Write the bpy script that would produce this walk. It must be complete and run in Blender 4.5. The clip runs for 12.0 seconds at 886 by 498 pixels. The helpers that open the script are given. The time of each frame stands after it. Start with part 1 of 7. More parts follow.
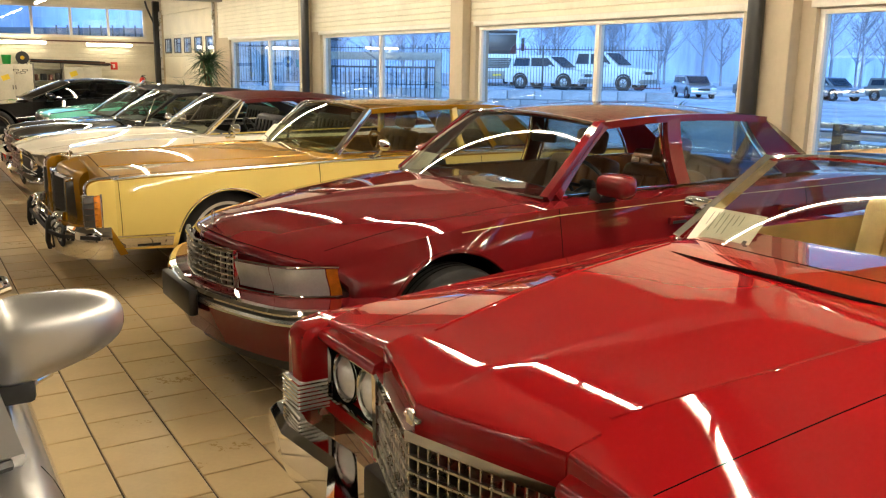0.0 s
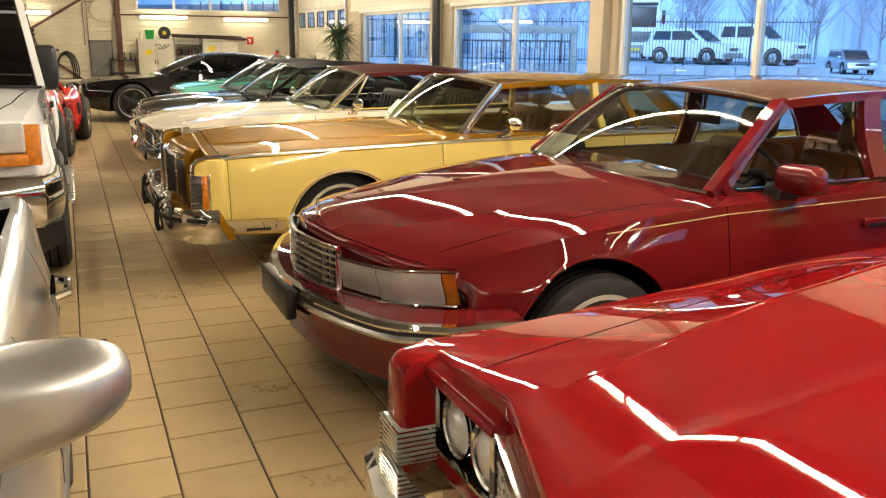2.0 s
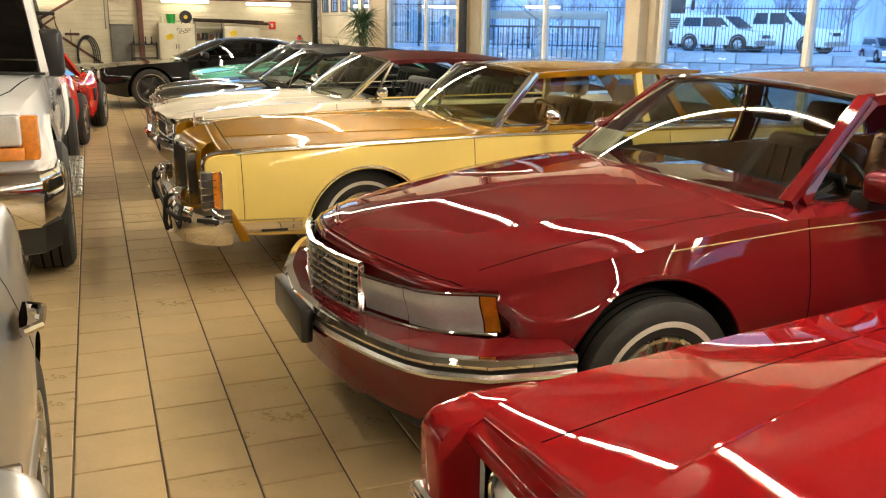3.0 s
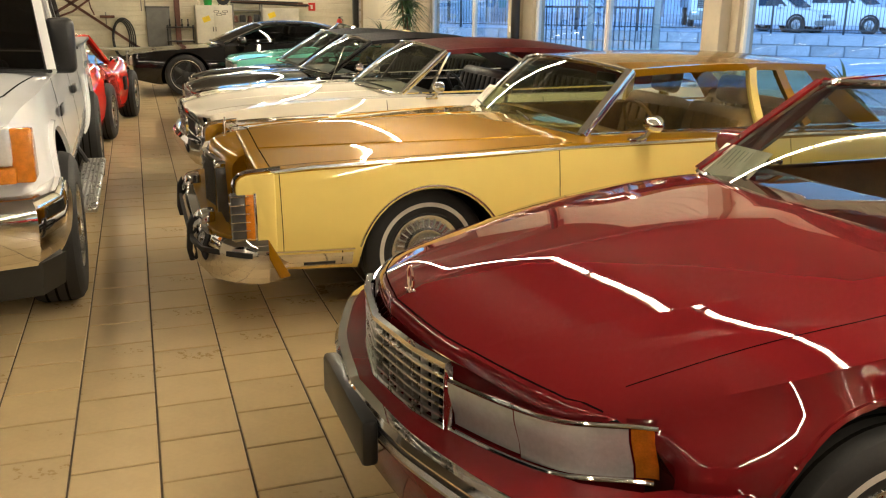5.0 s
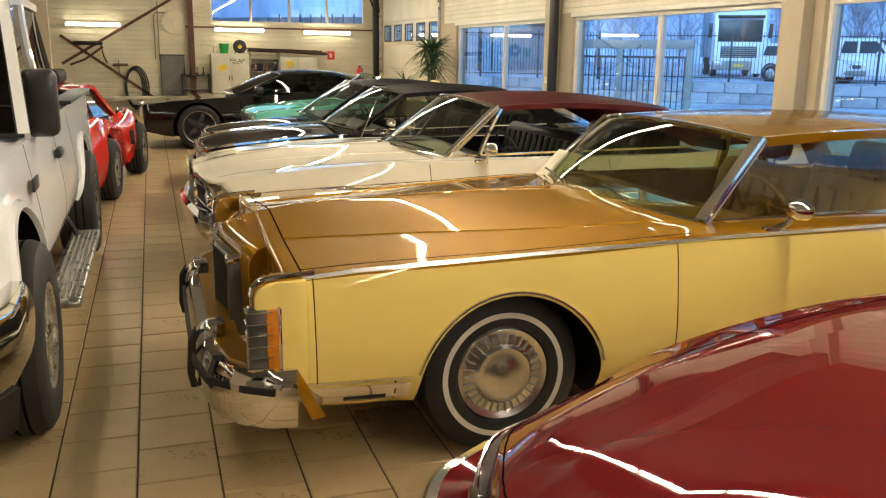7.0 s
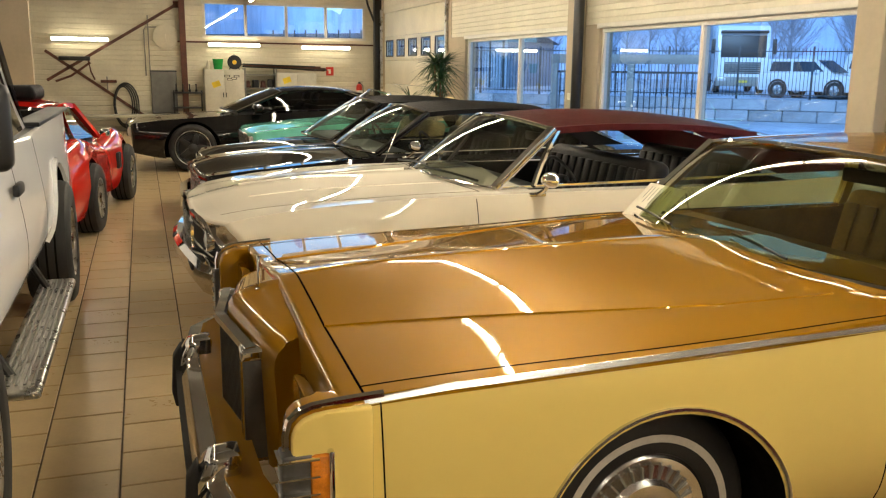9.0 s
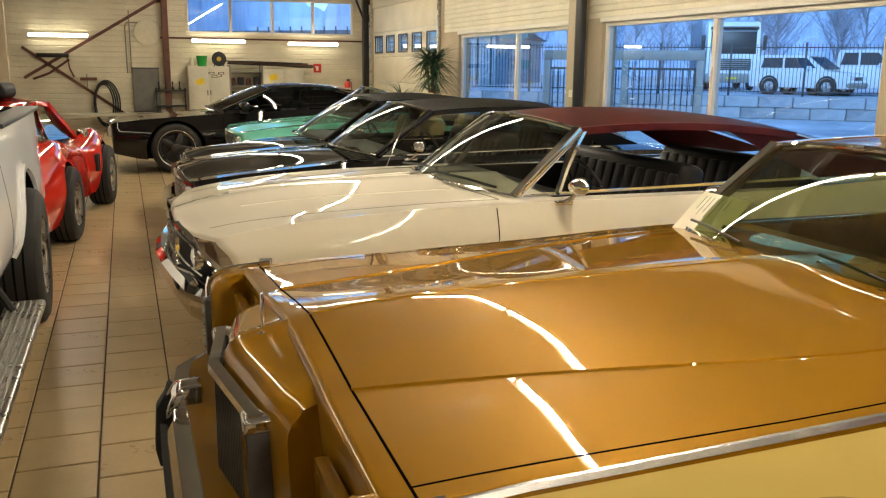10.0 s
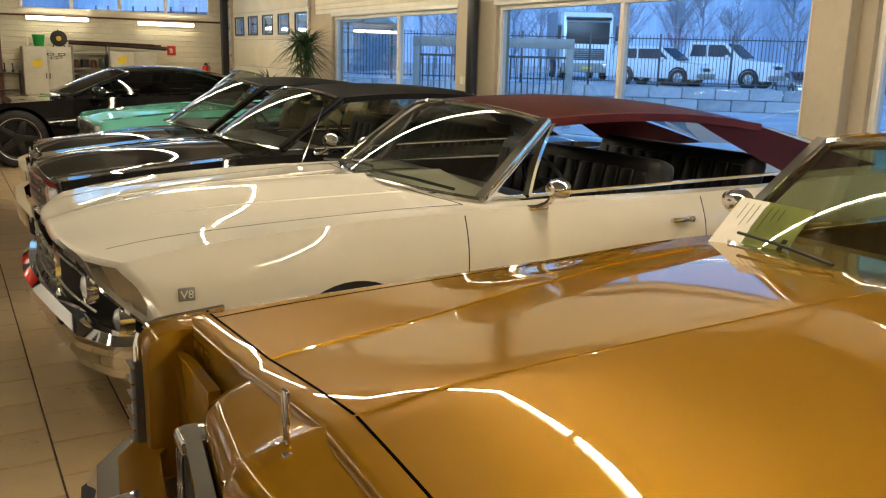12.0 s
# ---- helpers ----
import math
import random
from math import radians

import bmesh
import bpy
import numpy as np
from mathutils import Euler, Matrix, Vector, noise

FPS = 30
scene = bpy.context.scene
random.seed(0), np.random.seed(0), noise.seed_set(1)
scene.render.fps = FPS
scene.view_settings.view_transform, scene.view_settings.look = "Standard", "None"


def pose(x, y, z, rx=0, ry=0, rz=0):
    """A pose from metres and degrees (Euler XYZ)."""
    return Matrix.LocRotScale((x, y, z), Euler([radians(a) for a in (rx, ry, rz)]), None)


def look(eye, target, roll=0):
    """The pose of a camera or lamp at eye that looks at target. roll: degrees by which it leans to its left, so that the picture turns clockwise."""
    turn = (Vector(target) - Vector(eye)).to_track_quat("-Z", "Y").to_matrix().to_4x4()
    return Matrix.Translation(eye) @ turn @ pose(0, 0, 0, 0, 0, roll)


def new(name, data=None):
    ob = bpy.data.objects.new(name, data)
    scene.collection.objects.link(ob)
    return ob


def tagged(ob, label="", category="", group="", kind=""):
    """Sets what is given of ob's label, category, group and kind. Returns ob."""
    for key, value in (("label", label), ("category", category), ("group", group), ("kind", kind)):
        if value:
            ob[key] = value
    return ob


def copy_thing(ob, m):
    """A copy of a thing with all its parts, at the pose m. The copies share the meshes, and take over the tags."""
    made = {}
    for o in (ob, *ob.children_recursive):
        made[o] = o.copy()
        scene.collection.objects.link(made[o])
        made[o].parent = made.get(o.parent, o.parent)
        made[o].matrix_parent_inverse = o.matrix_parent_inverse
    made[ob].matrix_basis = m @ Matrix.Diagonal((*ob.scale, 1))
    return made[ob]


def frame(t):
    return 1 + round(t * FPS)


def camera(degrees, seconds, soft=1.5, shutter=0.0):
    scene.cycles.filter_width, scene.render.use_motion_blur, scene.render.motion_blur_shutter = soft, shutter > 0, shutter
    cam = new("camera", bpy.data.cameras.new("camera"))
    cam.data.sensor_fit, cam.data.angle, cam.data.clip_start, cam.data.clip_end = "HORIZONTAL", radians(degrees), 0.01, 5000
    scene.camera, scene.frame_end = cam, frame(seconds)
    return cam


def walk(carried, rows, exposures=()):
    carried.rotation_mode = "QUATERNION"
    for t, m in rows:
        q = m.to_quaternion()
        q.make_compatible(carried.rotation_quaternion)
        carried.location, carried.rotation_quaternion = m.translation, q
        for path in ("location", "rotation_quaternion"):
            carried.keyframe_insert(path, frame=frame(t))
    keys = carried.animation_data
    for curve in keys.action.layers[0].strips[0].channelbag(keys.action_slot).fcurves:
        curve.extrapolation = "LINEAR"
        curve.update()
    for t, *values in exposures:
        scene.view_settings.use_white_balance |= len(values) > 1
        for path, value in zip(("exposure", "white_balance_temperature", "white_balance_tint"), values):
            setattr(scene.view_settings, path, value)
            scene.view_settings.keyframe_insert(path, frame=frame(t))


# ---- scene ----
cam = camera(54.6, 12.0, soft=1.2)
ROWS = [
    (0.0, 0.0, 0.0, 1.632, 77.95, -0.75, -31.86),
    (0.5, 0.12, 0.095, 1.626, 77.62, -0.53, -27.74),
    (1.0, 0.205, 0.224, 1.61, 77.23, -0.36, -24.95),
    (1.5, 0.266, 0.412, 1.601, 76.73, -0.37, -23.5),
    (2.0, 0.322, 0.612, 1.59, 76.28, -0.53, -23.22),
    (2.5, 0.397, 0.835, 1.588, 75.85, -0.87, -23.06),
    (3.0, 0.453, 1.073, 1.586, 75.36, -0.78, -21.71),
    (5.0, 0.61, 2.078, 1.627, 74.04, -0.57, -19.26),
    (5.5, 0.622, 2.373, 1.634, 75.66, -0.6, -18.86),
    (6.0, 0.68, 2.674, 1.627, 76.08, -0.59, -18.6),
    (6.5, 0.726, 2.966, 1.622, 76.58, -0.64, -18.44),
    (7.0, 0.714, 3.258, 1.626, 77.09, -0.75, -18.43),
    (9.0, 0.738, 4.415, 1.586, 78.18, -0.67, -19.02),
    (9.5, 0.774, 4.712, 1.583, 78.15, -0.61, -19.36),
    (10.0, 0.76, 4.987, 1.567, 78.02, -0.58, -20.05),
    (10.5, 0.717, 5.278, 1.552, 77.78, -0.65, -21.73),
    (11.0, 0.699, 5.535, 1.528, 77.45, -0.97, -24.81),
    (11.5, 0.676, 5.733, 1.526, 77.25, -1.24, -27.64),
    (12.0, 0.623, 5.936, 1.517, 77.39, -1.45, -29.9),
]
walk(cam, [(t, pose(x, y, z, rx, ry, rz)) for t, x, y, z, rx, ry, rz in ROWS], exposures=[(0.0, 1.3), (3.0, 1.45), (5.5, 1.2), (7.0, 1.05), (9.0, .95), (12.0, .70)])

# ---- world and light ----
world = bpy.data.worlds.new("World")
scene.world = world
world.use_nodes = True
wt = world.node_tree
sky = wt.nodes.new("ShaderNodeTexSky")
sky.sky_type, sky.sun_disc = "NISHITA", False
sky.sun_elevation, sky.sun_rotation = radians(38), radians(215)
sky.air_density, sky.dust_density, sky.ozone_density = 1.2, 0.0, 10.0
wt.links.new(sky.outputs[0], wt.nodes["Background"].inputs[0])
wt.nodes["Background"].inputs[1].default_value = 0.15
sun_data = bpy.data.lights.new("sun", "SUN")
sun_data.energy, sun_data.angle, sun_data.color = 2.7, radians(30), (0.52, 0.74, 1.0)
sun = new("sun", sun_data)
sun.matrix_world = look((-20, -30, 22), (0, 0, 0))


# ---- materials ----
def material(name, col, rough=0.5, metal=0.0, vary=0.08, scale=6.0, bump=0.0, bscale=60.0, coat=0.0, col2=None, per_piece=0.0, stretch=None, rvary=0.06):
    """Principled surface with colour varied at two scales, uneven gloss and fine relief."""
    m = bpy.data.materials.new(name)
    m.use_nodes = True
    t = m.node_tree
    b = t.nodes["Principled BSDF"]
    b.inputs["Metallic"].default_value = metal
    b.inputs["Coat Weight"].default_value = coat
    b.inputs["Coat Roughness"].default_value = 0.02
    co = t.nodes.new("ShaderNodeTexCoord")
    src = co.outputs["Object"]
    if stretch:
        mp = t.nodes.new("ShaderNodeMapping")
        mp.inputs["Scale"].default_value = stretch
        t.links.new(src, mp.inputs["Vector"])
        src = mp.outputs[0]
    fac = None
    for sc, wgt in ((scale, 0.65), (scale * 9, 0.35)):
        n = t.nodes.new("ShaderNodeTexNoise")
        n.inputs["Scale"].default_value = sc
        n.inputs["Detail"].default_value = 5
        t.links.new(src, n.inputs["Vector"])
        mul = t.nodes.new("ShaderNodeMath")
        mul.operation = "MULTIPLY_ADD"
        mul.inputs[1].default_value = wgt
        mul.inputs[2].default_value = 0.0
        t.links.new(n.outputs["Fac"], mul.inputs[0])
        if fac:
            t.links.new(fac, mul.inputs[2])
        fac = mul.outputs[0]
    if per_piece:
        oi = t.nodes.new("ShaderNodeObjectInfo")
        geo = t.nodes.new("ShaderNodeNewGeometry")
        add = t.nodes.new("ShaderNodeMath")
        add.operation = "ADD"
        t.links.new(oi.outputs["Random"], add.inputs[0])
        t.links.new(geo.outputs["Random Per Island"], add.inputs[1])
        fr = t.nodes.new("ShaderNodeMath")
        fr.operation = "FRACT"
        t.links.new(add.outputs[0], fr.inputs[0])
        mad = t.nodes.new("ShaderNodeMath")
        mad.operation = "MULTIPLY_ADD"
        mad.inputs[1].default_value = per_piece
        t.links.new(fr.outputs[0], mad.inputs[0])
        t.links.new(fac, mad.inputs[2])
        fac = mad.outputs[0]
    ramp = t.nodes.new("ShaderNodeValToRGB")
    c2 = col2 or tuple(min(1, c * (1 - 2.2 * vary)) for c in col)
    c3 = tuple(min(1, c * (1 + 1.6 * vary)) for c in col)
    ramp.color_ramp.elements[0].position, ramp.color_ramp.elements[0].color = 0.3, (*c2, 1)
    ramp.color_ramp.elements[1].position, ramp.color_ramp.elements[1].color = 0.75, (*c3, 1)
    t.links.new(fac, ramp.inputs[0])
    t.links.new(ramp.outputs[0], b.inputs["Base Color"])
    mr = t.nodes.new("ShaderNodeMapRange")
    mr.inputs[3].default_value, mr.inputs[4].default_value = max(0.0, rough - rvary), min(1.0, rough + rvary)
    t.links.new(fac, mr.inputs[0])
    t.links.new(mr.outputs[0], b.inputs["Roughness"])
    if bump:
        n = t.nodes.new("ShaderNodeTexNoise")
        n.inputs["Scale"].default_value = bscale
        n.inputs["Detail"].default_value = 4
        t.links.new(src, n.inputs["Vector"])
        bp = t.nodes.new("ShaderNodeBump")
        bp.inputs["Strength"].default_value = bump
        bp.inputs["Distance"].default_value = 0.01
        t.links.new(n.outputs["Fac"], bp.inputs["Height"])
        t.links.new(bp.outputs[0], b.inputs["Normal"])
    return m


def paint(name, col, metal=0.0, rough=0.3):
    """Car paint under clear lacquer, with a faint unevenness in the gloss."""
    m = material(name, col, rough, metal, 0.012, 2.0, coat=1.0, rvary=0.03)
    m.node_tree.nodes["Principled BSDF"].inputs["Specular IOR Level"].default_value = 0.0
    return m


def glass(name, tint, gloss=0.05):
    m = bpy.data.materials.new(name)
    m.use_nodes = True
    t = m.node_tree
    out = t.nodes["Material Output"]
    t.nodes.remove(t.nodes["Principled BSDF"])
    tr = t.nodes.new("ShaderNodeBsdfTransparent")
    tr.inputs[0].default_value = (*tint, 1)
    gl = t.nodes.new("ShaderNodeBsdfGlossy")
    gl.inputs["Roughness"].default_value = 0.015
    lw = t.nodes.new("ShaderNodeLayerWeight")
    lw.inputs[0].default_value = 0.5
    pw = t.nodes.new("ShaderNodeMath")
    pw.operation, pw.inputs[1].default_value = "POWER", 5.0
    t.links.new(lw.outputs["Facing"], pw.inputs[0])
    fr = t.nodes.new("ShaderNodeMath")
    fr.operation, fr.inputs[1].default_value, fr.inputs[2].default_value = "MULTIPLY_ADD", 0.9, gloss
    t.links.new(pw.outputs[0], fr.inputs[0])
    mx = t.nodes.new("ShaderNodeMixShader")
    t.links.new(fr.outputs[0], mx.inputs[0])
    t.links.new(tr.outputs[0], mx.inputs[1])
    t.links.new(gl.outputs[0], mx.inputs[2])
    t.links.new(mx.outputs[0], out.inputs[0])
    return m


def glow(name, col, strength):
    m = bpy.data.materials.new(name)
    m.use_nodes = True
    b = m.node_tree.nodes["Principled BSDF"]
    b.inputs["Base Color"].default_value = (0.8, 0.8, 0.8, 1)
    b.inputs["Emission Color"].default_value = (*col, 1)
    b.inputs["Emission Strength"].default_value = strength
    return m


TILE = material("beige floor tile", (0.455, 0.335, 0.175), 0.28, 0, 0.06, 5, 0.0, 40, per_piece=0.20, rvary=0.05)
GROUT = material("dark grout", (0.075, 0.05, 0.03), 0.9, 0, 0.2, 20, 0.3, 200)
PANEL = material("cream metal cladding", (0.72, 0.66, 0.50), 0.45, 0, 0.06, 2, 0.02, 30)
PLASTER = material("beige painted wall", (0.48, 0.40, 0.28), 0.7, 0, 0.05, 2, 0.08, 120)
WHITE_FRAME = material("white painted frame", (0.74, 0.70, 0.60), 0.4, 0, 0.05, 4)
# ceiling stays out of view; its shade above the tubes is in the colour
CEIL = material("dark ceiling sheet", (0.16, 0.145, 0.115), 0.6, 0, 0.06, 1.5)
BEAM = material("grey painted steel", (0.25, 0.24, 0.21), 0.5, 0, 0.1, 5)
BLACK_STEEL = material("black painted steel", (0.012, 0.011, 0.010), 0.35, 0, 0.2, 8)
RUST = material("red oxide steel", (0.13, 0.045, 0.025), 0.6, 0, 0.25, 7, 0.1, 80)
PANE = glass("window pane", (0.78, 0.89, 0.98), 0.12)
CHROME = material("chrome", (0.80, 0.78, 0.74), 0.06, 1.0, 0.02, 5, rvary=0.04)
ALU = material("brushed aluminium", (0.62, 0.60, 0.56), 0.28, 1.0, 0.06, 12)
RUBBER = material("tyre rubber", (0.016, 0.015, 0.014), 0.72, 0, 0.2, 9, 0.1, 150)
BLACK = material("black plastic", (0.012, 0.012, 0.012), 0.4, 0, 0.2, 10)
DARK = material("dark underbody", (0.010, 0.009, 0.008), 0.9, 0, 0.3, 8)
SEAM = material("panel gap", (0.004, 0.003, 0.003), 0.95, 0, 0.1, 8)
for matte in (SEAM, DARK):
    matte.node_tree.nodes["Principled BSDF"].inputs["Specular IOR Level"].default_value = 0.0
CARGLASS = glass("car glass", (0.50, 0.53, 0.48), 0.10)
CLEARGLASS = glass("clear car glass", (0.74, 0.76, 0.70), 0.08)
GREENGLASS = glass("green tinted car glass", (0.50, 0.55, 0.32), 0.10)
DARKGLASS = glass("smoked car glass", (0.10, 0.10, 0.11), 0.06)
LENS = material("clear ribbed lens", (0.86, 0.86, 0.85), 0.10, 0.40, 0.08, 9, 0.18, 45, 1.0)
AMBER = material("amber lens", (0.75, 0.24, 0.015), 0.18, 0, 0.15, 30, 0.3, 120, 0.6)
REDLENS = material("red lens", (0.45, 0.01, 0.01), 0.2, 0, 0.1, 30, 0.2, 120, 0.6)
YELLOW = paint("pale yellow paint", (0.84, 0.64, 0.19))
BROWN = paint("caramel brown paint", (0.30, 0.142, 0.006), 0.30, 0.34)
MAROON = paint("dark red paint", (0.135, 0.008, 0.010))
RED = paint("bright red paint", (0.29, 0.006, 0.008), 0.0)
IVORY = paint("ivory white paint", (0.74, 0.68, 0.56))
BLACKP = paint("black paint", (0.010, 0.009, 0.009))
TURQ = paint("turquoise paint", (0.20, 0.64, 0.50))
VETTE = paint("scarlet paint", (0.58, 0.022, 0.012))
SILVER = paint("silver paint", (0.50, 0.49, 0.48), 0.85, 0.34)
WHITEP = paint("white paint", (0.80, 0.80, 0.80))
VINYL = material("oxblood vinyl", (0.085, 0.012, 0.013), 0.36, 0, 0.12, 9, 0.25, 400)
BLACKTOP = material("black fabric", (0.007, 0.0065, 0.007), 0.55, 0, 0.2, 9, 0.3, 300)
TANTOP = material("tan vinyl", (0.62, 0.42, 0.17), 0.5, 0, 0.1, 9, 0.25, 300)
LEATHER = material("brown leather", (0.25, 0.095, 0.025), 0.42, 0, 0.15, 8, 0.2, 120)
GOLD = material("mustard velour", (0.36, 0.20, 0.045), 0.75, 0, 0.15, 8, 0.2, 120)
CREAM = material("cream vinyl", (0.68, 0.54, 0.26), 0.45, 0, 0.08, 8, 0.1, 120)
BLACKSEAT = material("black vinyl", (0.014, 0.013, 0.013), 0.4, 0, 0.2, 8, 0.2, 120)
PAPER = material("paper", (0.78, 0.72, 0.58), 0.8, 0, 0.04, 10)
INK = material("ink", (0.03, 0.03, 0.03), 0.8)
GRILLE = material("grille casting", (0.10, 0.095, 0.09), 0.35, 0.6, 0.1, 20)
for dull in (VINYL, BLACKTOP, BLACKSEAT):
    dull.node_tree.nodes["Principled BSDF"].inputs["Specular IOR Level"].default_value = 0.18
TRIM = material("polished trim", (0.74, 0.73, 0.72), 0.24, 1.0, 0.05, 8)
WHITEWALL = material("whitewall", (0.66, 0.62, 0.54), 0.6, 0, 0.08, 12)


# ---- mesh helpers ----
def finish(name, bm, mats, parent=None, label="", smooth=35, matrix=None):
    me = bpy.data.meshes.new(name)
    bmesh.ops.recalc_face_normals(bm, faces=bm.faces)
    bm.to_mesh(me)
    bm.free()
    for m in mats if isinstance(mats, (list, tuple)) else [mats]:
        me.materials.append(m)
    if smooth:
        me.shade_smooth()
        me.set_sharp_from_angle(angle=radians(smooth))
    ob = new(name, me)
    if parent:
        ob.parent = parent
    if matrix:
        ob.matrix_basis = matrix
    if label:
        tagged(ob, label)
    return ob


def part(name, bm, mat, parent, label="", smooth=35):
    return finish(name, bm, mat, parent, label, smooth)


def thing(name, label, category, group="", m=None):
    e = new(name)
    e.empty_display_size = 0.2
    if m:
        e.matrix_basis = m
    return tagged(e, label, category, group)


def cuboid(x0, x1, y0, y1, z0, z1, bevel=0.0, seg=2, bm=None):
    own = bmesh.new()
    bmesh.ops.create_cube(own, size=1)
    for v in own.verts:
        v.co = Vector((x0 + (v.co.x + .5) * (x1 - x0), y0 + (v.co.y + .5) * (y1 - y0), z0 + (v.co.z + .5) * (z1 - z0)))
    if bevel:
        bmesh.ops.bevel(own, geom=own.edges[:] + own.verts[:], offset=bevel, segments=seg, affect="EDGES", profile=0.5)
    return merge(bm, own)


def merge(bm, own):
    if bm is None:
        return own
    me = bpy.data.meshes.new("tmp")
    own.to_mesh(me)
    own.free()
    bm.from_mesh(me)
    bpy.data.meshes.remove(me)
    return bm


def moved(bm, m):
    bmesh.ops.transform(bm, matrix=m, verts=bm.verts)
    return bm


def prism(poly, axis, a, b, bevel=0.0):
    """A polygon extruded along an axis from a to b."""
    bm = bmesh.new()
    def at(p, c):
        return {"x": (c, p[0], p[1]), "y": (p[0], c, p[1]), "z": (p[0], p[1], c)}[axis]
    lo = [bm.verts.new(at(p, a)) for p in poly]
    hi = [bm.verts.new(at(p, b)) for p in poly]
    bm.faces.new(lo)
    bm.faces.new(hi[::-1])
    for i in range(len(poly)):
        j = (i + 1) % len(poly)
        bm.faces.new((lo[i], hi[i], hi[j], lo[j]))
    if bevel:
        bmesh.ops.bevel(bm, geom=bm.edges[:], offset=bevel, segments=2, affect="EDGES", profile=0.5)
    return bm


def sweep(path, profile, closed_profile=True, up=(0, 0, 1), scale=None):
    """A profile (side, up) carried along a path."""
    bm = bmesh.new()
    path = [Vector(p) for p in path]
    rings = []
    for i, p in enumerate(path):
        d = (path[min(i + 1, len(path) - 1)] - path[max(i - 1, 0)]).normalized()
        side = d.cross(Vector(up))
        side = side.normalized() if side.length > 1e-5 else Vector((1, 0, 0))
        top = side.cross(d).normalized()
        k = scale(i / max(1, len(path) - 1)) if scale else 1.0
        rings.append([bm.verts.new(p + side * a * k + top * b * k) for a, b in profile])
    n = len(profile)
    for r0, r1 in zip(rings, rings[1:]):
        for i in range(n if closed_profile else n - 1):
            j = (i + 1) % n
            bm.faces.new((r0[i], r0[j], r1[j], r1[i]))
    if closed_profile and n > 2:
        bm.faces.new(rings[0][::-1])
        bm.faces.new(rings[-1])
    return bm


def ring_profile(r, n=8, ry=None):
    return [(r * math.cos(2 * math.pi * i / n), (ry or r) * math.sin(2 * math.pi * i / n)) for i in range(n)]


def tube(path, r, n=8):
    return sweep(path, ring_profile(r, n))


def lathe(profile, n=40, axis="y"):
    """Profile points (radius, height) turned round an axis."""
    bm = bmesh.new()
    rings = []
    for i in range(n):
        a = 2 * math.pi * i / n
        c, s = math.cos(a), math.sin(a)
        rings.append([bm.verts.new({"y": (r * c, h, r * s), "z": (r * c, r * s, h), "x": (h, r * c, r * s)}[axis]) for r, h in profile])
    for i in range(n):
        a, b = rings[i], rings[(i + 1) % n]
        for k in range(len(profile) - 1):
            try:
                bm.faces.new((a[k], a[k + 1], b[k + 1], b[k]))
            except ValueError:
                pass
    bmesh.ops.remove_doubles(bm, verts=bm.verts, dist=1e-5)
    return bm


def patch(fn, nu, nv, thick=0.0):
    """A sheet over (u, v) in 0..1, with a thickness along its normals."""
    bm = bmesh.new()
    g = [[bm.verts.new(fn(i / nu, j / nv)) for j in range(nv + 1)] for i in range(nu + 1)]
    for i in range(nu):
        for j in range(nv):
            bm.faces.new((g[i][j], g[i + 1][j], g[i + 1][j + 1], g[i][j + 1]))
    if thick:
        bmesh.ops.solidify(bm, geom=bm.faces[:], thickness=thick)
    return bm


def lerp(a, b, t):
    return Vector(a) * (1 - t) + Vector(b) * t


def keyed(keys, x):
    """A smooth curve through (place, value) keys."""
    if not isinstance(keys, (list, tuple)):
        return keys
    if x <= keys[0][0]:
        return keys[0][1]
    if x >= keys[-1][0]:
        return keys[-1][1]
    i = max(k for k in range(len(keys) - 1) if keys[k][0] <= x)
    (x0, y0), (x1, y1) = keys[i], keys[i + 1]
    s = (y1 - y0) / (x1 - x0)
    def slope(k):
        if k <= 0 or k >= len(keys) - 1:
            return s
        a = (keys[k][1] - keys[k - 1][1]) / (keys[k][0] - keys[k - 1][0])
        b = (keys[k + 1][1] - keys[k][1]) / (keys[k + 1][0] - keys[k][0])
        return 0 if a * b <= 0 else 2 * a * b / (a + b)
    h, t = x1 - x0, (x - x0) / (x1 - x0)
    return (2 * t**3 - 3 * t**2 + 1) * y0 + (t**3 - 2 * t**2 + t) * h * slope(i) + (3 * t**2 - 2 * t**3) * y1 + (t**3 - t**2) * h * slope(i + 1)


# ---- vehicles: shared builders ----
from mathutils.bvhtree import BVHTree


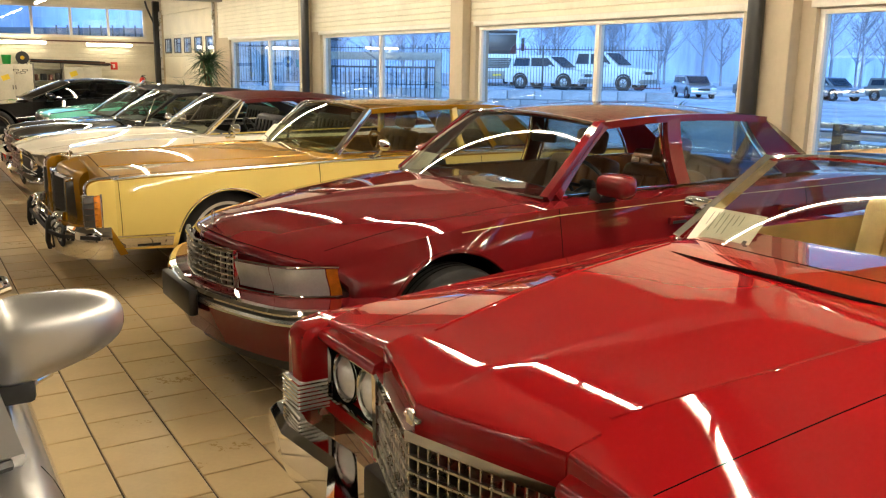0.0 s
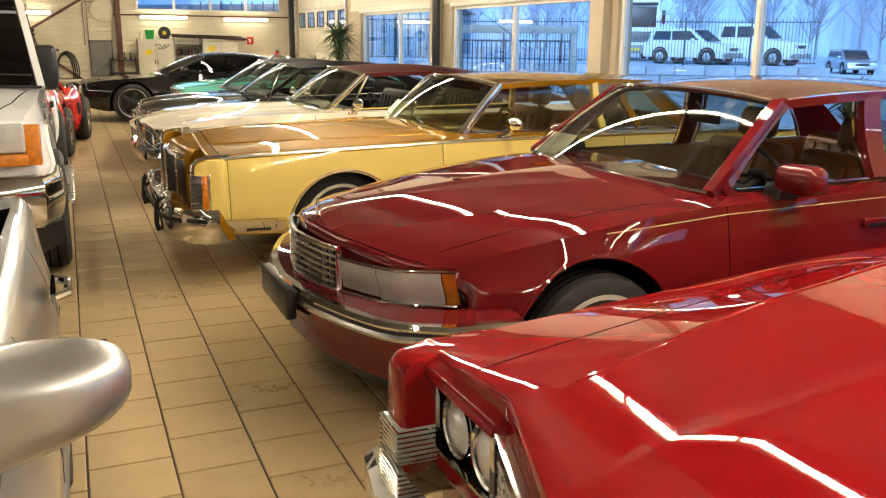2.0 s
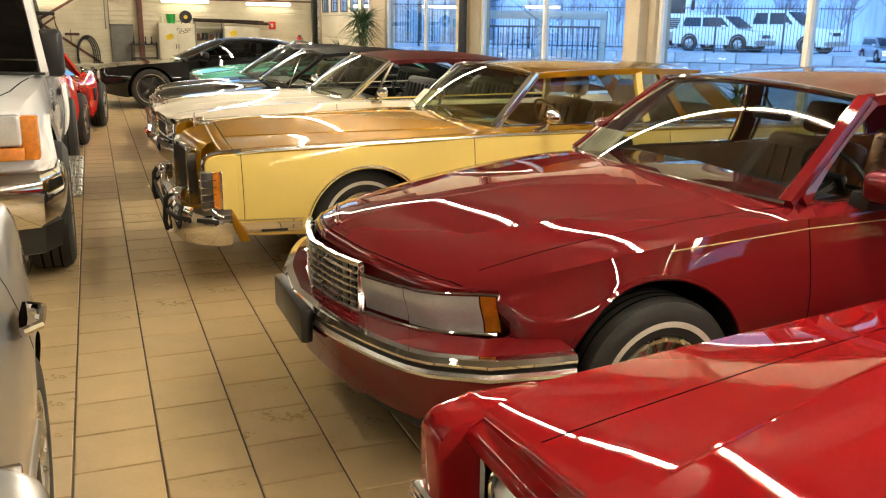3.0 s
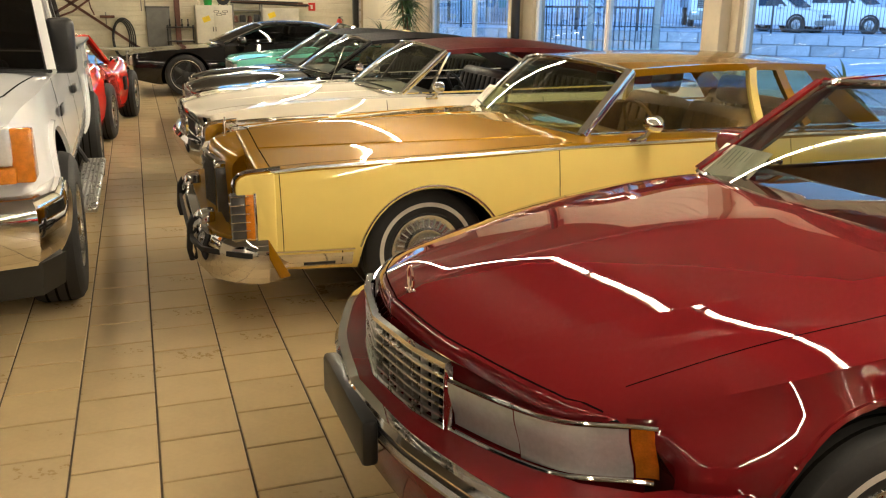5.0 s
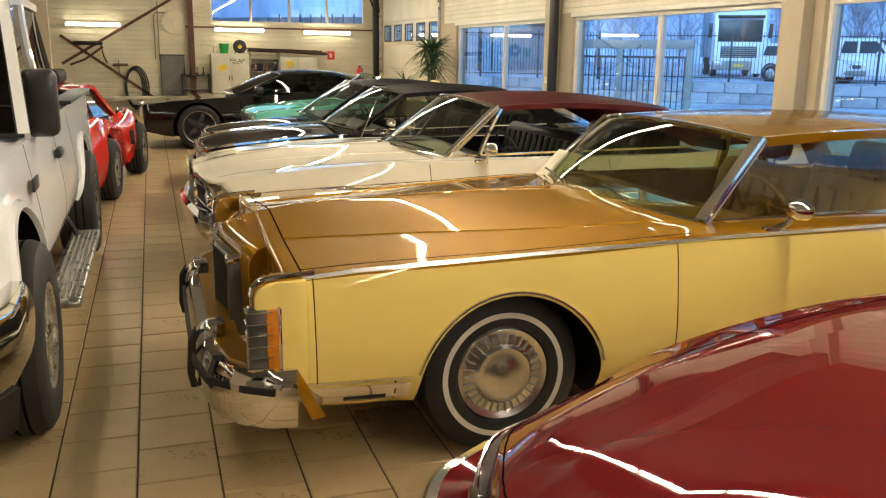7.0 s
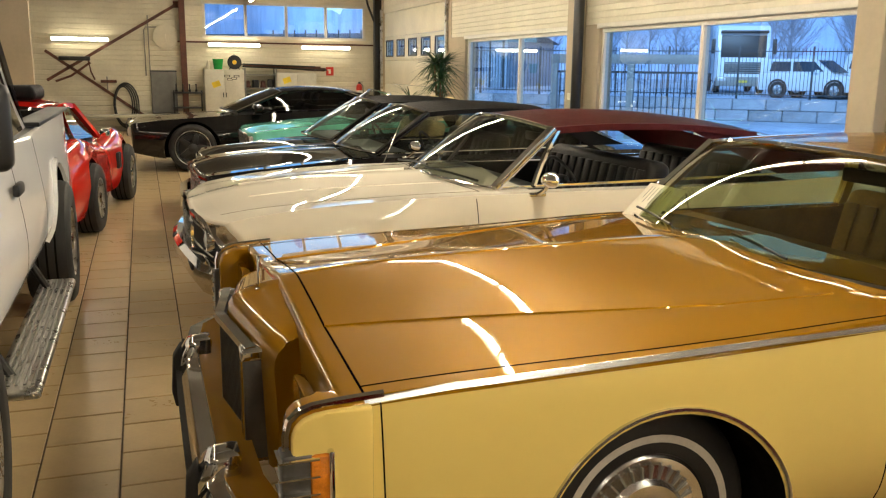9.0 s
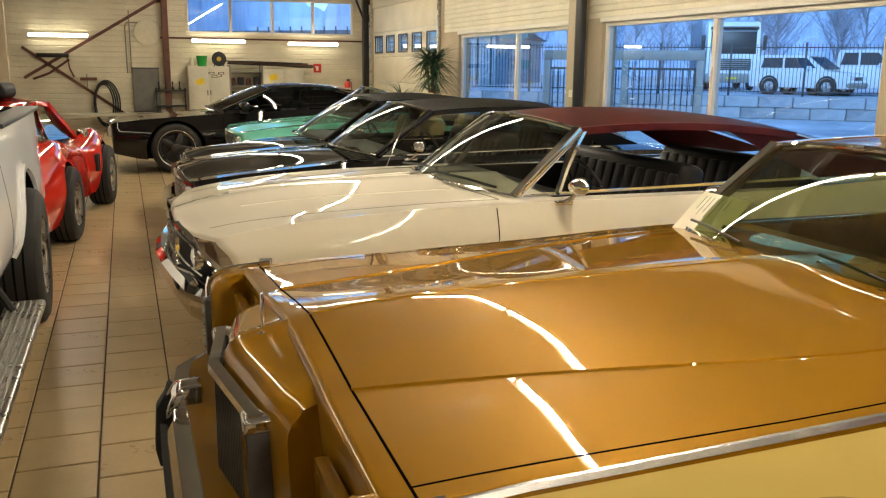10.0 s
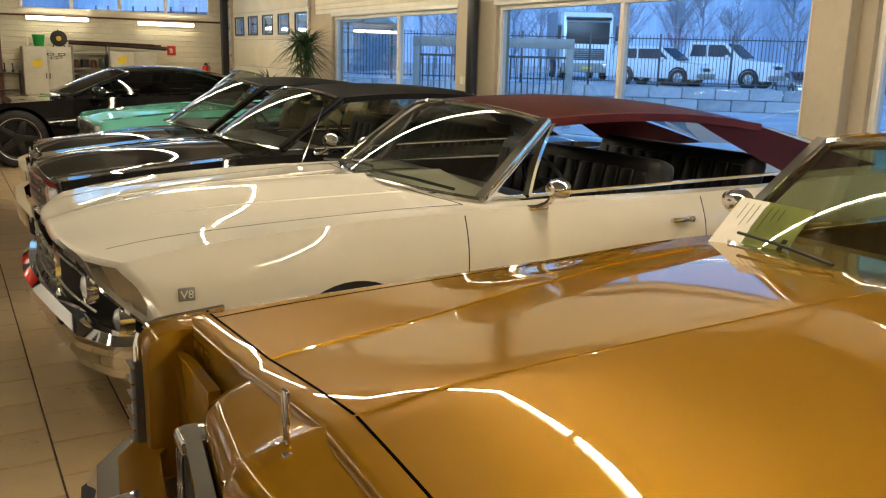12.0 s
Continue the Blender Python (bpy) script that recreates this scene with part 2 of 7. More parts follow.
def section(s, x):
    """Half of a cross-section of a car's body at x: points from the middle of the top round to the sill."""
    w = keyed(s["w"], x)
    g = lambda k, d: keyed(s[k], x) if k in s else d
    zs = keyed(s["zs"], x)
    knots = [(0, keyed(s["zc"], x)), (g("yk", w * 0.62), g("zk", zs + 0.01)), (g("ys", w * 0.90), zs), (w, g("zm", 0.60)), (g("wl", w * 0.985), g("zl", 0.36)), (g("wb", w * 0.93), g("zb", 0.19))]
    crease = s.get("crease", (1, 2))
    pts = []
    for i, n in enumerate((8, 5, 5, 5, 3)):
        p0, p1 = Vector(knots[i]), Vector(knots[i + 1])
        pa = Vector(knots[i - 1]) if i else Vector((-p1.x, p1.y))
        pb = Vector(knots[i + 2]) if i + 2 < 6 else p1
        t0 = (p1 - p0) if i in crease else (p1 - pa) * 0.5
        t1 = (p1 - p0) if (i + 1) in crease else (pb - p0) * 0.5
        slopes = s.get("slopes", {})
        if i in slopes:
            t0 = Vector((p1.x - p0.x, (p1.x - p0.x) * slopes[i][1]))
        if i + 1 in slopes:
            t1 = Vector((p1.x - p0.x, (p1.x - p0.x) * slopes[i + 1][0]))
        ln = (p1 - p0).length
        for t in (t0, t1):
            if t.length > 1.2 * ln:
                t *= 1.2 * ln / t.length
        for k in range(n):
            t = k / n
            pts.append((2 * t**3 - 3 * t**2 + 1) * p0 + (t**3 - 2 * t**2 + t) * t0 + (3 * t**2 - 2 * t**3) * p1 + (t**3 - t**2) * t1)
    pts.append(Vector(knots[5]))
    return pts


def bmesh_of(ob):
    dg = bpy.context.evaluated_depsgraph_get()
    dg.update()
    bm = bmesh.new()
    bm.from_mesh(ob.evaluated_get(dg).to_mesh())
    return bm


def car_body(car, s):
    """Lofts the body, cuts wheel arches and the cabin, and splits it into its panels. Returns the surface for fitting trim."""
    L, warp, nr = s["L"], s.get("warp", lambda x, y, z: 0.0), s.get("nose_r", 0.03)
    seams = [v for d in s.get("doors", []) for v in d[:2]] + [s["cowl"], s["deck"]] + s.get("cuts", [])
    x0 = s.get("x0", 0.0)
    xs = sorted(set([round(v, 3) for v in np.linspace(x0 + nr, L - nr, 64)] + [round(v, 3) for v in seams]))
    rings = [(nr * (1 - math.cos(k / 3 * math.pi / 2)), nr, nr * (1 - math.sin(k / 3 * math.pi / 2))) for k in range(3)]
    stations = [(x0 + a, x0 + b, c) for a, b, c in rings] + [(x, x, 0) for x in xs] + [(L - a, L - nr, c) for a, b, c in rings[::-1]]
    bm = bmesh.new()
    loops = []
    for x, xc, inset in stations:
        half = section(s, xc)
        zmid, wmax = (half[0].y + half[-1].y) / 2, max(p.x for p in half)
        ky, kz = 1 - inset / max(wmax, 0.1), 1 - inset / max(half[0].y - zmid, 0.1)
        half = [Vector((p.x * ky, zmid + (p.y - zmid) * kz)) for p in half]
        ring = half + [Vector((-p.x, p.y)) for p in half[:0:-1]]
        loops.append([bm.verts.new((x + warp(x, p.x, p.y), p.x, p.y)) for p in ring])
    n = len(loops[0])
    for a, b in zip(loops, loops[1:]):
        for i in range(n):
            bm.faces.new((a[i], b[i], b[(i + 1) % n], a[(i + 1) % n]))
    bm.faces.new(loops[0])
    bm.faces.new(loops[-1][::-1])
    tmp = finish("tmp_body", bm, DARK, smooth=0)
    cut = bmesh.new()
    for x, z, r in s["arches"]:
        w = keyed(s["w"], x)
        for side in (-1, 1):
            c = lathe([(0, -0.24), (r, -0.24), (r, 0.24), (0, 0.24)], 48)
            merge(cut, moved(c, Matrix.Translation((x, side * w, z))))
    if s.get("cabin"):
        x0, x1, hw, z0 = s["cabin"]
        cuboid(x0, x1, -hw, hw, z0, 2.5, bm=cut)
    for bx in s.get("boxes", []):
        cuboid(*bx, bm=cut)
    cutter = finish("tmp_cut", cut, DARK, smooth=0)
    mod = tmp.modifiers.new("cut", "BOOLEAN")
    mod.object, mod.operation, mod.solver = cutter, "DIFFERENCE", "EXACT"
    full = bmesh_of(tmp)
    for o in (tmp, cutter):
        me = o.data
        bpy.data.objects.remove(o)
        bpy.data.meshes.remove(me)
    tree = BVHTree.FromBMesh(full)

    def kind(c, nrm):
        if s.get("cabin"):
            x0, x1, hw, z0 = s["cabin"]
            if x0 - .004 < c.x < x1 + .004 and abs(c.y) < hw + .004 and (abs(abs(c.y) - hw) < .003 or abs(c.x - x0) < .003 or abs(c.x - x1) < .003 or abs(c.z - z0) < .003):
                return "cabin_lining"
        for a0, a1, b0, b1, c0, c1 in s.get("boxes", []):
            if a0 < c.x < a1 + .003 and b0 - .003 < c.y < b1 + .003 and c0 - .003 < c.z < c1 + .003 and (nrm.x > -.6 or c.x > a1 - .003):
                return ("left" if c.y < 0 else "right") + "_lamp_recess"
        for x, z, r in s["arches"]:
            if (c.x - x) ** 2 + (c.z - z) ** 2 < (r * 0.999) ** 2:
                return "wheel_well"
        if nrm.z < -0.65 and c.z < 0.3:
            return "wheel_well"
        if nrm.z > 0.25 and abs(c.y) < keyed(s["yk"], c.x) if "yk" in s else False:
            if s.get("hood_front", 0.08) < c.x < s["cowl"]:
                return "hood"
            if c.x > s["deck"] and c.x < L - 0.06:
                return "trunk_lid"
        for d in s.get("doors", []):
            if d[0] < c.x < d[1] and abs(nrm.y) > 0.3 and c.z > d[2]:
                return ("left_door" if c.y < 0 else "right_door") + ("" if d is s["doors"][0] else "_rear")
        return "body"

    full.faces.ensure_lookup_table()
    kinds = [kind(f.calc_center_median(), f.normal) for f in full.faces]
    cols = [s["paint"](f.calc_center_median(), f.normal) for f in full.faces]
    shells = {}
    for key in sorted(set(kinds)):
        sub = full.copy()
        sub.faces.ensure_lookup_table()
        for f, c in zip(sub.faces, cols):
            f.material_index = c if key not in ("cabin_lining", "wheel_well", "left_lamp_recess", "right_lamp_recess") else 0
        bmesh.ops.delete(sub, geom=[f for f, k in zip(sub.faces, kinds) if k != key], context="FACES")
        name = key.replace("left_", "").replace("right_", "").replace("_rear", "")
        mats = s["mats"] if key not in ("cabin_lining", "wheel_well", "left_lamp_recess", "right_lamp_recess") else [s.get("lining", DARK) if key == "cabin_lining" else DARK]
        shells[key] = part(name, sub, mats, car, smooth=32)
    full.free()
    return tree, shells


def ribbon(tree, pts, way, width, mat, parent, name="panel_gap", lift=0.0012, label=""):
    """A strip laid on the body along points, found by casting from one way: 'l', 'r' side, 't' top or 'f' front."""
    d = {"l": Vector((0, 1, 0)), "r": Vector((0, -1, 0)), "t": Vector((0, 0, -1)), "f": Vector((1, 0, 0))}[way]
    dense = []
    for a, b in zip(pts, pts[1:]):
        n = max(2, int((Vector(b) - Vector(a)).length / 0.03))
        dense += [lerp(a, b, i / n) for i in range(n)]
    dense.append(Vector(pts[-1]))
    hits = []
    for p in dense:
        loc, nrm, _, _ = tree.ray_cast(p - d * 3, d)
        if loc is not None:
            hits.append((loc, nrm if nrm.dot(d) < 0 else -nrm))
    if len(hits) < 2:
        return None
    bm = bmesh.new()
    rows = []
    for i, (p, nrm) in enumerate(hits):
        tan = (hits[min(i + 1, len(hits) - 1)][0] - hits[max(i - 1, 0)][0]).normalized()
        side = nrm.cross(tan).normalized() * width / 2
        rows.append([bm.verts.new(q) for q in (p - side - nrm * .001, p - side * .6 + nrm * lift, p + side * .6 + nrm * lift, p + side - nrm * .001)])
    for a, b in zip(rows, rows[1:]):
        for k in range(3):
            bm.faces.new((a[k], a[k + 1], b[k + 1], b[k]))
    return part(name, bm, mat, parent, label, 60)


def greenhouse(car, g):
    """Windscreen, roof, pillars, side and rear glass of a car."""
    A0, A1, C1, C0 = (Vector(g[k]) for k in ("A0", "A1", "C1", "C0"))
    wb, wtp, rb, rt, crown = g.get("wb", .18), g.get("wt", .10), g.get("rb", .15), g.get("rt", .08), g.get("crown", .05)
    base = lambda u: Vector((A0.x - wb * (1 - u * u), A0.y * u, A0.z + .02 * (1 - u * u)))
    top = lambda u: Vector((A1.x - wtp * (1 - u * u), A1.y * u, A1.z + crown * (1 - abs(u) ** 2.4)))
    rtop = lambda u: Vector((C1.x + rt * (1 - u * u), C1.y * u, C1.z + crown * .8 * (1 - abs(u) ** 2.4)))
    rbase = lambda u: Vector((C0.x + rb * (1 - u * u), C0.y * u, C0.z + .02 * (1 - u * u)))
    up = Vector((0, 0, 1))
    glass_mat = g.get("glass", CARGLASS)

    def sheet(a, b, bow):
        return lambda u, v: lerp(a(2 * u - 1), b(2 * u - 1), v) + up * bow * 4 * v * (1 - v)
    screen = part("windscreen", patch(sheet(base, top, .02), 20, 8), glass_mat, car)
    part("screen_frame", sweep([base(-1 + i / 10) + Vector((-.01, 0, .004)) for i in range(21)], ring_profile(.011, 6)), g.get("trim", CHROME), screen)
    part("screen_frame", sweep([top(-1 + i / 10) + Vector((-.008, 0, -.002)) for i in range(21)], ring_profile(.013, 6)), g.get("trim", CHROME), screen)
    roof_mat = g.get("roof", DARK)
    if g.get("open"):
        for sgn in (-1, 1):
            p = [Vector((q.x, q.y * -sgn, q.z)) for q in (A0, A1)]
            part("windscreen_pillar", sweep([lerp(p[0], p[1], i / 6) for i in range(7)], [(-.03, -.02), (.03, -.02), (.03, .02), (-.03, .02)]), g.get("trim", CHROME), car)
        return
    roof = lambda u, v: lerp(top(2 * u - 1), rtop(2 * u - 1), v) + up * (g.get("arch", .05) * 4 * v * (1 - v) * (1 - .35 * (2 * u - 1) ** 2))
    part("roof", patch(roof, 24, 16, .03), roof_mat, car, g.get("roof_label", ""))
    part("headliner", patch(lambda u, v: roof(u * .94 + .03, v * .94 + .03) - up * .035, 8, 6, .006), g.get("lining", BLACKSEAT), car)
    part("rear_window", patch(sheet(rtop, rbase, .02), 16, 8), glass_mat, car)
    cb, ct = g["cb"], g["ct"]
    for sgn in (-1, 1):
        m = lambda p: Vector((p.x, p.y * -sgn, p.z))
        belt = lambda x: m(lerp(A0, C0, (x - A0.x) / (C0.x - A0.x)))
        rail = lambda x: m(lerp(A1, C1, (x - A1.x) / (C1.x - A1.x)) + up * g.get("arch", .05) * .65 * 4 * ((x - A1.x) / (C1.x - A1.x)) * (1 - (x - A1.x) / (C1.x - A1.x)))
        bulge = Vector((0, sgn * .03, 0))
        part("windscreen_pillar", sweep([lerp(m(A0), m(A1), i / 8) for i in range(9)], [(-.028, -.022), (.022, -.022), (.028, 0), (.022, .022), (-.028, .022)]), g.get("pillar", roof_mat), car)
        part("pillar_trim", sweep([lerp(m(A0), m(A1), i / 8) + Vector((-.012, sgn * .024, .008)) for i in range(9)], [(-.010, -.006), (.010, -.006), (.010, .006), (-.010, .006)]), g.get("trim", CHROME), car)
        part("roof_rail", sweep([rail(A1.x + (C1.x - A1.x) * i / 12) for i in range(13)], [(-.02, -.03), (.02, -.03), (.022, .012), (-.02, .012)]), roof_mat, car)
        part("drip_moulding", sweep([rail(A1.x + (ct - A1.x) * i / 12) + Vector((0, sgn * .024, -.012)) for i in range(13)], [(-.006, -.008), (.006, -.008), (.006, .008), (-.006, .008)]), g.get("trim", CHROME), car)
        def cpil(u, v, belt=belt, rail=rail, bulge=bulge):
            a, b = belt(cb + (C0.x - cb) * u), rail(ct + (C1.x - ct) * u)
            return lerp(a, b, v) + bulge * 4 * v * (1 - v)
        part("rear_pillar", patch(cpil, 10, 8, .03), roof_mat, car, g.get("roof_label", ""))
        if not g.get("window_down"):
            def sg(u, v, belt=belt, rail=rail, bulge=bulge):
                a, b = belt(A0.x + .05 + (cb - A0.x - .05) * u), rail(A1.x + .02 + (ct - A1.x - .02) * u)
                return lerp(a, b, v) + bulge * .9 * 4 * v * (1 - v)
            part("side_window", patch(sg, 12, 6), g.get("side_glass", glass_mat), car)
        if g.get("rear_glass"):
            r0, r1, q0, q1 = g["rear_glass"]
            def rg(u, v, belt=belt, rail=rail, bulge=bulge):
                return lerp(belt(r0 + (r1 - r0) * u), rail(q0 + (q1 - q0) * u), v) + bulge * .8 * 4 * v * (1 - v)
            part("side_window", patch(rg, 8, 6), glass_mat, car)
            for f0, f1, h0, h1 in g["frames"]:
                loop = [lerp(belt(f0), rail(h0), i / 6) + bulge * 4.4 * (i / 6) * (1 - i / 6) for i in range(7)] + [rail(h0 + (h1 - h0) * i / 6) + Vector((0, sgn * .012, -.03)) for i in range(1, 6)] + [lerp(rail(h1), belt(f1), i / 6) + bulge * 4.4 * (i / 6) * (1 - i / 6) for i in range(7)]
                part("window_surround", sweep([q + Vector((0, sgn * .024, 0)) for q in loop], [(-.007, -.007), (.007, -.007), (.007, .007), (-.007, .007)], up=(0, sgn, 0)), g.get("trim", CHROME), car)
        for bx, tx, wd, bm_ in g.get("posts", []):
            part("door_pillar", sweep([lerp(belt(bx), rail(tx), i / 6) + bulge * 3.4 * (i / 6) * (1 - i / 6) for i in range(7)], [(-wd / 2, -.02), (wd / 2, -.02), (wd / 2, .02), (-wd / 2, .02)], up=(0, sgn, 0)), bm_, car)
        part("belt_moulding", sweep([belt(A0.x + (cb - A0.x) * i / 10) + Vector((0, sgn * .015, .0)) for i in range(11)], [(-.008, -.008), (.008, -.008), (.008, .008), (-.008, .008)]), g.get("trim", CHROME), car)


def wheel(car, x, y, r, width, style="cap", white=True, rim_r=None):
    """A tyre with its rim and hub, its outer face turned to the side on which y lies."""
    sgn = 1 if y > 0 else -1
    rr, h = rim_r or r * 0.60, width / 2
    prof = [(rr * .95, h * .75), (rr, h * .95), (rr * 1.12, h), (r * .88, h * .98), (r * .965, h * .82), (r, h * .55), (r, -h * .55), (r * .965, -h * .82), (r * .88, -h * .98), (rr, -h * .95), (rr * .9, -h * .6)]
    at = lambda bm: moved(bm, Matrix.Translation((x, y, r)) @ Matrix.Diagonal((1, sgn, 1, 1)))
    tyre = part("tyre", at(lathe(prof, 56)), RUBBER, car)
    for off in (-.35, 0, .35):
        g = lathe([(r * 1.001, off * h * 1.1 - .006), (r * 1.003, off * h * 1.1), (r * 1.001, off * h * 1.1 + .006)], 56)
        part("tread_groove", at(g), DARK, tyre)
    if white:
        part("whitewall", at(lathe([(rr * 1.17, h * 1.01), (rr * 1.28, h * 1.012)] if white == "thin" else [(rr * 1.10, h * 1.01), (rr * 1.24, h * 1.015)], 56)), WHITEWALL, tyre)
    if style == "cap":
        rp = [(rr, h * .80), (rr * .93, h * .93), (rr * .80, h * .80), (rr * .62, h * .86), (rr * .55, h * 1.02), (rr * .45, h * .98), (rr * .30, h * 1.04), (rr * .18, h * 1.12), (0, h * 1.14)]
        rim = part("wheel_cover", at(lathe(rp, 48)), TRIM, car, "chrome wheel cover")
        for i in range(30):
            a = 2 * math.pi * i / 30
            b = cuboid(rr * .62, rr * .80, h * .82, h * .90, -.0025, .0025)
            part("cover_rib", at(moved(b, Matrix.Rotation(a, 4, "Y"))), BEAM, rim)
    else:
        rp = [(rr, h * .75), (rr * .96, h * .95), (rr * .88, h * .9), (rr * .84, h * .3), (rr * .8, -h * .2), (0, -h * .2)]
        dark = style == "black"
        rim = part("rim", at(lathe(rp, 48)), BLACK if dark else ALU, car)
        n, wd = (5, .05) if style in ("five", "black") else (18, .012)
        for i in range(n):
            a = 2 * math.pi * i / n
            b = prism([(rr * .1, -wd), (rr * .9, -wd * .6), (rr * .9, wd * .6), (rr * .1, wd)], "y", h * .55, h * .82, .004)
            part("spoke", at(moved(b, Matrix.Rotation(a, 4, "Y"))), BLACK if dark else (CHROME if n > 9 else ALU), rim)
        part("hub", at(lathe([(rr * .26, h * .5), (rr * .26, h * .88), (rr * .2, h * .95), (0, h * .97)], 24)), BLACK if dark else CHROME, rim)
        if dark:
            part("rim_lip", at(lathe([(rr * .97, h * .94), (rr * 1.0, h * .98), (rr * 1.02, h * .94)], 48)), ALU, rim)


def seat(car, x, y, w, mat, z=.42, bench=False, rest=True):
    """A seat with cushion, back and head restraint, facing the nose."""
    e = part("seat_cushion", cuboid(x - .48, x + .05, y - w / 2, y + w / 2, z - .12, z + .06, .05, 3), mat, car)
    b = cuboid(-.09, .09, -w / 2, w / 2, 0, .60, .06, 3)
    back = part("seat_back", moved(b, Matrix.Translation((x + .05, y, z)) @ Matrix.Rotation(radians(14), 4, "Y")), mat, car)
    for i in range(int(w / .12)):
        yy = y - w / 2 + .08 + i * .12
        p = cuboid(-.105, -.085, -.045, .045, .08, .52, .012)
        part("pleat", moved(p, Matrix.Translation((x + .05, yy, z)) @ Matrix.Rotation(radians(14), 4, "Y")), mat, back)
    if rest:
        for yy in ((y - w / 4, y + w / 4) if bench else (y,)):
            h = cuboid(-.055, .055, -.14, .14, .62, .80, .045, 3)
            hr = part("head_restraint", moved(h, Matrix.Translation((x + .07, yy, z)) @ Matrix.Rotation(radians(14), 4, "Y")), mat, car)
            for k in (-.05, .05):
                part("restraint_post", moved(tube([(0, k, .56), (0, k, .66)], .006, 6), Matrix.Translation((x + .07, yy, z)) @ Matrix.Rotation(radians(14), 4, "Y")), CHROME, hr)


def cabin(car, x0, hw, zb, mat, dash, xs, rear=None, bench=False, wheel_col=BLACK, rest=True):
    """Dashboard, steering wheel, seats and mirror."""
    part("dashboard", moved(prism([(0, zb - .32), (.42, zb - .30), (.40, zb - .06), (.30, zb + .015), (.0, zb + .0)], "y", -hw, hw, .02), Matrix.Translation((x0, 0, 0))), dash, car)
    ring = [(0, .19 * math.cos(2 * math.pi * i / 28), .19 * math.sin(2 * math.pi * i / 28)) for i in range(29)]
    m = Matrix.Translation((x0 + .62, -hw * .5, zb - .01)) @ Matrix.Rotation(radians(-28), 4, "Y")
    st = part("steering_wheel", moved(tube(ring, .012), m), wheel_col, car)
    part("wheel_hub", moved(cuboid(-.02, .02, -.06, .06, -.05, .05, .015), m), wheel_col, st)
    for dy in (-.1, .1):
        part("wheel_spoke", moved(cuboid(-.006, .006, dy - .09, dy + .09, -.012, .012, .004), m), wheel_col, st)
    part("steering_column", tube([(x0 + .62, -hw * .5, zb - .01), (x0 + .3, -hw * .5, zb - .14)], .03), dash, car)
    if bench:
        seat(car, xs, 0, hw * 1.9, mat, bench=True, rest=rest)
    else:
        for y in (-hw * .5, hw * .5):
            seat(car, xs, y, hw * .82, mat, rest=rest)
    if rear:
        seat(car, rear, 0, hw * 1.75, mat, bench=True, rest=False)
    mir = part("inner_mirror", cuboid(x0 + .55, x0 + .575, -.12, .12, zb + .24, zb + .30, .01), BLACK, car)
    part("mirror_stalk", tube([(x0 + .56, 0, zb + .30), (x0 + .50, 0, zb + .36)], .006), CHROME, mir)


def side_mirror(car, x, y, z, mat, chrome=True, big=False):
    sgn = 1 if y > 0 else -1
    if chrome:
        head = lathe([(0, -.05), (.03, -.045), (.052, -.02), (.058, .02), (.052, .03), (0, .03)], 24, "x")
        mr = part("wing_mirror", moved(head, Matrix.Translation((x, y + sgn * .10, z + .10)) @ Matrix.Diagonal((1, 1.15, .85, 1))), CHROME, car, "chrome wing mirror")
        part("mirror_stalk", sweep([(x - .04, y + sgn * .01, z), (x - .01, y + sgn * .05, z + .03), (x, y + sgn * .09, z + .08)], ring_profile(.014, 8)), CHROME, mr)
        part("mirror_foot", cuboid(x - .09, x + .02, y - .018, y + .018, z - .012, z + .012, .008), CHROME, mr)
    else:
        hb = cuboid(-.07, .07, -.11, .11, -.065, .065, .05, 4)
        mr = part("wing_mirror", moved(hb, Matrix.Translation((x, y + sgn * .15, z + .08)) @ Matrix.Rotation(radians(-8 * sgn), 4, "Z")), mat, car)
        part("mirror_arm", prism([(x - .05, z - .02), (x + .07, z - .02), (x + .05, z + .05), (x - .03, z + .05)], "y", y - sgn * .02, y + sgn * .08, .008), BLACK, mr)


def door_handle(car, x, y, z, style="bar"):
    sgn = 1 if y > 0 else -1
    h = part("door_handle", cuboid(x - .07, x + .07, min(y, y + sgn * .03), max(y, y + sgn * .03), z - .012, z + .012, .006), CHROME, car, "chrome door handle")
    part("handle_button", cuboid(x + .045, x + .075, min(y, y + sgn * .036), max(y, y + sgn * .036), z - .016, z + .016, .006), CHROME, h)


def notice(m):
    """A price sheet lying against the inside of a windscreen."""
    t = thing("price_sheet", "cream paper price sheet behind a car windscreen", "notice", "price sheets", m)
    part("sheet", cuboid(-.105, .105, -.15, .15, 0, .002), PAPER, t)
    rnd = random.Random(3)
    for i in range(7):
        w = rnd.uniform(.05, .14)
        part("text_line", cuboid(-.085, -.085 + w, -.11 + i * .026, -.107 + i * .026, .002, .003), BEAM, t)
    for dx in (.04, .07):
        part("logo_mark", cuboid(dx - .01, dx + .008, .115, .135, .002, .003), INK, t)
    return t


def mirrored(fn):
    """Runs a builder for both sides."""
    for sgn in (-1, 1):
        fn(sgn)


# ---- structure ----
WX, BY = 6.85, 27.4
floor_slab = tagged(finish("floor", cuboid(-6.5, WX + .2, -14, BY + .2, -.2, -.006), GROUT, smooth=0), "beige square floor tiles in half bond with dark joints", "floor", kind="structure")


def slab(name, x0, x1, y0, y1, z0, z1, mat, label="", bevel=0.0):
    return tagged(finish(name, cuboid(x0, x1, y0, y1, z0, z1, bevel), mat, smooth=0), label, "", "", "structure")


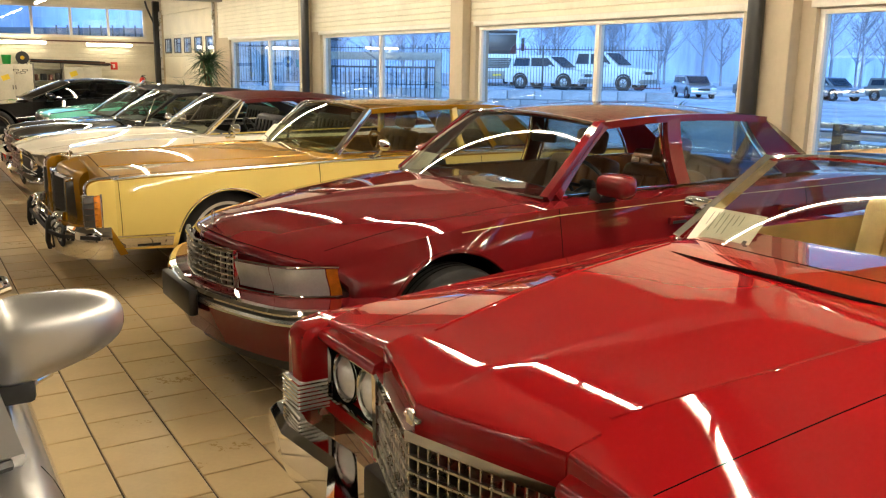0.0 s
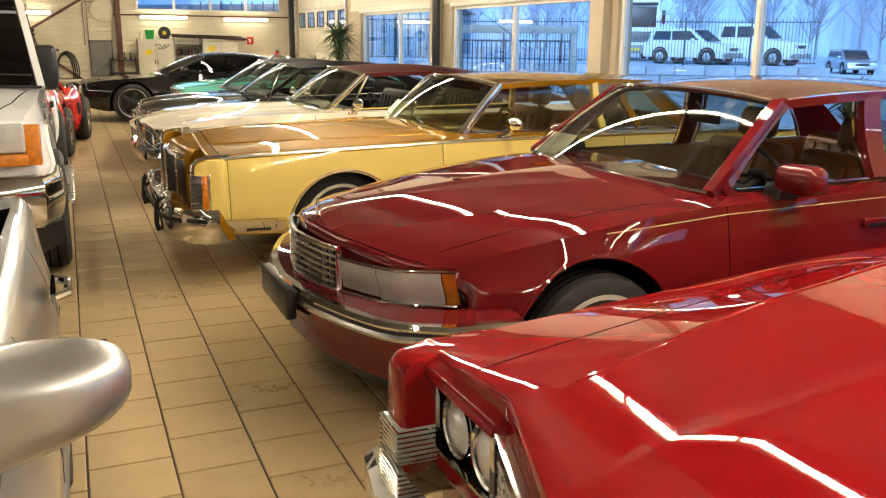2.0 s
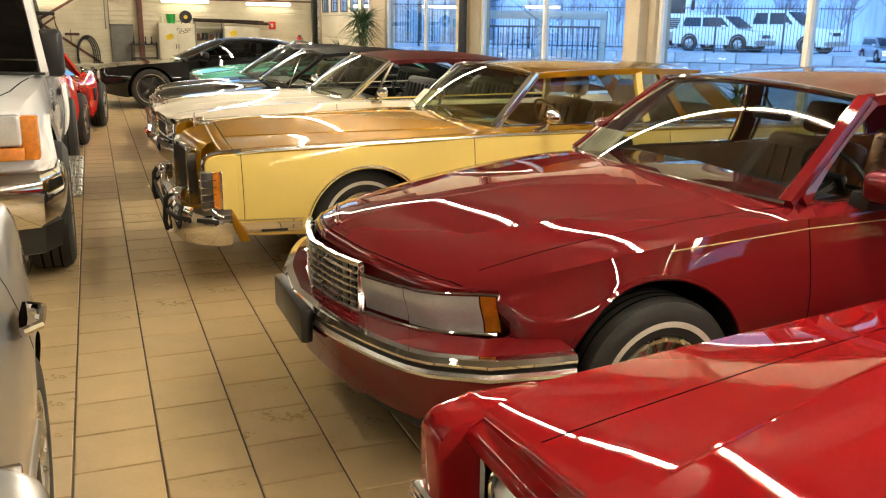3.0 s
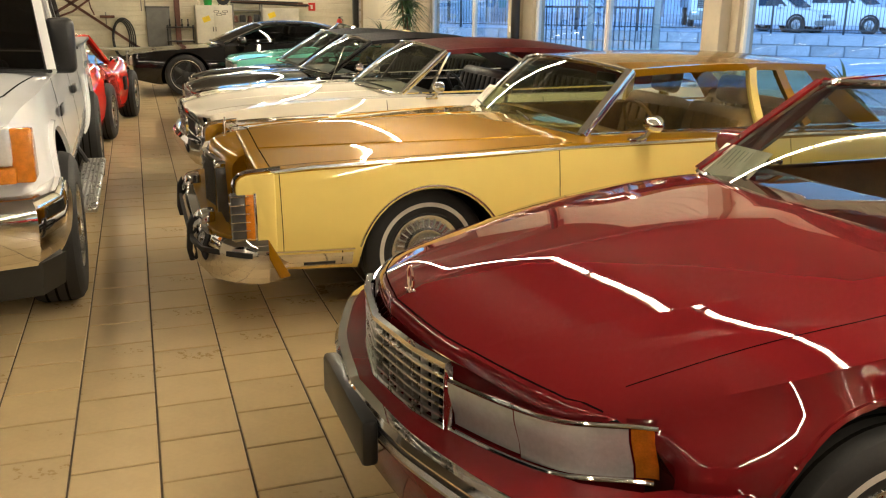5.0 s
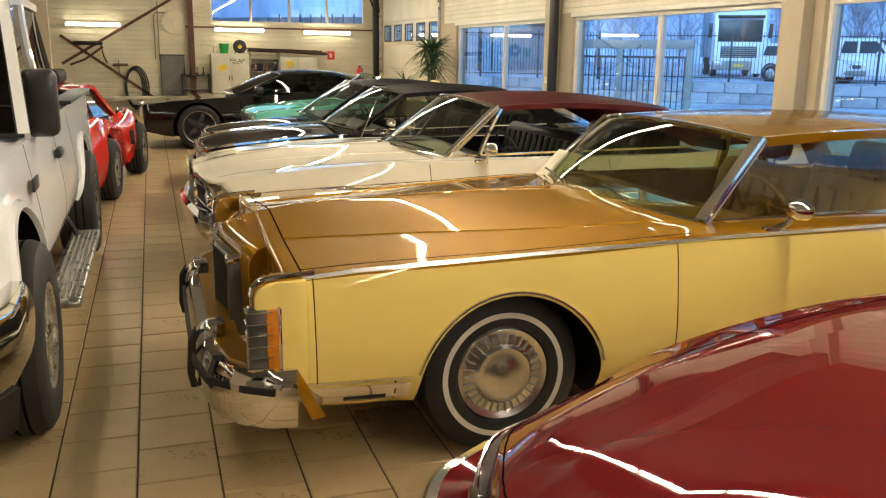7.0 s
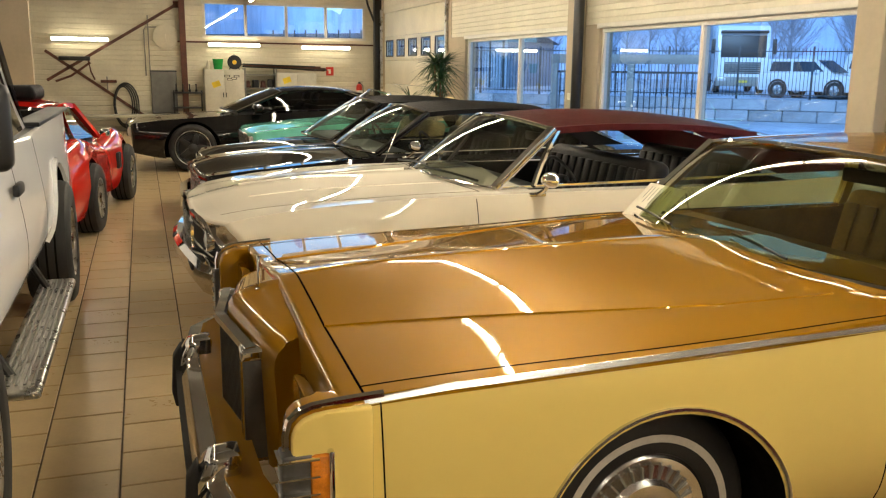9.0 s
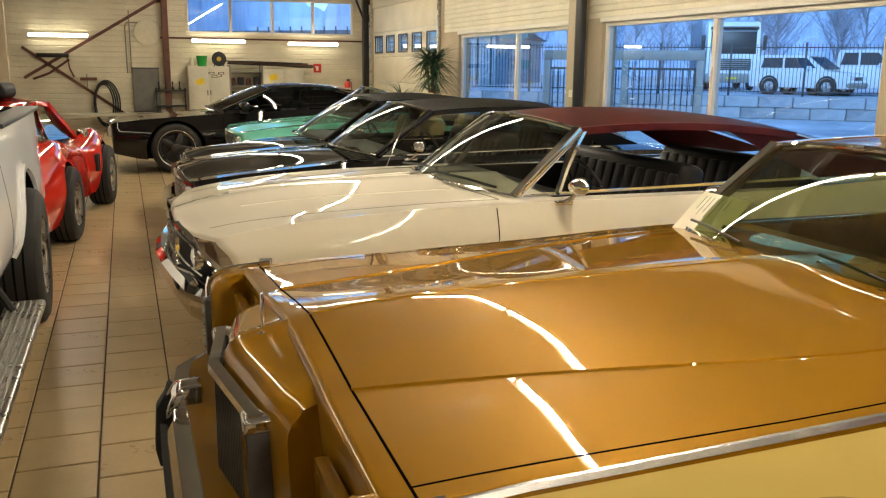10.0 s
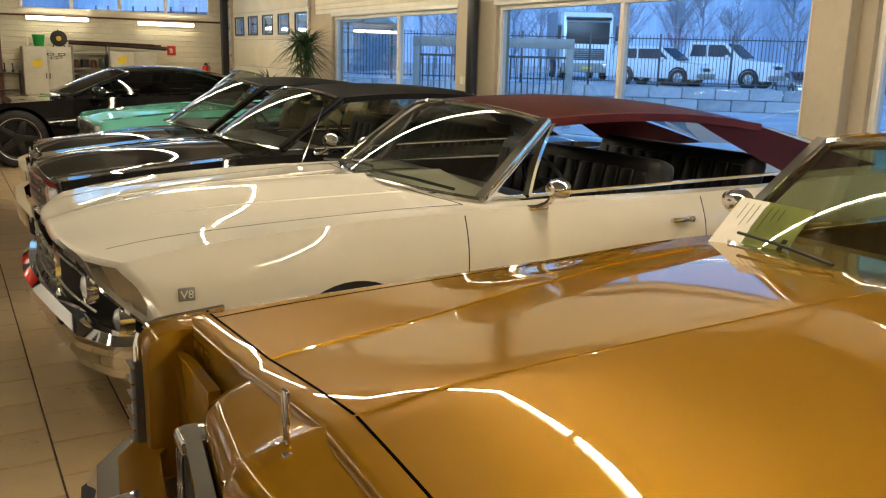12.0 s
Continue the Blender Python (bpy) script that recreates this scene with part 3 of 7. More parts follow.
def cladding(name, axis, at, a0, a1, z0, z1, pitch=.10, thick=.10, label=""):
    """Wall sheeting with horizontal ribs; axis x: wall in the plane x = at facing -x, y: plane y = at facing -y."""
    prof = [(at, z0)]
    n = max(1, int((z1 - z0) / pitch))
    p = (z1 - z0) / n
    for i in range(n):
        z = z0 + i * p
        prof += [(at - .008, z + p * .06), (at - .008, z + p * .86), (at + .004, z + p * .93)]
    prof += [(at, z1), (at + thick, z1), (at + thick, z0)]
    bm = prism(prof, "y" if axis == "x" else "x", a0, a1)
    return tagged(finish(name, bm, PANEL, smooth=0), label or "cream ribbed metal wall cladding", "wall", kind="structure")


# window wall: sill wall, pillars, clad band above the glass
SILL, HEAD, TOP = .42, 2.17, 3.45
bays = [(-11.6, -7.0), (-6.2, -1.4), (-.6, 4.85), (5.62, 10.14), (10.72, 15.4), (16.38, 20.75)]
cladding("wall_windows_band", "x", WX, -14, 21.6, HEAD + .06, TOP, .085)
slab("wall_windows_sill", WX, WX + .2, -14, 21.6, 0, SILL, PLASTER)
edges = [-14] + [v for b in bays for v in b] + [21.6]
for a, b in zip(edges[::2], edges[1::2]):
    slab("wall_windows_pillar", WX - .02, WX + .2, a, b, SILL, HEAD + .06, PLASTER)
for y in (10.43, 5.15, 15.95):
    slab("wall_windows_column", WX - .16, WX - .021, y - .16, y + .16, 0, TOP, PLASTER, "beige boxed column", .01)
for i, (a, b) in enumerate(bays):
    w = thing("window_%d" % (i + 1), "large two-pane shop window in a pale frame", "window")
    tagged(w, kind="structure")
    mid = (-9.3, -3.8, 2.2, 7.72, 13.08, 18.25)[i]
    f = .055
    for y0, y1 in ((a, a + f), (mid - f * .6, mid + f * .6), (b - f, b)):
        part("window_frame", cuboid(WX + .03, WX + .12, y0, y1, SILL, HEAD, .006), WHITE_FRAME, w)
    for z0, z1 in ((SILL, SILL + f), (HEAD - f, HEAD + .03)):
        part("window_frame", cuboid(WX + .028, WX + .122, a, b, z0, z1, .006), WHITE_FRAME, w)
    part("window_sill", cuboid(WX - .12, WX + .03, a, b, SILL - .03, SILL + .004, .006), WHITE_FRAME, w)
    part("window_head", cuboid(WX - .035, WX + .03, a - .05, b + .05, HEAD + .0, HEAD + .07, .006), WHITE_FRAME, w)
    for y0, y1 in ((a + f, mid - f * .6), (mid + f * .6, b - f)):
        p = part("pane", cuboid(WX + .07, WX + .074, y0, y1, SILL + f, HEAD - f), PANE, w, smooth=0)
        p.visible_shadow = False
# black steel posts standing before the wall
for y in (15.62, 5.32):
    post = thing("steel_post", "black painted round steel post", "post", "steel posts", pose(6.62, y, 0))
    part("shaft", lathe([(.001, 0), (.075, 0), (.075, TOP), (.001, TOP)], 24, "z"), BLACK_STEEL, post)
    part("base_plate", cuboid(-.13, .13, -.13, .13, 0, .015, .004), BLACK_STEEL, post)
# small white box on the wall beside the post
sw = thing("wall_switch", "small white switch box on the wall", "switch", m=pose(WX - .16, 15.9, 1.22))
part("switch_body", cuboid(-.04, 0, -.05, .05, -.05, .05, .008), WHITE_FRAME, sw)
part("switch_rocker", cuboid(-.048, -.038, -.03, .03, -.03, .03, .004), PAPER, sw)

# sectional gate at the end of the window wall
gate = thing("door_1", "cream sectional garage gate with a row of small windows", "gate")
tagged(gate, kind="structure")
gy0, gy1 = 21.9, 26.95
sections = 5
for i in range(sections):
    z0, z1 = i * .60, (i + 1) * .60 - .008
    if i != 3:
        part("gate_panel", cuboid(WX + .02, WX + .07, gy0, gy1, z0, z1, .006), PANEL, gate)
    else:
        nwin, m0 = 5, .18
        pitch = (gy1 - gy0) / nwin
        part("gate_panel", cuboid(WX + .02, WX + .07, gy0, gy1, z0, z0 + .10, .004), PANEL, gate)
        part("gate_panel", cuboid(WX + .02, WX + .07, gy0, gy1, z1 - .10, z1, .004), PANEL, gate)
        for k in range(nwin + 1):
            y = gy0 + k * pitch
            part("gate_panel", cuboid(WX + .02, WX + .07, max(gy0, y - m0), min(gy1, y + m0), z0 + .10, z1 - .10, .002), PANEL, gate)
        for k in range(nwin):
            y0, y1 = gy0 + k * pitch + m0, gy0 + (k + 1) * pitch - m0
            fr = part("gate_window", sweep([(WX + .015, y0, z0 + .10), (WX + .015, y1, z0 + .10), (WX + .015, y1, z1 - .10), (WX + .015, y0, z1 - .10), (WX + .015, y0, z0 + .10)], [(-.02, -.012), (.02, -.012), (.02, .012), (-.02, .012)], up=(1, 0, 0)), BLACK, gate)
            gp = part("pane", cuboid(WX + .04, WX + .046, y0, y1, z0 + .10, z1 - .10), PANE, fr, smooth=0)
            gp.visible_shadow = False
for y0, y1 in ((21.6, 21.9), (26.95, BY)):
    slab("wall_gate_jamb", WX - .02, WX + .2, y0, y1, 0, TOP, PLASTER)
cladding("wall_gate_head", "x", WX, 21.9, 26.95, 3.0, TOP, .12)
for y in (21.8, 27.0):
    tr = thing("gate_track", "galvanised steel gate track on the wall", "track", "gate tracks", pose(WX - .05, y, 0))
    part("rail", cuboid(-.04, .02, -.03, .03, 0, 3.1, .006), ALU, tr)
pipe = thing("corner_post", "dark steel post in the corner beside the gate", "post", m=pose(6.72, 27.15, 0))
part("shaft", cuboid(-.09, .09, -.09, .09, 0, 3.4, .01), BLACK_STEEL, pipe)
part("bracket", sweep([(-.0, 0, 2.6), (-.25, 0, 3.2), (-.3, 0, 3.4)], ring_profile(.03, 6)), BLACK_STEEL, pipe)

# back wall with its strip window
HX0, HX1, HZ0, HZ1 = 2.3, 6.42, 2.33, 3.16
cladding("wall_back_low", "y", BY, -6.5, WX + .2, 0, HZ0, .12)
cladding("wall_back_left", "y", BY, -6.5, HX0, HZ0, TOP, .12)
cladding("wall_back_right", "y", BY, HX1, WX + .2, HZ0, TOP, .12)
cladding("wall_back_top", "y", BY, HX0, HX1, HZ1, TOP, .12)
w = thing("window_7", "strip window of four panes high in the back wall", "window")
tagged(w, kind="structure")
for k in range(5):
    x = HX0 + (HX1 - HX0) * k / 4
    part("window_frame", cuboid(x - .035, x + .035, BY - .03, BY + .08, HZ0, HZ1, .006), WHITE_FRAME, w)
for z in (HZ0, HZ1):
    part("window_frame", cuboid(HX0 - .05, HX1 + .05, BY - .034, BY + .084, z - .035, z + .035, .006), WHITE_FRAME, w)
for k in range(4):
    a = HX0 + (HX1 - HX0) * k / 4
    p = part("pane", cuboid(a + .035, a + (HX1 - HX0) / 4 - .035, BY + .02, BY + .026, HZ0 + .035, HZ1 - .035), PANE, w, smooth=0)
    p.visible_shadow = False
rail = thing("wall_rail", "dark steel rail under the strip window", "rail")
part("rail", cuboid(1.35, 6.7, BY - .05, BY - .012, HZ0 - .16, HZ0 - .12, .004), RUST, rail)

# partition on the aisle's left, other walls and the ceiling
slab("wall_partition", -6.5, -1.12, 22.0, 22.16, 0, TOP, PLASTER, "beige plastered partition")
slab("wall_left", -6.6, -6.5, -14, BY + .2, 0, TOP, PLASTER)
slab("wall_near", -6.6, WX + .2, -14.1, -14, 0, TOP, PLASTER)
slab("ceiling", -6.6, WX + .3, -14.1, BY + .2, TOP, TOP + .15, CEIL, "dark sheet ceiling")
slab("ceiling_beam", -6.5, WX, 21.2, 21.5, 3.08, TOP, BEAM, "grey painted steel beam")
for y in (15.75, 10.4, 5.2, -.2):
    slab("ceiling_beam", -6.5, WX, y - .09, y + .09, 3.22, TOP, BEAM, "grey painted steel beam")

# rows of fluorescent tubes
TUBE = glow("fluorescent tube", (1.0, .875, .67), 172.0)
SOFTTUBE = glow("dimmer fluorescent tube", (1.0, .875, .67), 28.0)
WALLTUBE = glow("fluorescent wall tube", (1.0, .90, .66), 12.0)


def batten(m, length=1.545, mat=TUBE, both=False):
    t = thing("tube_light", "white fluorescent batten light, lit", "lamp", "fluorescent lights", m)
    part("housing", cuboid(-.05, .05, -length / 2, length / 2, .02, .07, .008), WHITE_FRAME, t)
    tb = part("tube", sweep([(0, -length / 2 + .02, 0), (0, length / 2 - .02, 0)], ring_profile(.010 if not both else .035, 10), up=(0, 0, 1)), mat, t)
    for k in (-1, 1):
        part("end_cap", cuboid(-.025, .025, k * length / 2 - .02, k * length / 2 + .02, -.025, .03, .004), WHITE_FRAME, t)
    return t


one = batten(pose(3.3, 3.4, 3.12))
for i in list(range(-8, 0)) + list(range(1, 15)):
    copy_thing(one, pose(3.3, 3.4 + i * 1.56, 3.12))
two = batten(pose(-.35, -2.0, 3.12), 1.545, SOFTTUBE)
for i in range(1, 18):
    copy_thing(two, pose(-.35, -2.0 + i * 1.56, 3.12))
lows = batten(pose(3.02, BY - .10, 2.13, 0, 0, 90) @ pose(0, 0, 0, 0, 90, 0), 1.30, WALLTUBE, True)
for x in (5.37, -.60):
    copy_thing(lows, pose(x, BY - .10, 2.10 + (.10 if x < 0 else 0), 0, 0, 90) @ pose(0, 0, 0, 0, 90, 0))


# ---- outside ----
SNOW = material("trodden snow over asphalt", (.62, .66, .70), .7, 0, .2, .35, .25, 4, col2=(.26, .28, .31))
STONE = material("granite block", (.26, .26, .27), .85, 0, .2, 3, .4, 25, per_piece=.3)
FENCE = material("dark fence steel", (.03, .035, .04), .5, 0, .1, 6)
# pale blue of distant haze is mixed into the woods' own colour
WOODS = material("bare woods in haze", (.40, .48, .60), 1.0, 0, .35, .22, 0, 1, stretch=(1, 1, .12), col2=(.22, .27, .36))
# bark paled towards blue-grey, so the colour carries the distance haze
BARKOUT = material("bare tree bark", (.27, .28, .32), .9, 0, .2, 6, .2, 40)
BUILD = material("blue-grey sheet facade", (.30, .36, .42), .6, 0, .1, 1)
tagged(finish("ground", cuboid(-400, 400, -400, 400, -.40, -.21), SNOW, smooth=0), "snow-dusted asphalt yard", "ground", kind="structure")
P0, U = Vector((15.0, 38.3, 0)), Vector((.75, -.66, 0)).normalized()
N = Vector((-U.y, U.x, 0)) * -1
ang = math.degrees(math.atan2(U.y, U.x))
ZW = .62
base = pose(P0.x, P0.y, 0, 0, 0, ang)
# the raised yard behind its granite wall: along local x, back to local +y
bm = cuboid(-45, 16.5, .45, 120, -.21, ZW - .02)
tagged(finish("raised_yard", bm, SNOW, smooth=0, matrix=base), "snowy raised parking yard", "ground", kind="structure")
wallob = tagged(finish("retaining_wall", cuboid(-45, 16.6, .06, .45, -.21, ZW), STONE, smooth=0, matrix=base), "grey granite block retaining wall", "wall", kind="structure")
block = bpy.data.meshes.new("stone_block")
bb = cuboid(-.59, .59, -.10, .10, -.205, .205, .03, 1)
bb.to_mesh(block)
bb.free()
block.materials.append(STONE)
rnd = random.Random(4)
for r in range(2):
    for c in range(52):
        o = new("stone_block", block)
        o.parent = wallob
        o.location = (-45 + c * 1.2 + (.6 if r else 0) + .3, rnd.uniform(-.03, .03), -.0 + r * .42)
# railing on the wall
PITCHF = 2.6
def fence_panel(i):
    f = thing("fence_panel", "dark steel picket fence panel on the wall", "fence", "fence panels", base @ pose(-40 + i * PITCHF, .25, ZW))
    part("post", cuboid(-.04, .04, -.04, .04, 0, 1.95, .004), FENCE, f)
    for z in (.15, 1.75):
        part("rail", cuboid(.04, PITCHF - .04, -.02, .02, z, z + .04), FENCE, f)
    bm = bmesh.new()
    for k in range(1, 20):
        cuboid(k * PITCHF / 20 - .011, k * PITCHF / 20 + .011, -.011, .011, .1, 1.9, bm=bm)
    tagged(part("pickets", bm, FENCE, f, smooth=0), kind="stuff")
    return f
first = fence_panel(0)
for i in range(1, 22):
    copy_thing(first, base @ pose(-40 + i * PITCHF, .25, ZW))


FARGLASS = material("dark tinted far glass", (.035, .05, .07), .12, 0, .1, 3)


def small_car(name, label, m, L, hw, h, belt, col, hood, nose, cargo=None):
    """A parked car or van seen from far off, with body, glass, wheels and lamps."""
    car = thing(name, label, "car", "cars outside", m)
    lower = prism([(0, .28), (0, nose), (.25, nose + .12), (hood, belt), (L, belt), (L, .3)], "y", -hw, hw, .06)
    part("body", lower, col, car)
    end = cargo or L - .15
    cab = prism([(hood - .25, belt - .02), (hood + .5, h - .04), (hood + .65, h), (end - .2, h), (end, belt - .02)], "y", -hw * .88, hw * .88, .05)
    part("cabin", cab, col, car)
    part("windscreen", patch(lambda u, v: Vector((hood - .22 + .68 * v, (-.78 + 1.56 * u) * hw, belt + .04 + (h - belt - .12) * v)) + Vector((-.03, 0, .02)), 4, 2, .01), FARGLASS, car)
    for k in (-1, 1):
        split = (hood + end) / 2 + .1
        for poly in ([(hood + .12, belt + .09), (hood + .52, h - .12), (split - .05, h - .12), (split - .05, belt + .09)], [(split + .05, belt + .09), (split + .05, h - .12), (end - .42, h - .12), (end - .30, belt + .09)]):
            part("side_window", prism(poly, "y", k * hw * .885 - .01, k * hw * .885 + .01), FARGLASS, car)
        part("wing_mirror", cuboid(hood + .28, hood + .40, k * hw - .10, k * hw + .10, belt + .02, belt + .16, .02), col, car)
        for x in (.85, L - .9):
            part("arch_trim", moved(lathe([(.33, -.02), (.41, -.02), (.41, .02), (.33, .02)], 24), Matrix.Translation((x, hw * k, .36))), BLACK, car)
        part("headlamp", cuboid(-.02, .12, k * hw * .72 - .14, k * hw * .72 + .14, nose - .14, nose - .0, .02), LENS, car)
        for x in (.85, L - .9):
            wheel(car, x, (hw - .08) * k, .34, .2, "five", False)
    part("grille", cuboid(-.015, .02, -hw * .45, hw * .45, nose - .18, nose - .04, .01), BLACK, car)
    part("bumper", cuboid(-.08, .15, -hw, hw, .32, .52, .05), BEAM if col is not SILVER else SILVER, car)
    return car


small_car("white_van", "small white van parked in the raised yard", pose(27.4, 31.2, ZW - .02, 0, 0, 112), 4.1, .84, 1.58, .98, WHITEP, 1.25, .78)
small_car("white_pickup_outside", "white double-cab pickup parked in the raised yard", pose(29.8, 29.7, ZW - .02, 0, 0, 112), 5.2, .93, 1.80, 1.12, WHITEP, 1.45, .92, 3.7)
for i in range(5):
    q = Vector((29 + i * 3.4, 26 - i * 2.9, 0)) + Vector((14, 12, 0))
    small_car("distant_car", "dark snow-covered car parked far off", pose(q.x, q.y, -.21, 0, 0, 60 + i * 7), 4.3, .85, 1.45, .9, BEAM if i % 2 else SILVER, 1.2, .7)
# lorry facing the showroom
lr = thing("white_lorry", "white cab-over lorry with dark windscreen", "lorry", m=pose(28.4, 40.0, ZW - .02, 0, 0, 60))
part("cab", prism([(0, .55), (-.02, 1.5), (.16, 3.05), (.4, 3.25), (2.1, 3.3), (2.1, .55)], "y", -1.22, 1.22, .07), WHITEP, lr)
part("windscreen", moved(cuboid(-.012, .012, -1.05, 1.05, 0, 1.05, .01), Matrix.Translation((.0, 0, 1.72)) @ Matrix.Rotation(radians(6), 4, "Y")), BLACK, lr)
part("sun_visor", cuboid(-.10, .25, -1.1, 1.1, 2.86, 3.0, .03), BLACK, lr)
part("grille", cuboid(-.045, .0, -.85, .85, .95, 1.5, .02), BLACK, lr)
for i in range(5):
    part("grille_bar", cuboid(-.06, -.04, -.82, .82, 1.0 + i * .1, 1.03 + i * .1), ALU, lr)
part("bumper", cuboid(-.12, .3, -1.22, 1.22, .35, .80, .06), BEAM, lr)
part("number_plate", cuboid(-.135, -.12, -.26, .26, .52, .63), material("yellow plate", (.75, .5, .02), .5), lr)
for k in (-1, 1):
    part("headlamp", cuboid(-.13, -.05, k * .95 - .18, k * .95 + .18, .60, .76, .02), LENS, lr)
    part("wing_mirror", cuboid(-.05, .1, k * 1.42 - .09, k * 1.42 + .09, 1.9, 2.6, .04), BLACK, lr)
    wheel(lr, 1.1, 1.05 * k, .5, .3, "five", False)
    wheel(lr, 5.2, 1.05 * k, .5, .3, "five", False)
part("chassis", cuboid(1.5, 6.8, -.5, .5, .55, .8), DARK, lr)
part("load_box", cuboid(2.3, 6.9, -1.25, 1.25, .95, 3.4, .03), BUILD, lr)
# long sheet-clad shed and trailer behind the fence
sd = thing("storage_shed", "blue-grey ribbed sheet storage building", "building", m=base @ pose(-34, 13, ZW - .02))
part("wall", cuboid(0, 30, 0, 10, 0, 2.7, .02), BUILD, sd)
for i in range(75):
    part("rib", cuboid(i * .4 + .1, i * .4 + .2, -.05, .0, 0, 2.65), BUILD if i % 2 else FENCE, sd)
part("roof", prism([(-.4, 2.7), (5, 3.3), (10.4, 2.7)], "x", -.3, 30.3), FENCE, sd)
for i in range(4):
    part("window", cuboid(3 + i * 7, 4.6 + i * 7, -.07, -.04, 1.2, 2.0), BLACK, sd)
tl = thing("flatbed_trailer", "dark flatbed trailer with yellow markings", "trailer", m=base @ pose(-14.5, 6.0, ZW - .02))
part("deck", cuboid(0, 9, -1.2, 1.2, .95, 1.2, .02), BEAM, tl)
part("side_board", cuboid(0, 9, -1.24, -1.2, 1.2, 1.55, .01), material("yellow board", (.55, .38, .03), .5, 0, .15, 3), tl)
for i in range(14):
    part("stake", cuboid(.2 + i * .65, .26 + i * .65, -1.26, -1.2, 1.2, 2.9), FENCE, tl)
for x in (6.2, 7.4):
    for k in (-1, 1):
        wheel(tl, x, 1.05 * k, .48, .28, "five", False)
part("landing_leg", cuboid(1.4, 1.55, -.6, .6, 0, .95), FENCE, tl)
# steel gate frame in the yard before the wall
gt = thing("yard_gate", "grey steel gate with vertical bars in the yard", "gate", m=pose(11.6, 26.4, -.21, 0, 0, ang))
for x in (0, 2.1, 4.0):
    part("post", cuboid(x - .09, x + .09, -.09, .09, 0, 2.2, .01), BEAM, gt)
part("beam", cuboid(-.1, 4.1, -.1, .1, 2.0, 2.25, .01), BEAM, gt)
for z in (.2, 1.75):
    part("rail", cuboid(0, 4.0, -.03, .03, z, z + .06), FENCE, gt)
for i in range(1, 26):
    part("bar", cuboid(i * .155 - .015, i * .155 + .015, -.015, .015, .2, 1.8), FENCE, gt)
# stacked steel profiles outside the nearest window
st = thing("steel_profiles", "stack of pale steel profiles on trestles", "stack", m=pose(9.3, 5.1, -.21, 0, 0, 8))
for i in range(6):
    part("profile", cuboid(-.15, .25, -3.2, 1.6, .62 + i * .115, .69 + i * .115, .006), ALU if i % 2 else BUILD, st)
for y in (-2.4, .9):
    part("trestle", cuboid(-.2, .3, y - .05, y + .05, 0, 1.25), FENCE, st)
# far woods and bare trees, the haze of distance put into their colours
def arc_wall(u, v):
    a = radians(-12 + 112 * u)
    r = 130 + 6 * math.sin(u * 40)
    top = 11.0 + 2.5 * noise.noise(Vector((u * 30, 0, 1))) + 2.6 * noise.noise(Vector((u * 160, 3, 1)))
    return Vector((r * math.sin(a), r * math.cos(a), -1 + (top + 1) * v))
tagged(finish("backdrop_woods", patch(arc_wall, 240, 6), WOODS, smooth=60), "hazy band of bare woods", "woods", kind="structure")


def bare_tree(m, h, seed):
    r = random.Random(seed)
    t = thing("bare_tree", "leafless winter tree with fine branches", "tree", "bare trees", m)
    part("trunk", sweep([(0, 0, 0), (.1, .05, h * .3), (.0, .15, h * .6), (.1, .1, h * .95)], ring_profile(.16, 7), scale=lambda k: 1.0 - .9 * k), BARKOUT, t)
    limbs, twigs = bmesh.new(), bmesh.new()
    for i in range(22):
        z = h * r.uniform(.22, .92)
        a, ln = r.uniform(0, 6.283), (h - z) * r.uniform(.35, .7) + .4
        d = Vector((math.cos(a), math.sin(a), r.uniform(.5, 1.3))).normalized()
        o = Vector((.06, .1, z))
        pts = [o, o + d * ln * .5 + Vector((0, 0, .1 * ln)), o + d * ln + Vector((0, 0, .3 * ln))]
        merge(limbs, sweep(pts, ring_profile(.05, 5), scale=lambda k: 1 - .8 * k))
        for j in range(14):
            f = r.uniform(.25, 1)
            p = lerp(pts[0], pts[2], f)
            e = Vector((r.uniform(-1, 1), r.uniform(-1, 1), r.uniform(.1, 1))).normalized() * ln * r.uniform(.2, .45)
            merge(twigs, sweep([p, p + e * .5 + Vector((0, 0, .05)), p + e], ring_profile(.02, 3), scale=lambda k: 1 - .6 * k))
    part("limbs", limbs, BARKOUT, t)
    part("twigs", twigs, BARKOUT, t)
    return t


rnd = random.Random(12)
trees = [bare_tree(pose(66, 45, -.21), 9, 1), bare_tree(pose(75, 36, -.21, 0, 0, 70), 8, 2), bare_tree(pose(60, 66, ZW - .03), 10, 3)]
for i in range(56):
    a = radians(20 + 1.35 * i + rnd.uniform(-1, 1))
    d = rnd.uniform(72, 115)
    copy_thing(trees[i % 3], pose(d * math.sin(a), d * math.cos(a), -.3, 0, 0, rnd.uniform(0, 360)))


# ---- vehicles: the row along the windows ----
def grille_bars(parent, x, y0, y1, z0, z1, nv, nh, mat=CHROME, r=.004, xf=lambda y: 0.0, depth=.02):
    back = part("grille_back", patch(lambda u, v: Vector((x + xf(y0 + (y1 - y0) * u) + depth, y0 + (y1 - y0) * u, z0 + (z1 - z0) * v)), 12, 1), DARK, parent)
    for i in range(nv + 1):
        y = y0 + (y1 - y0) * i / nv
        part("grille_bar", cuboid(x + xf(y), x + xf(y) + depth, y - r, y + r, z0, z1), mat, back)
    for i in range(nh + 1):
        z = z0 + (z1 - z0) * i / nh
        part("grille_bar", sweep([(x + xf(y0 + (y1 - y0) * k / 12), y0 + (y1 - y0) * k / 12, z) for k in range(13)], [(-.006, -r), (.006, -r), (.006, r), (-.006, r)]), mat, back)


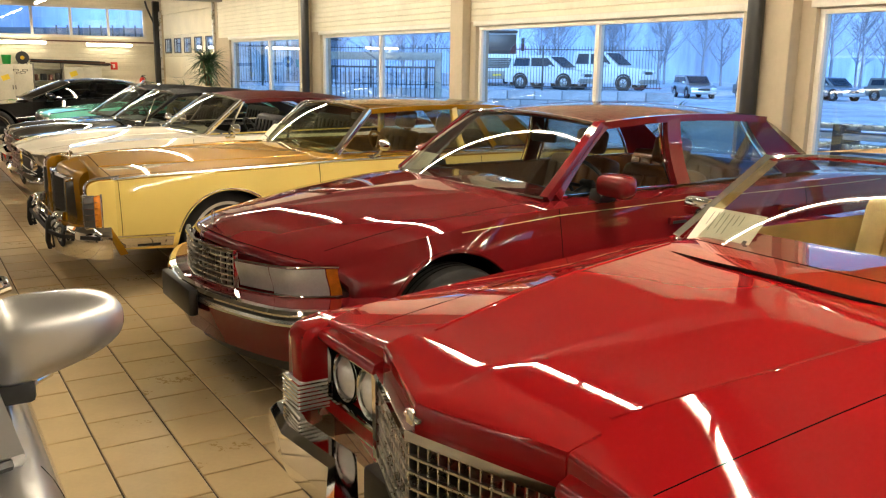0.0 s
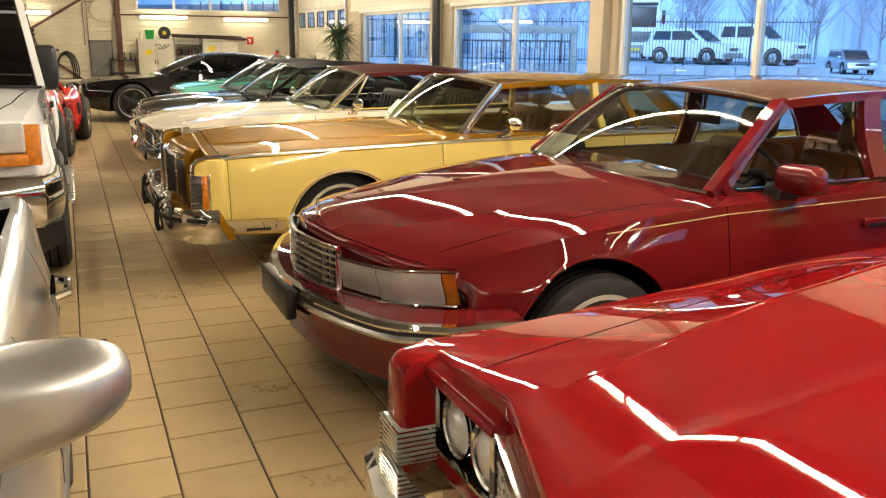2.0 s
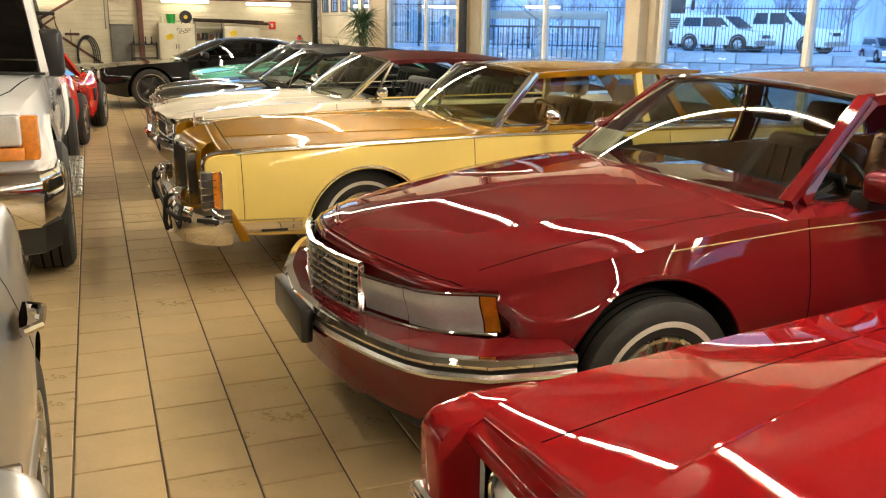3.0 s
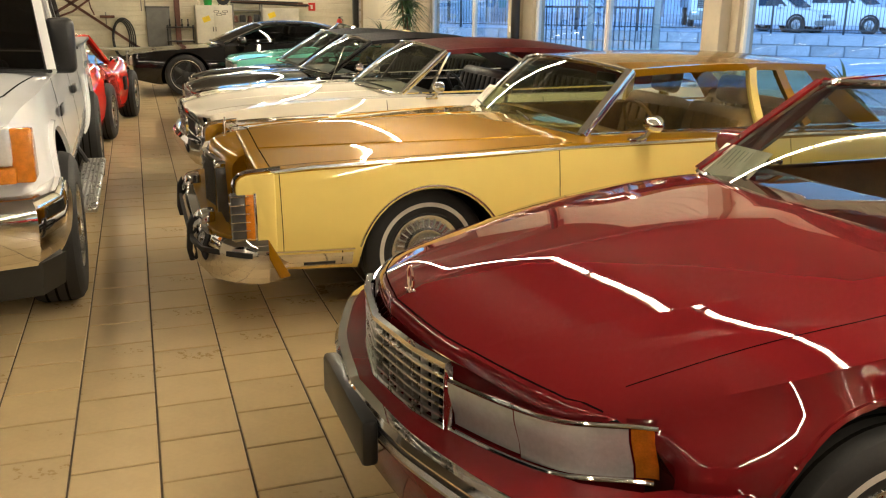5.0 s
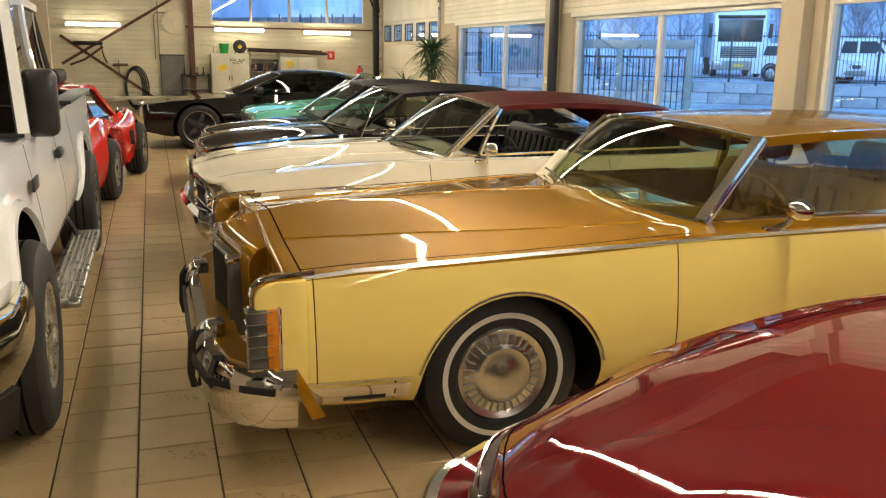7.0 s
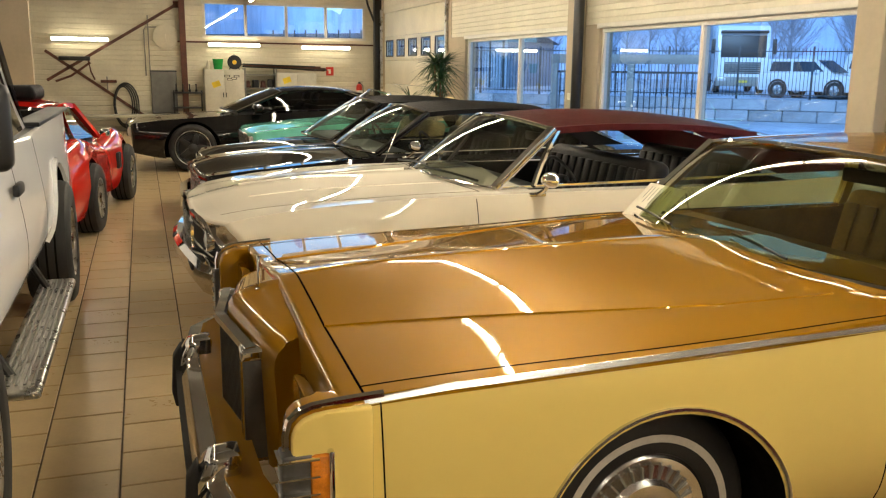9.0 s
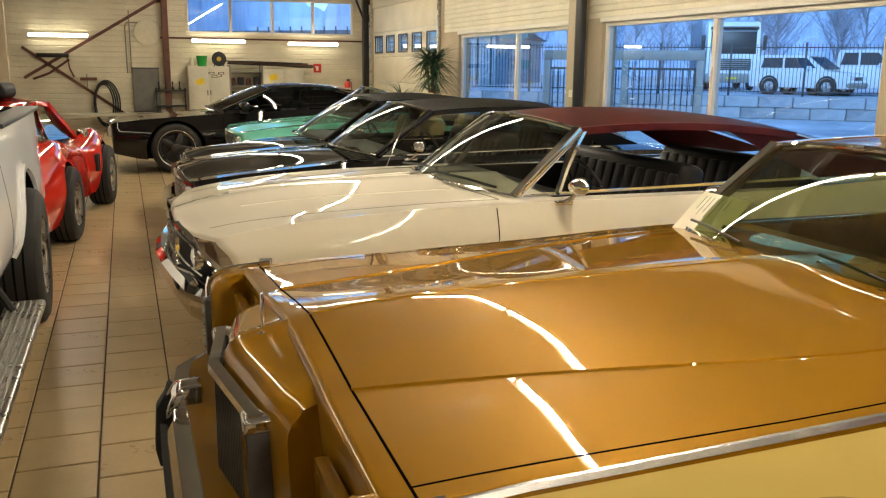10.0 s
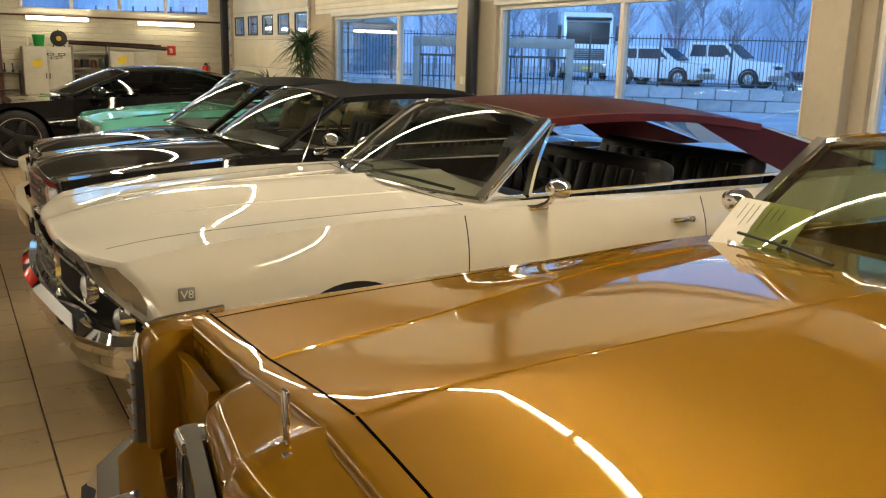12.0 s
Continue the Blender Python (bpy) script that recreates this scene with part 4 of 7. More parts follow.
def frame_rect(parent, x, y0, y1, z0, z1, w, d, mat=CHROME, xf=lambda y: 0.0, name="grille_surround"):
    pts = [(y0, z0), (y1, z0), (y1, z1), (y0, z1), (y0, z0)]
    path = []
    for a, b in zip(pts, pts[1:]):
        for k in range(6):
            y, z = a[0] + (b[0] - a[0]) * k / 6, a[1] + (b[1] - a[1]) * k / 6
            path.append((x + xf(y), y, z))
    path.append((x + xf(y0), y0, z0))
    return part(name, sweep(path, [(-w, -d), (w, -d), (w, d), (-w, d)], up=(1, 0, 0)), mat, parent)


def round_lamp(car, x, y, z, r=.085, name="headlamp"):
    h = part(name, moved(lathe([(0, -.02), (r * .6, -.012), (r * .95, .01), (r, .04)], 28, "x"), Matrix.Translation((x, y, z))), LENS, car, "clear glass headlamp")
    part("lamp_ring", moved(lathe([(r, .04), (r * 1.02, .0), (r * 1.10, -.004), (r * 1.14, .02), (r * 1.14, .05)], 28, "x"), Matrix.Translation((x, y, z))), CHROME, h)
    return h


BELT = [(.04, .815), (.4, .84), (1.2, .862), (2.0, .882), (3.4, .890), (5.2, .855)]


def yellow_coupe():
    car = thing("yellow_coupe", "pale yellow and caramel brown two-tone seventies coupe", "car", "cars along the windows", pose(0.99, 7.19, 0))
    s = dict(L=5.25, w=[(0, .96), (.5, .985), (2, .995), (4, .985), (5.25, .92)], zs=[(0, .825), (.4, .850), (1.2, .872), (2.0, .90), (3.4, .90), (5.25, .86)],
             zc=[(0, .885), (.2, .915), (.4, .938), (1.0, .958), (1.6, .968), (2.2, .94), (3.9, .93), (5.25, .86)], yk=[(0, .43), (.2, .46), (.6, .53), (1.1, .65), (1.4, .71), (2, .74), (5.25, .66)],
             zk=[(0, .848), (.2, .868), (.6, .882), (1.1, .898), (2.0, .92), (5.25, .865)], slopes={0: (.07, -.07), 1: (-.12, -.05), 2: (-.06, -.5)}, ys=[(0, .93), (.6, .94), (2, .945), (5.25, .89)], zm=.56, zl=.38, wl=[(0, .95), (1.0, .985), (5.25, .9)], wb=[(0, .92), (5.25, .85)],
             x0=.13, zb=[(0, .36), (.3, .315), (.6, .30), (.9, .22), (4.2, .22), (5.25, .35)], arches=[(1.02, .31, .395), (3.98, .29, .37)], cabin=(2.12, 4.0, .80, .30), cowl=1.84, deck=4.1, hood_front=.185,
             doors=[(1.75, 3.30, .30)], nose_r=.025, crease=(1, 2), cuts=[.185], warp=lambda x, y, z: .06 * max(0, .84 - z) * math.exp(-(x - .13) / .2),
             mats=[YELLOW, BROWN], paint=lambda c, n: 1 if (n.z > .30 and c.z > .80 and abs(c.y) < .955) or (c.x > 1.84 and c.z > keyed(BELT, c.x)) or (c.x < .20 and abs(c.y) < .9 and n.x < -.5) else 0, lining=GOLD)
    tree, _ = car_body(car, s)
    for k in "lr":
        yy = -1 if k == "l" else 1
        ribbon(tree, [(x, 0, z) for x, z in BELT], k, .022, TRIM, car, "fender_moulding", .008)
        ribbon(tree, [(1.75, 0, .87), (1.75, 0, .30)], k, .006, SEAM, car)
        ribbon(tree, [(3.30, 0, .88), (3.30, 0, .30)], k, .006, SEAM, car)
        ribbon(tree, [(.235, 0, .84), (.24, 0, .42)], k, .005, SEAM, car)
        ribbon(tree, [(1.75, 0, .31), (3.30, 0, .31)], k, .006, SEAM, car)
        ribbon(tree, [(1.46, 0, .27), (3.56, 0, .27)], k, .10, CHROME, car, "sill_moulding", .008)
        ribbon(tree, [(.06, 0, .43), (.30, 0, .425), (.60, 0, .42)], k, .012, CHROME, car, "side_moulding", .006)
        ribbon(tree, [(.17, 0, .375), (.36, 0, .37), (.59, 0, .365)], k, .085, CHROME, car, "lower_panel", .004)
        arc = [(1.02 + .408 * math.cos(a), 0, .31 + .408 * math.sin(a)) for a in np.linspace(2.85, .25, 24)]
        ribbon(tree, arc, k, .014, TRIM, car, "arch_moulding", .008)
        part("bumper_end_filler", prism([(.12, .50), (.165, .50), (.27, .30), (.215, .29)], "y", min(.90 * yy, .985 * yy), max(.90 * yy, .985 * yy), .008), BROWN, car)
        ribbon(tree, [(.34, 0, .352), (.50, 0, .350)], k, .026, BLACK, car, "panel_slot", .007)
        ribbon(tree, [(.535, 0, .415), (.535, 0, .335)], k, .006, SEAM, car, lift=.006)
        door_handle(car, 3.12, .99 * yy, .74)
        side_mirror(car, 2.28, .93 * yy, .90, CHROME)
        lamp = part("side_lamp", cuboid(.06, .11, .955 * yy - .035, .955 * yy + .035, .505, .73, .012), AMBER, car, "amber wraparound side lamp")
        part("lamp_frame", cuboid(.10, .115, .965 * yy - .032, .965 * yy + .032, .495, .74, .006), CHROME, lamp)
        part("lamp_frame", cuboid(-.005, .075, .945 * yy - .035, .945 * yy + .034, .50, .735, .012), GRILLE, lamp)
        for i in range(6):
            part("lamp_rib", cuboid(-.012, .08, .955 * yy - .040, .955 * yy + .036, .512 + i * .042, .516 + i * .042), CHROME, lamp)
        part("fender_tip", prism([(.015, .43), (.20, .43), (.20, .838), (.10, .832), (.07, .828), (.043, .818), (.024, .800), (.016, .775)], "y", min(.855 * yy, .955 * yy), max(.855 * yy, .955 * yy), .014), BROWN, car)
        part("fender_end", prism([(.02, .43), (.21, .43), (.21, .828), (.10, .824), (.075, .820), (.048, .810), (.029, .792), (.021, .768)], "y", min(.945 * yy, .977 * yy), max(.945 * yy, .977 * yy), .008), YELLOW, car)
        part("tip_moulding", sweep([(.013, .945 * yy, .45), (.012, .945 * yy, .772), (.020, .945 * yy, .803), (.041, .945 * yy, .823), (.07, .945 * yy, .833), (.12, .945 * yy, .838), (.24, .948 * yy, .846)], ring_profile(.010, 6), up=(0, 1, 0)), CHROME, car)
        part("lamp_cover", cuboid(.09, .125, min(.56 * yy, .88 * yy), max(.56 * yy, .88 * yy), .50, .775, .01, 2), BROWN, car, "brown concealed headlamp cover")
        # guard with rubber pad
        gd = part("bumper_guard", prism([(-.06, .30), (-.17, .30), (-.185, .36), (-.175, .50), (-.14, .565), (-.05, .575)], "y", min(.47 * yy, .585 * yy), max(.47 * yy, .585 * yy), .022), CHROME, car)
        part("guard_pad", prism([(-.17, .30), (-.195, .30), (-.207, .36), (-.197, .50), (-.165, .55), (-.16, .50)], "y", min(.50 * yy, .555 * yy), max(.50 * yy, .555 * yy), .006), RUBBER, gd)
    # header box over and behind the grille, with a slight prow and a ridge down its middle
    bm = bmesh.new()
    rings = []
    for y in np.linspace(-.425, .425, 25):
        a = abs(y) / .425
        soft = .022 * max(0, (a - .86) / .14) ** 2
        ring = []
        for x, z in ((-.012, .43), (-.022, .62), (-.030, .795), (-.026, .822), (-.012, .845), (.012, .860), (.06, .876), (.12, .890), (.205, .906), (.205, .43)):
            top = 1 if z > .75 else 0
            ring.append(bm.verts.new((x + .16 * abs(y) * max(0, 1 - (x + .03) / .20) + soft * (1 if x < .02 else 0), y, z + top * (.012 * max(0, 1 - a * 8) - .078 * abs(y) - soft))))
        rings.append(ring)
    for r0, r1 in zip(rings, rings[1:]):
        for i in range(len(r0)):
            j = (i + 1) % len(r0)
            bm.faces.new((r0[i], r0[j], r1[j], r1[i]))
    bm.faces.new(rings[0][::-1])
    bm.faces.new(rings[-1])
    part("grille_header", bm, BROWN, car, smooth=40)
    vee = lambda y: .16 * abs(y)
    grille_bars(car, -.055, -.30, .30, .45, .785, 40, 1, GRILLE, .0025, vee, .02)
    part("grille_surround", sweep([(-.056 + vee(y), y, .795 - .03 * abs(y)) for y in (-.36, -.15, 0, .15, .36)], [(-.014, -.012), (.016, -.012), (.016, .012), (-.014, .010)]), CHROME, car)
    part("grille_surround", sweep([(-.058 + vee(y), y, .445) for y in (-.33, -.15, 0, .15, .33)], [(-.014, -.02), (.014, -.02), (.014, .02), (-.014, .02)]), CHROME, car)
    for k in (-1, 1):
        pil = part("grille_pillar", cuboid(-.022, .05, .335 * k - .032, .335 * k + .032, .43, .765, .010, 2), GRILLE, car)
        part("pillar_cap", cuboid(-.028, .06, .335 * k - .038, .335 * k + .038, .752, .792, .012, 3), CHROME, pil)
        part("pillar_cap", cuboid(-.026, .055, .335 * k - .036, .335 * k + .036, .425, .455, .008, 2), CHROME, pil)
        for o in (-.02, 0, .02):
            part("pillar_bar", cuboid(-.026, -.02, .335 * k + o - .003, .335 * k + o + .003, .455, .752), CHROME, pil)
        ribbon(tree, [(x, (keyed(s["yk"], x) - .004) * k, 0) for x in np.linspace(.20, 1.74, 9)], "t", .014, BROWN, car, "hood_crease", .005)
    ribbon(tree, [(.21, 0, 0), (.9, 0, 0), (1.6, 0, 0)], "t", .008, BROWN, car, "hood_crease", .003)
    ribbon(tree, [(.20, -.93, 0), (.20, -.4, 0), (.20, .4, 0), (.20, .93, 0)], "t", .008, SEAM, car)
    for k in (-1, 1):
        ribbon(tree, [(.2, .88 * k, 0), (1.0, .91 * k, 0), (1.84, .92 * k, 0)], "t", .006, SEAM, car)
    # front bumper with its side ends
    prof = [(.055, -.11), (-.02, -.12), (-.05, -.08), (-.055, .06), (-.03, .105), (.055, .10)]
    path = [(.16, -.975, .40), (.08, -.972, .40), (-.02, -.93, .41), (-.085, -.84, .41), (-.12, -.60, .40), (-.125, -.3, .40), (-.125, .3, .40), (-.12, .60, .40), (-.085, .84, .41), (-.02, .93, .41), (.08, .972, .40), (.16, .975, .40)]
    bp = part("front_bumper", sweep(path, prof), CHROME, car, "heavy chrome front bumper")
    part("rubber_strip", sweep([Vector(p) + Vector((-.055 if abs(p[1]) < .9 else 0, (.055 if p[1] > 0 else -.055) * (1 if abs(p[1]) > .9 else .3), .035)) for p in path[1:-1]], [(-.012, -.013), (.012, -.013), (.012, .013), (-.012, .013)]), RUBBER, bp)
    part("bumper_filler", sweep([Vector(p) + Vector((.07, 0, .10)) for p in path[2:-2]], [(-.05, -.01), (.05, -.01), (.05, .012), (-.05, .012)]), BROWN, bp)
    rear = [(x0, y0, .48) for x0, y0 in ((4.9, -.95), (5.25, -.93), (5.38, -.80), (5.42, 0), (5.38, .80), (5.25, .93), (4.9, .95))]
    part("rear_bumper", sweep(rear, prof), CHROME, car)
    # hood ornament
    orn = part("hood_ornament", cuboid(.06, .09, -.028, .028, .872, .884, .004), CHROME, car, "chrome hood ornament")
    part("ornament_fin", cuboid(.070, .080, -.010, .010, .884, .985, .004), CHROME, orn)
    greenhouse(car, dict(A0=(1.97, .80, .915), A1=(2.32, .70, 1.26), C1=(3.72, .68, 1.27), C0=(4.15, .78, .92), wb=.20, wt=.12, rb=.10, rt=.05, crown=.045, arch=.03, roof=BROWN, pillar=CHROME,
                         cb=3.92, ct=3.55, glass=GREENGLASS, side_glass=CLEARGLASS, posts=[(3.20, 3.16, .05, YELLOW), (3.55, 3.35, .05, BROWN)], lining=GOLD))
    cabin(car, 2.0, .78, .90, GOLD, GOLD, 3.05, 3.75, False, GOLD)
    for x, y in ((1.02, .86), (3.98, .86)):
        for k in (-1, 1):
            wheel(car, x, (y - .08) * k, .345, .21, "cap", "thin")
    for k in (-.45, .25):
        part("wiper", sweep([(1.80, k, .965), (1.86, k + .25, .972), (1.92, k + .45, .965)], ring_profile(.006, 5)), BLACK, car)
    return car


def dark_red_sedan():
    car = thing("dark_red_sedan", "dark red four-door nineties sedan with brown leather seats", "car", "cars along the windows", pose(1.24, 4.39, 0))
    PLAN = [(0, .0), (.28, .045), (.45, .11), (.60, .185), (.70, .26), (.755, .36), (.80, .45), (.90, .47)]
    plan = lambda y: keyed(PLAN, abs(y))
    fade = lambda x, y, z: plan(y) * math.exp(-x / .55) + .05 * math.exp(-x / .1) * max(0, z - .45)
    s = dict(L=5.15, w=[(0, .86), (.3, .91), (.8, .95), (2.5, .962), (4, .957), (5.15, .90)], zs=[(0, .70), (.15, .725), (.4, .765), (.8, .825), (1.55, .90), (3, .92), (4.2, .93), (5.15, .88)],
             zc=[(0, .745), (.05, .795), (.15, .832), (.35, .868), (.7, .912), (1.2, .955), (1.7, .975), (4.1, .96), (5.15, .90)], yk=[(0, .40), (.2, .44), (.5, .50), (1.5, .62), (5.15, .60)], zk=[(0, .735), (.05, .77), (.15, .800), (.5, .850), (1.0, .905), (1.7, .95), (4.1, .95), (5.15, .89)],
             ys=[(0, .74), (.3, .80), (.7, .875), (1, .898), (2, .908), (4, .905), (5.15, .85)], zm=.62, zl=.42, wb=[(0, .84), (1, .93), (5.15, .84)], zb=[(0, .24), (.5, .20), (4.5, .20), (5.15, .28)], slopes={0: (.05, -.05), 1: (-.09, -.13), 2: (-.30, -4.0)},
             boxes=[(-.3, .36, -.752, -.40, .558, .694), (-.3, .36, .40, .752, .558, .694)], arches=[(1.00, .355, .375), (3.90, .33, .37)], cabin=(1.85, 4.0, .80, .30), cowl=1.62, deck=4.2, hood_front=.02, doors=[(1.66, 2.72, .30), (2.74, 3.72, .30)], nose_r=.04, crease=(), warp=fade,
             mats=[MAROON], paint=lambda c, n: 0, lining=LEATHER)
    tree, _ = car_body(car, s)
    xf = lambda y: plan(y) + .012
    for k in "lr":
        yy = -1 if k == "l" else 1
        for x in (1.66, 2.73, 3.72):
            ribbon(tree, [(x, 0, .90), (x, 0, .30)], k, .006, SEAM, car)
        ribbon(tree, [(1.45, 0, .40), (2.6, 0, .405), (3.5, 0, .40)], k, .045, CHROME, car, "side_moulding", .010)
        ribbon(tree, [(1.05, 0, .825), (1.66, 0, .865), (2.7, 0, .885), (4.6, 0, .89)], k, .005, CREAM, car, "pinstripe", .0015)
        arc = [(1.00 + .385 * math.cos(a), 0, .355 + .385 * math.sin(a)) for a in np.linspace(2.9, .25, 20)]
        ribbon(tree, arc, k, .02, MAROON, car, "arch_lip", .008)
        for x in (2.52, 3.50):
            hn = part("door_handle", cuboid(x - .09, x + .09, .962 * yy - .012, .962 * yy + .012, .755, .80, .01), MAROON, car)
            part("handle_recess", cuboid(x - .07, x + .04, .972 * yy - .006, .972 * yy + .006, .762, .778), BLACK, hn)
        side_mirror(car, 1.98, .84 * yy, .93, MAROON, False)
        # lamp clusters wrap round the corners
        def lampy(y0, y1, z0, z1, mat, name, label, off=-.01):
            a, b = min(y0 * yy, y1 * yy), max(y0 * yy, y1 * yy)
            return part(name, patch(lambda u, v: Vector((xf(a + (b - a) * u) + off + .012 * math.cos(v * math.pi), a + (b - a) * u, z0 + (z1 - z0) * v)), 10, 4, .02), mat, car, label)
        h1 = lampy(.402, .600, .568, .690, LENS, "headlamp", "clear ribbed headlamp lens", -.03)
        h2 = lampy(.603, .772, .560, .690, LENS, "headlamp", "clear ribbed headlamp lens", -.03)
        lampy(.774, .802, .560, .690, AMBER, "turn_lamp", "amber turn signal lens", -.03)
        path = [(xf(y) - .035, y * yy, .697) for y in np.linspace(.402, .804, 14)]
        part("lamp_frame", sweep(path, ring_profile(.006, 6)), CHROME, h1)
        part("lamp_frame", sweep([(p[0], p[1], .556) for p in path], ring_profile(.006, 6)), CHROME, h1)
    part("nose_panel", patch(lambda u, v: Vector((xf(-.78 + 1.56 * u) - .010 + .022 * max(0, v - .8) / .2, -.78 + 1.56 * u, .47 + (.735 - .03 * abs(2 * u - 1) - .47) * v)), 40, 10, .012), MAROON, car)
    frame_rect(car, -.035, -.395, .395, .545, .735, .007, .010, CHROME, xf)
    grille_bars(car, -.035, -.385, .385, .555, .725, 16, 6, ALU, .0035, xf, .02)
    ribbon(tree, [(xf(y) + .03, y, 0) for y in np.linspace(-.72, .72, 25)], "t", .006, SEAM, car)
    for k in (-1, 1):
        ribbon(tree, [(.40, .70 * k, 0), (1.0, .76 * k, 0), (1.62, .80 * k, 0)], "t", .003, SEAM, car)
    # bumper, wrapping to the wheel arches
    ys = list(np.linspace(-.93, .93, 31))
    edge = lambda y: plan(y * .86) * .86 - .045
    path = [(.61, -.985, .51), (.50, -.975, .51)] + [(edge(y), y, .50) for y in np.linspace(-.93, .93, 37)] + [(.50, .975, .51), (.61, .985, .51)]
    bp = part("front_bumper", sweep(path, [(.10, -.22), (-.01, -.22), (-.035, -.14), (-.05, -.05), (-.052, .01), (-.03, .045), (.11, .055)]), MAROON, car)
    part("bumper_strip", sweep(path, [(-.045, .012), (-.066, .012), (-.072, .024), (-.060, .040), (-.03, .044)]), CHROME, bp, "chrome bumper strip")
    part("bumper_strip", sweep(path, [(-.045, -.034), (-.064, -.034), (-.070, -.020), (-.064, -.006), (-.045, -.004)]), TRIM, bp, "polished bumper strip")
    part("strip_insert", sweep(path, [(-.045, -.004), (-.060, -.004), (-.060, .012), (-.045, .012)]), BLACK, bp, "black rubber insert")
    part("number_plate_holder", cuboid(-.135, -.085, -.26, .26, .395, .535, .015), BLACK, bp)
    part("front_spoiler", sweep([Vector(p) + Vector((.09, 0, -.25)) for p in path], [(-.03, -.04), (.03, -.04), (.03, .05), (-.03, .05)]), BLACK, bp)
    rear = [(4.6, -.95, .5), (5.05, -.95, .5), (5.24, -.8, .5), (5.28, 0, .5), (5.24, .8, .5), (5.05, .95, .5), (4.6, .95, .5)]
    part("rear_bumper", sweep(rear, [(-.06, -.12), (.06, -.12), (.06, .08), (-.06, .08)]), MAROON, car)
    emb = part("hood_emblem", cuboid(.075, .095, -.02, .02, .803, .812, .002), CHROME, car)
    part("emblem_ring", moved(tube([(0, .025 * math.cos(a), .035 * math.sin(a)) for a in np.linspace(0, 2 * math.pi, 17)], .004, 6), Matrix.Translation((.085, 0, .845))), CHROME, emb)
    greenhouse(car, dict(A0=(1.65, .80, .935), A1=(2.13, .665, 1.315), C1=(3.60, .64, 1.32), C0=(4.15, .72, .96), wb=.16, wt=.10, rb=.10, rt=.06, crown=.045, arch=.05, roof=MAROON, pillar=MAROON, trim=CHROME,
                         cb=3.72, ct=3.40, posts=[(2.73, 2.72, .11, MAROON), (1.72, 2.17, .05, MAROON)], window_down=True, lining=BLACKSEAT, rear_glass=(2.80, 3.70, 2.78, 3.38), frames=[(1.78, 2.66, 2.20, 2.65), (2.80, 3.68, 2.79, 3.36)]))
    cabin(car, 1.70, .78, .92, LEATHER, BLACK, 2.78, 3.60)
    for x in (1.02, 3.90):
        for k in (-1, 1):
            wheel(car, x, .85 * k, .33, .21, "wire", "thin")
    return car


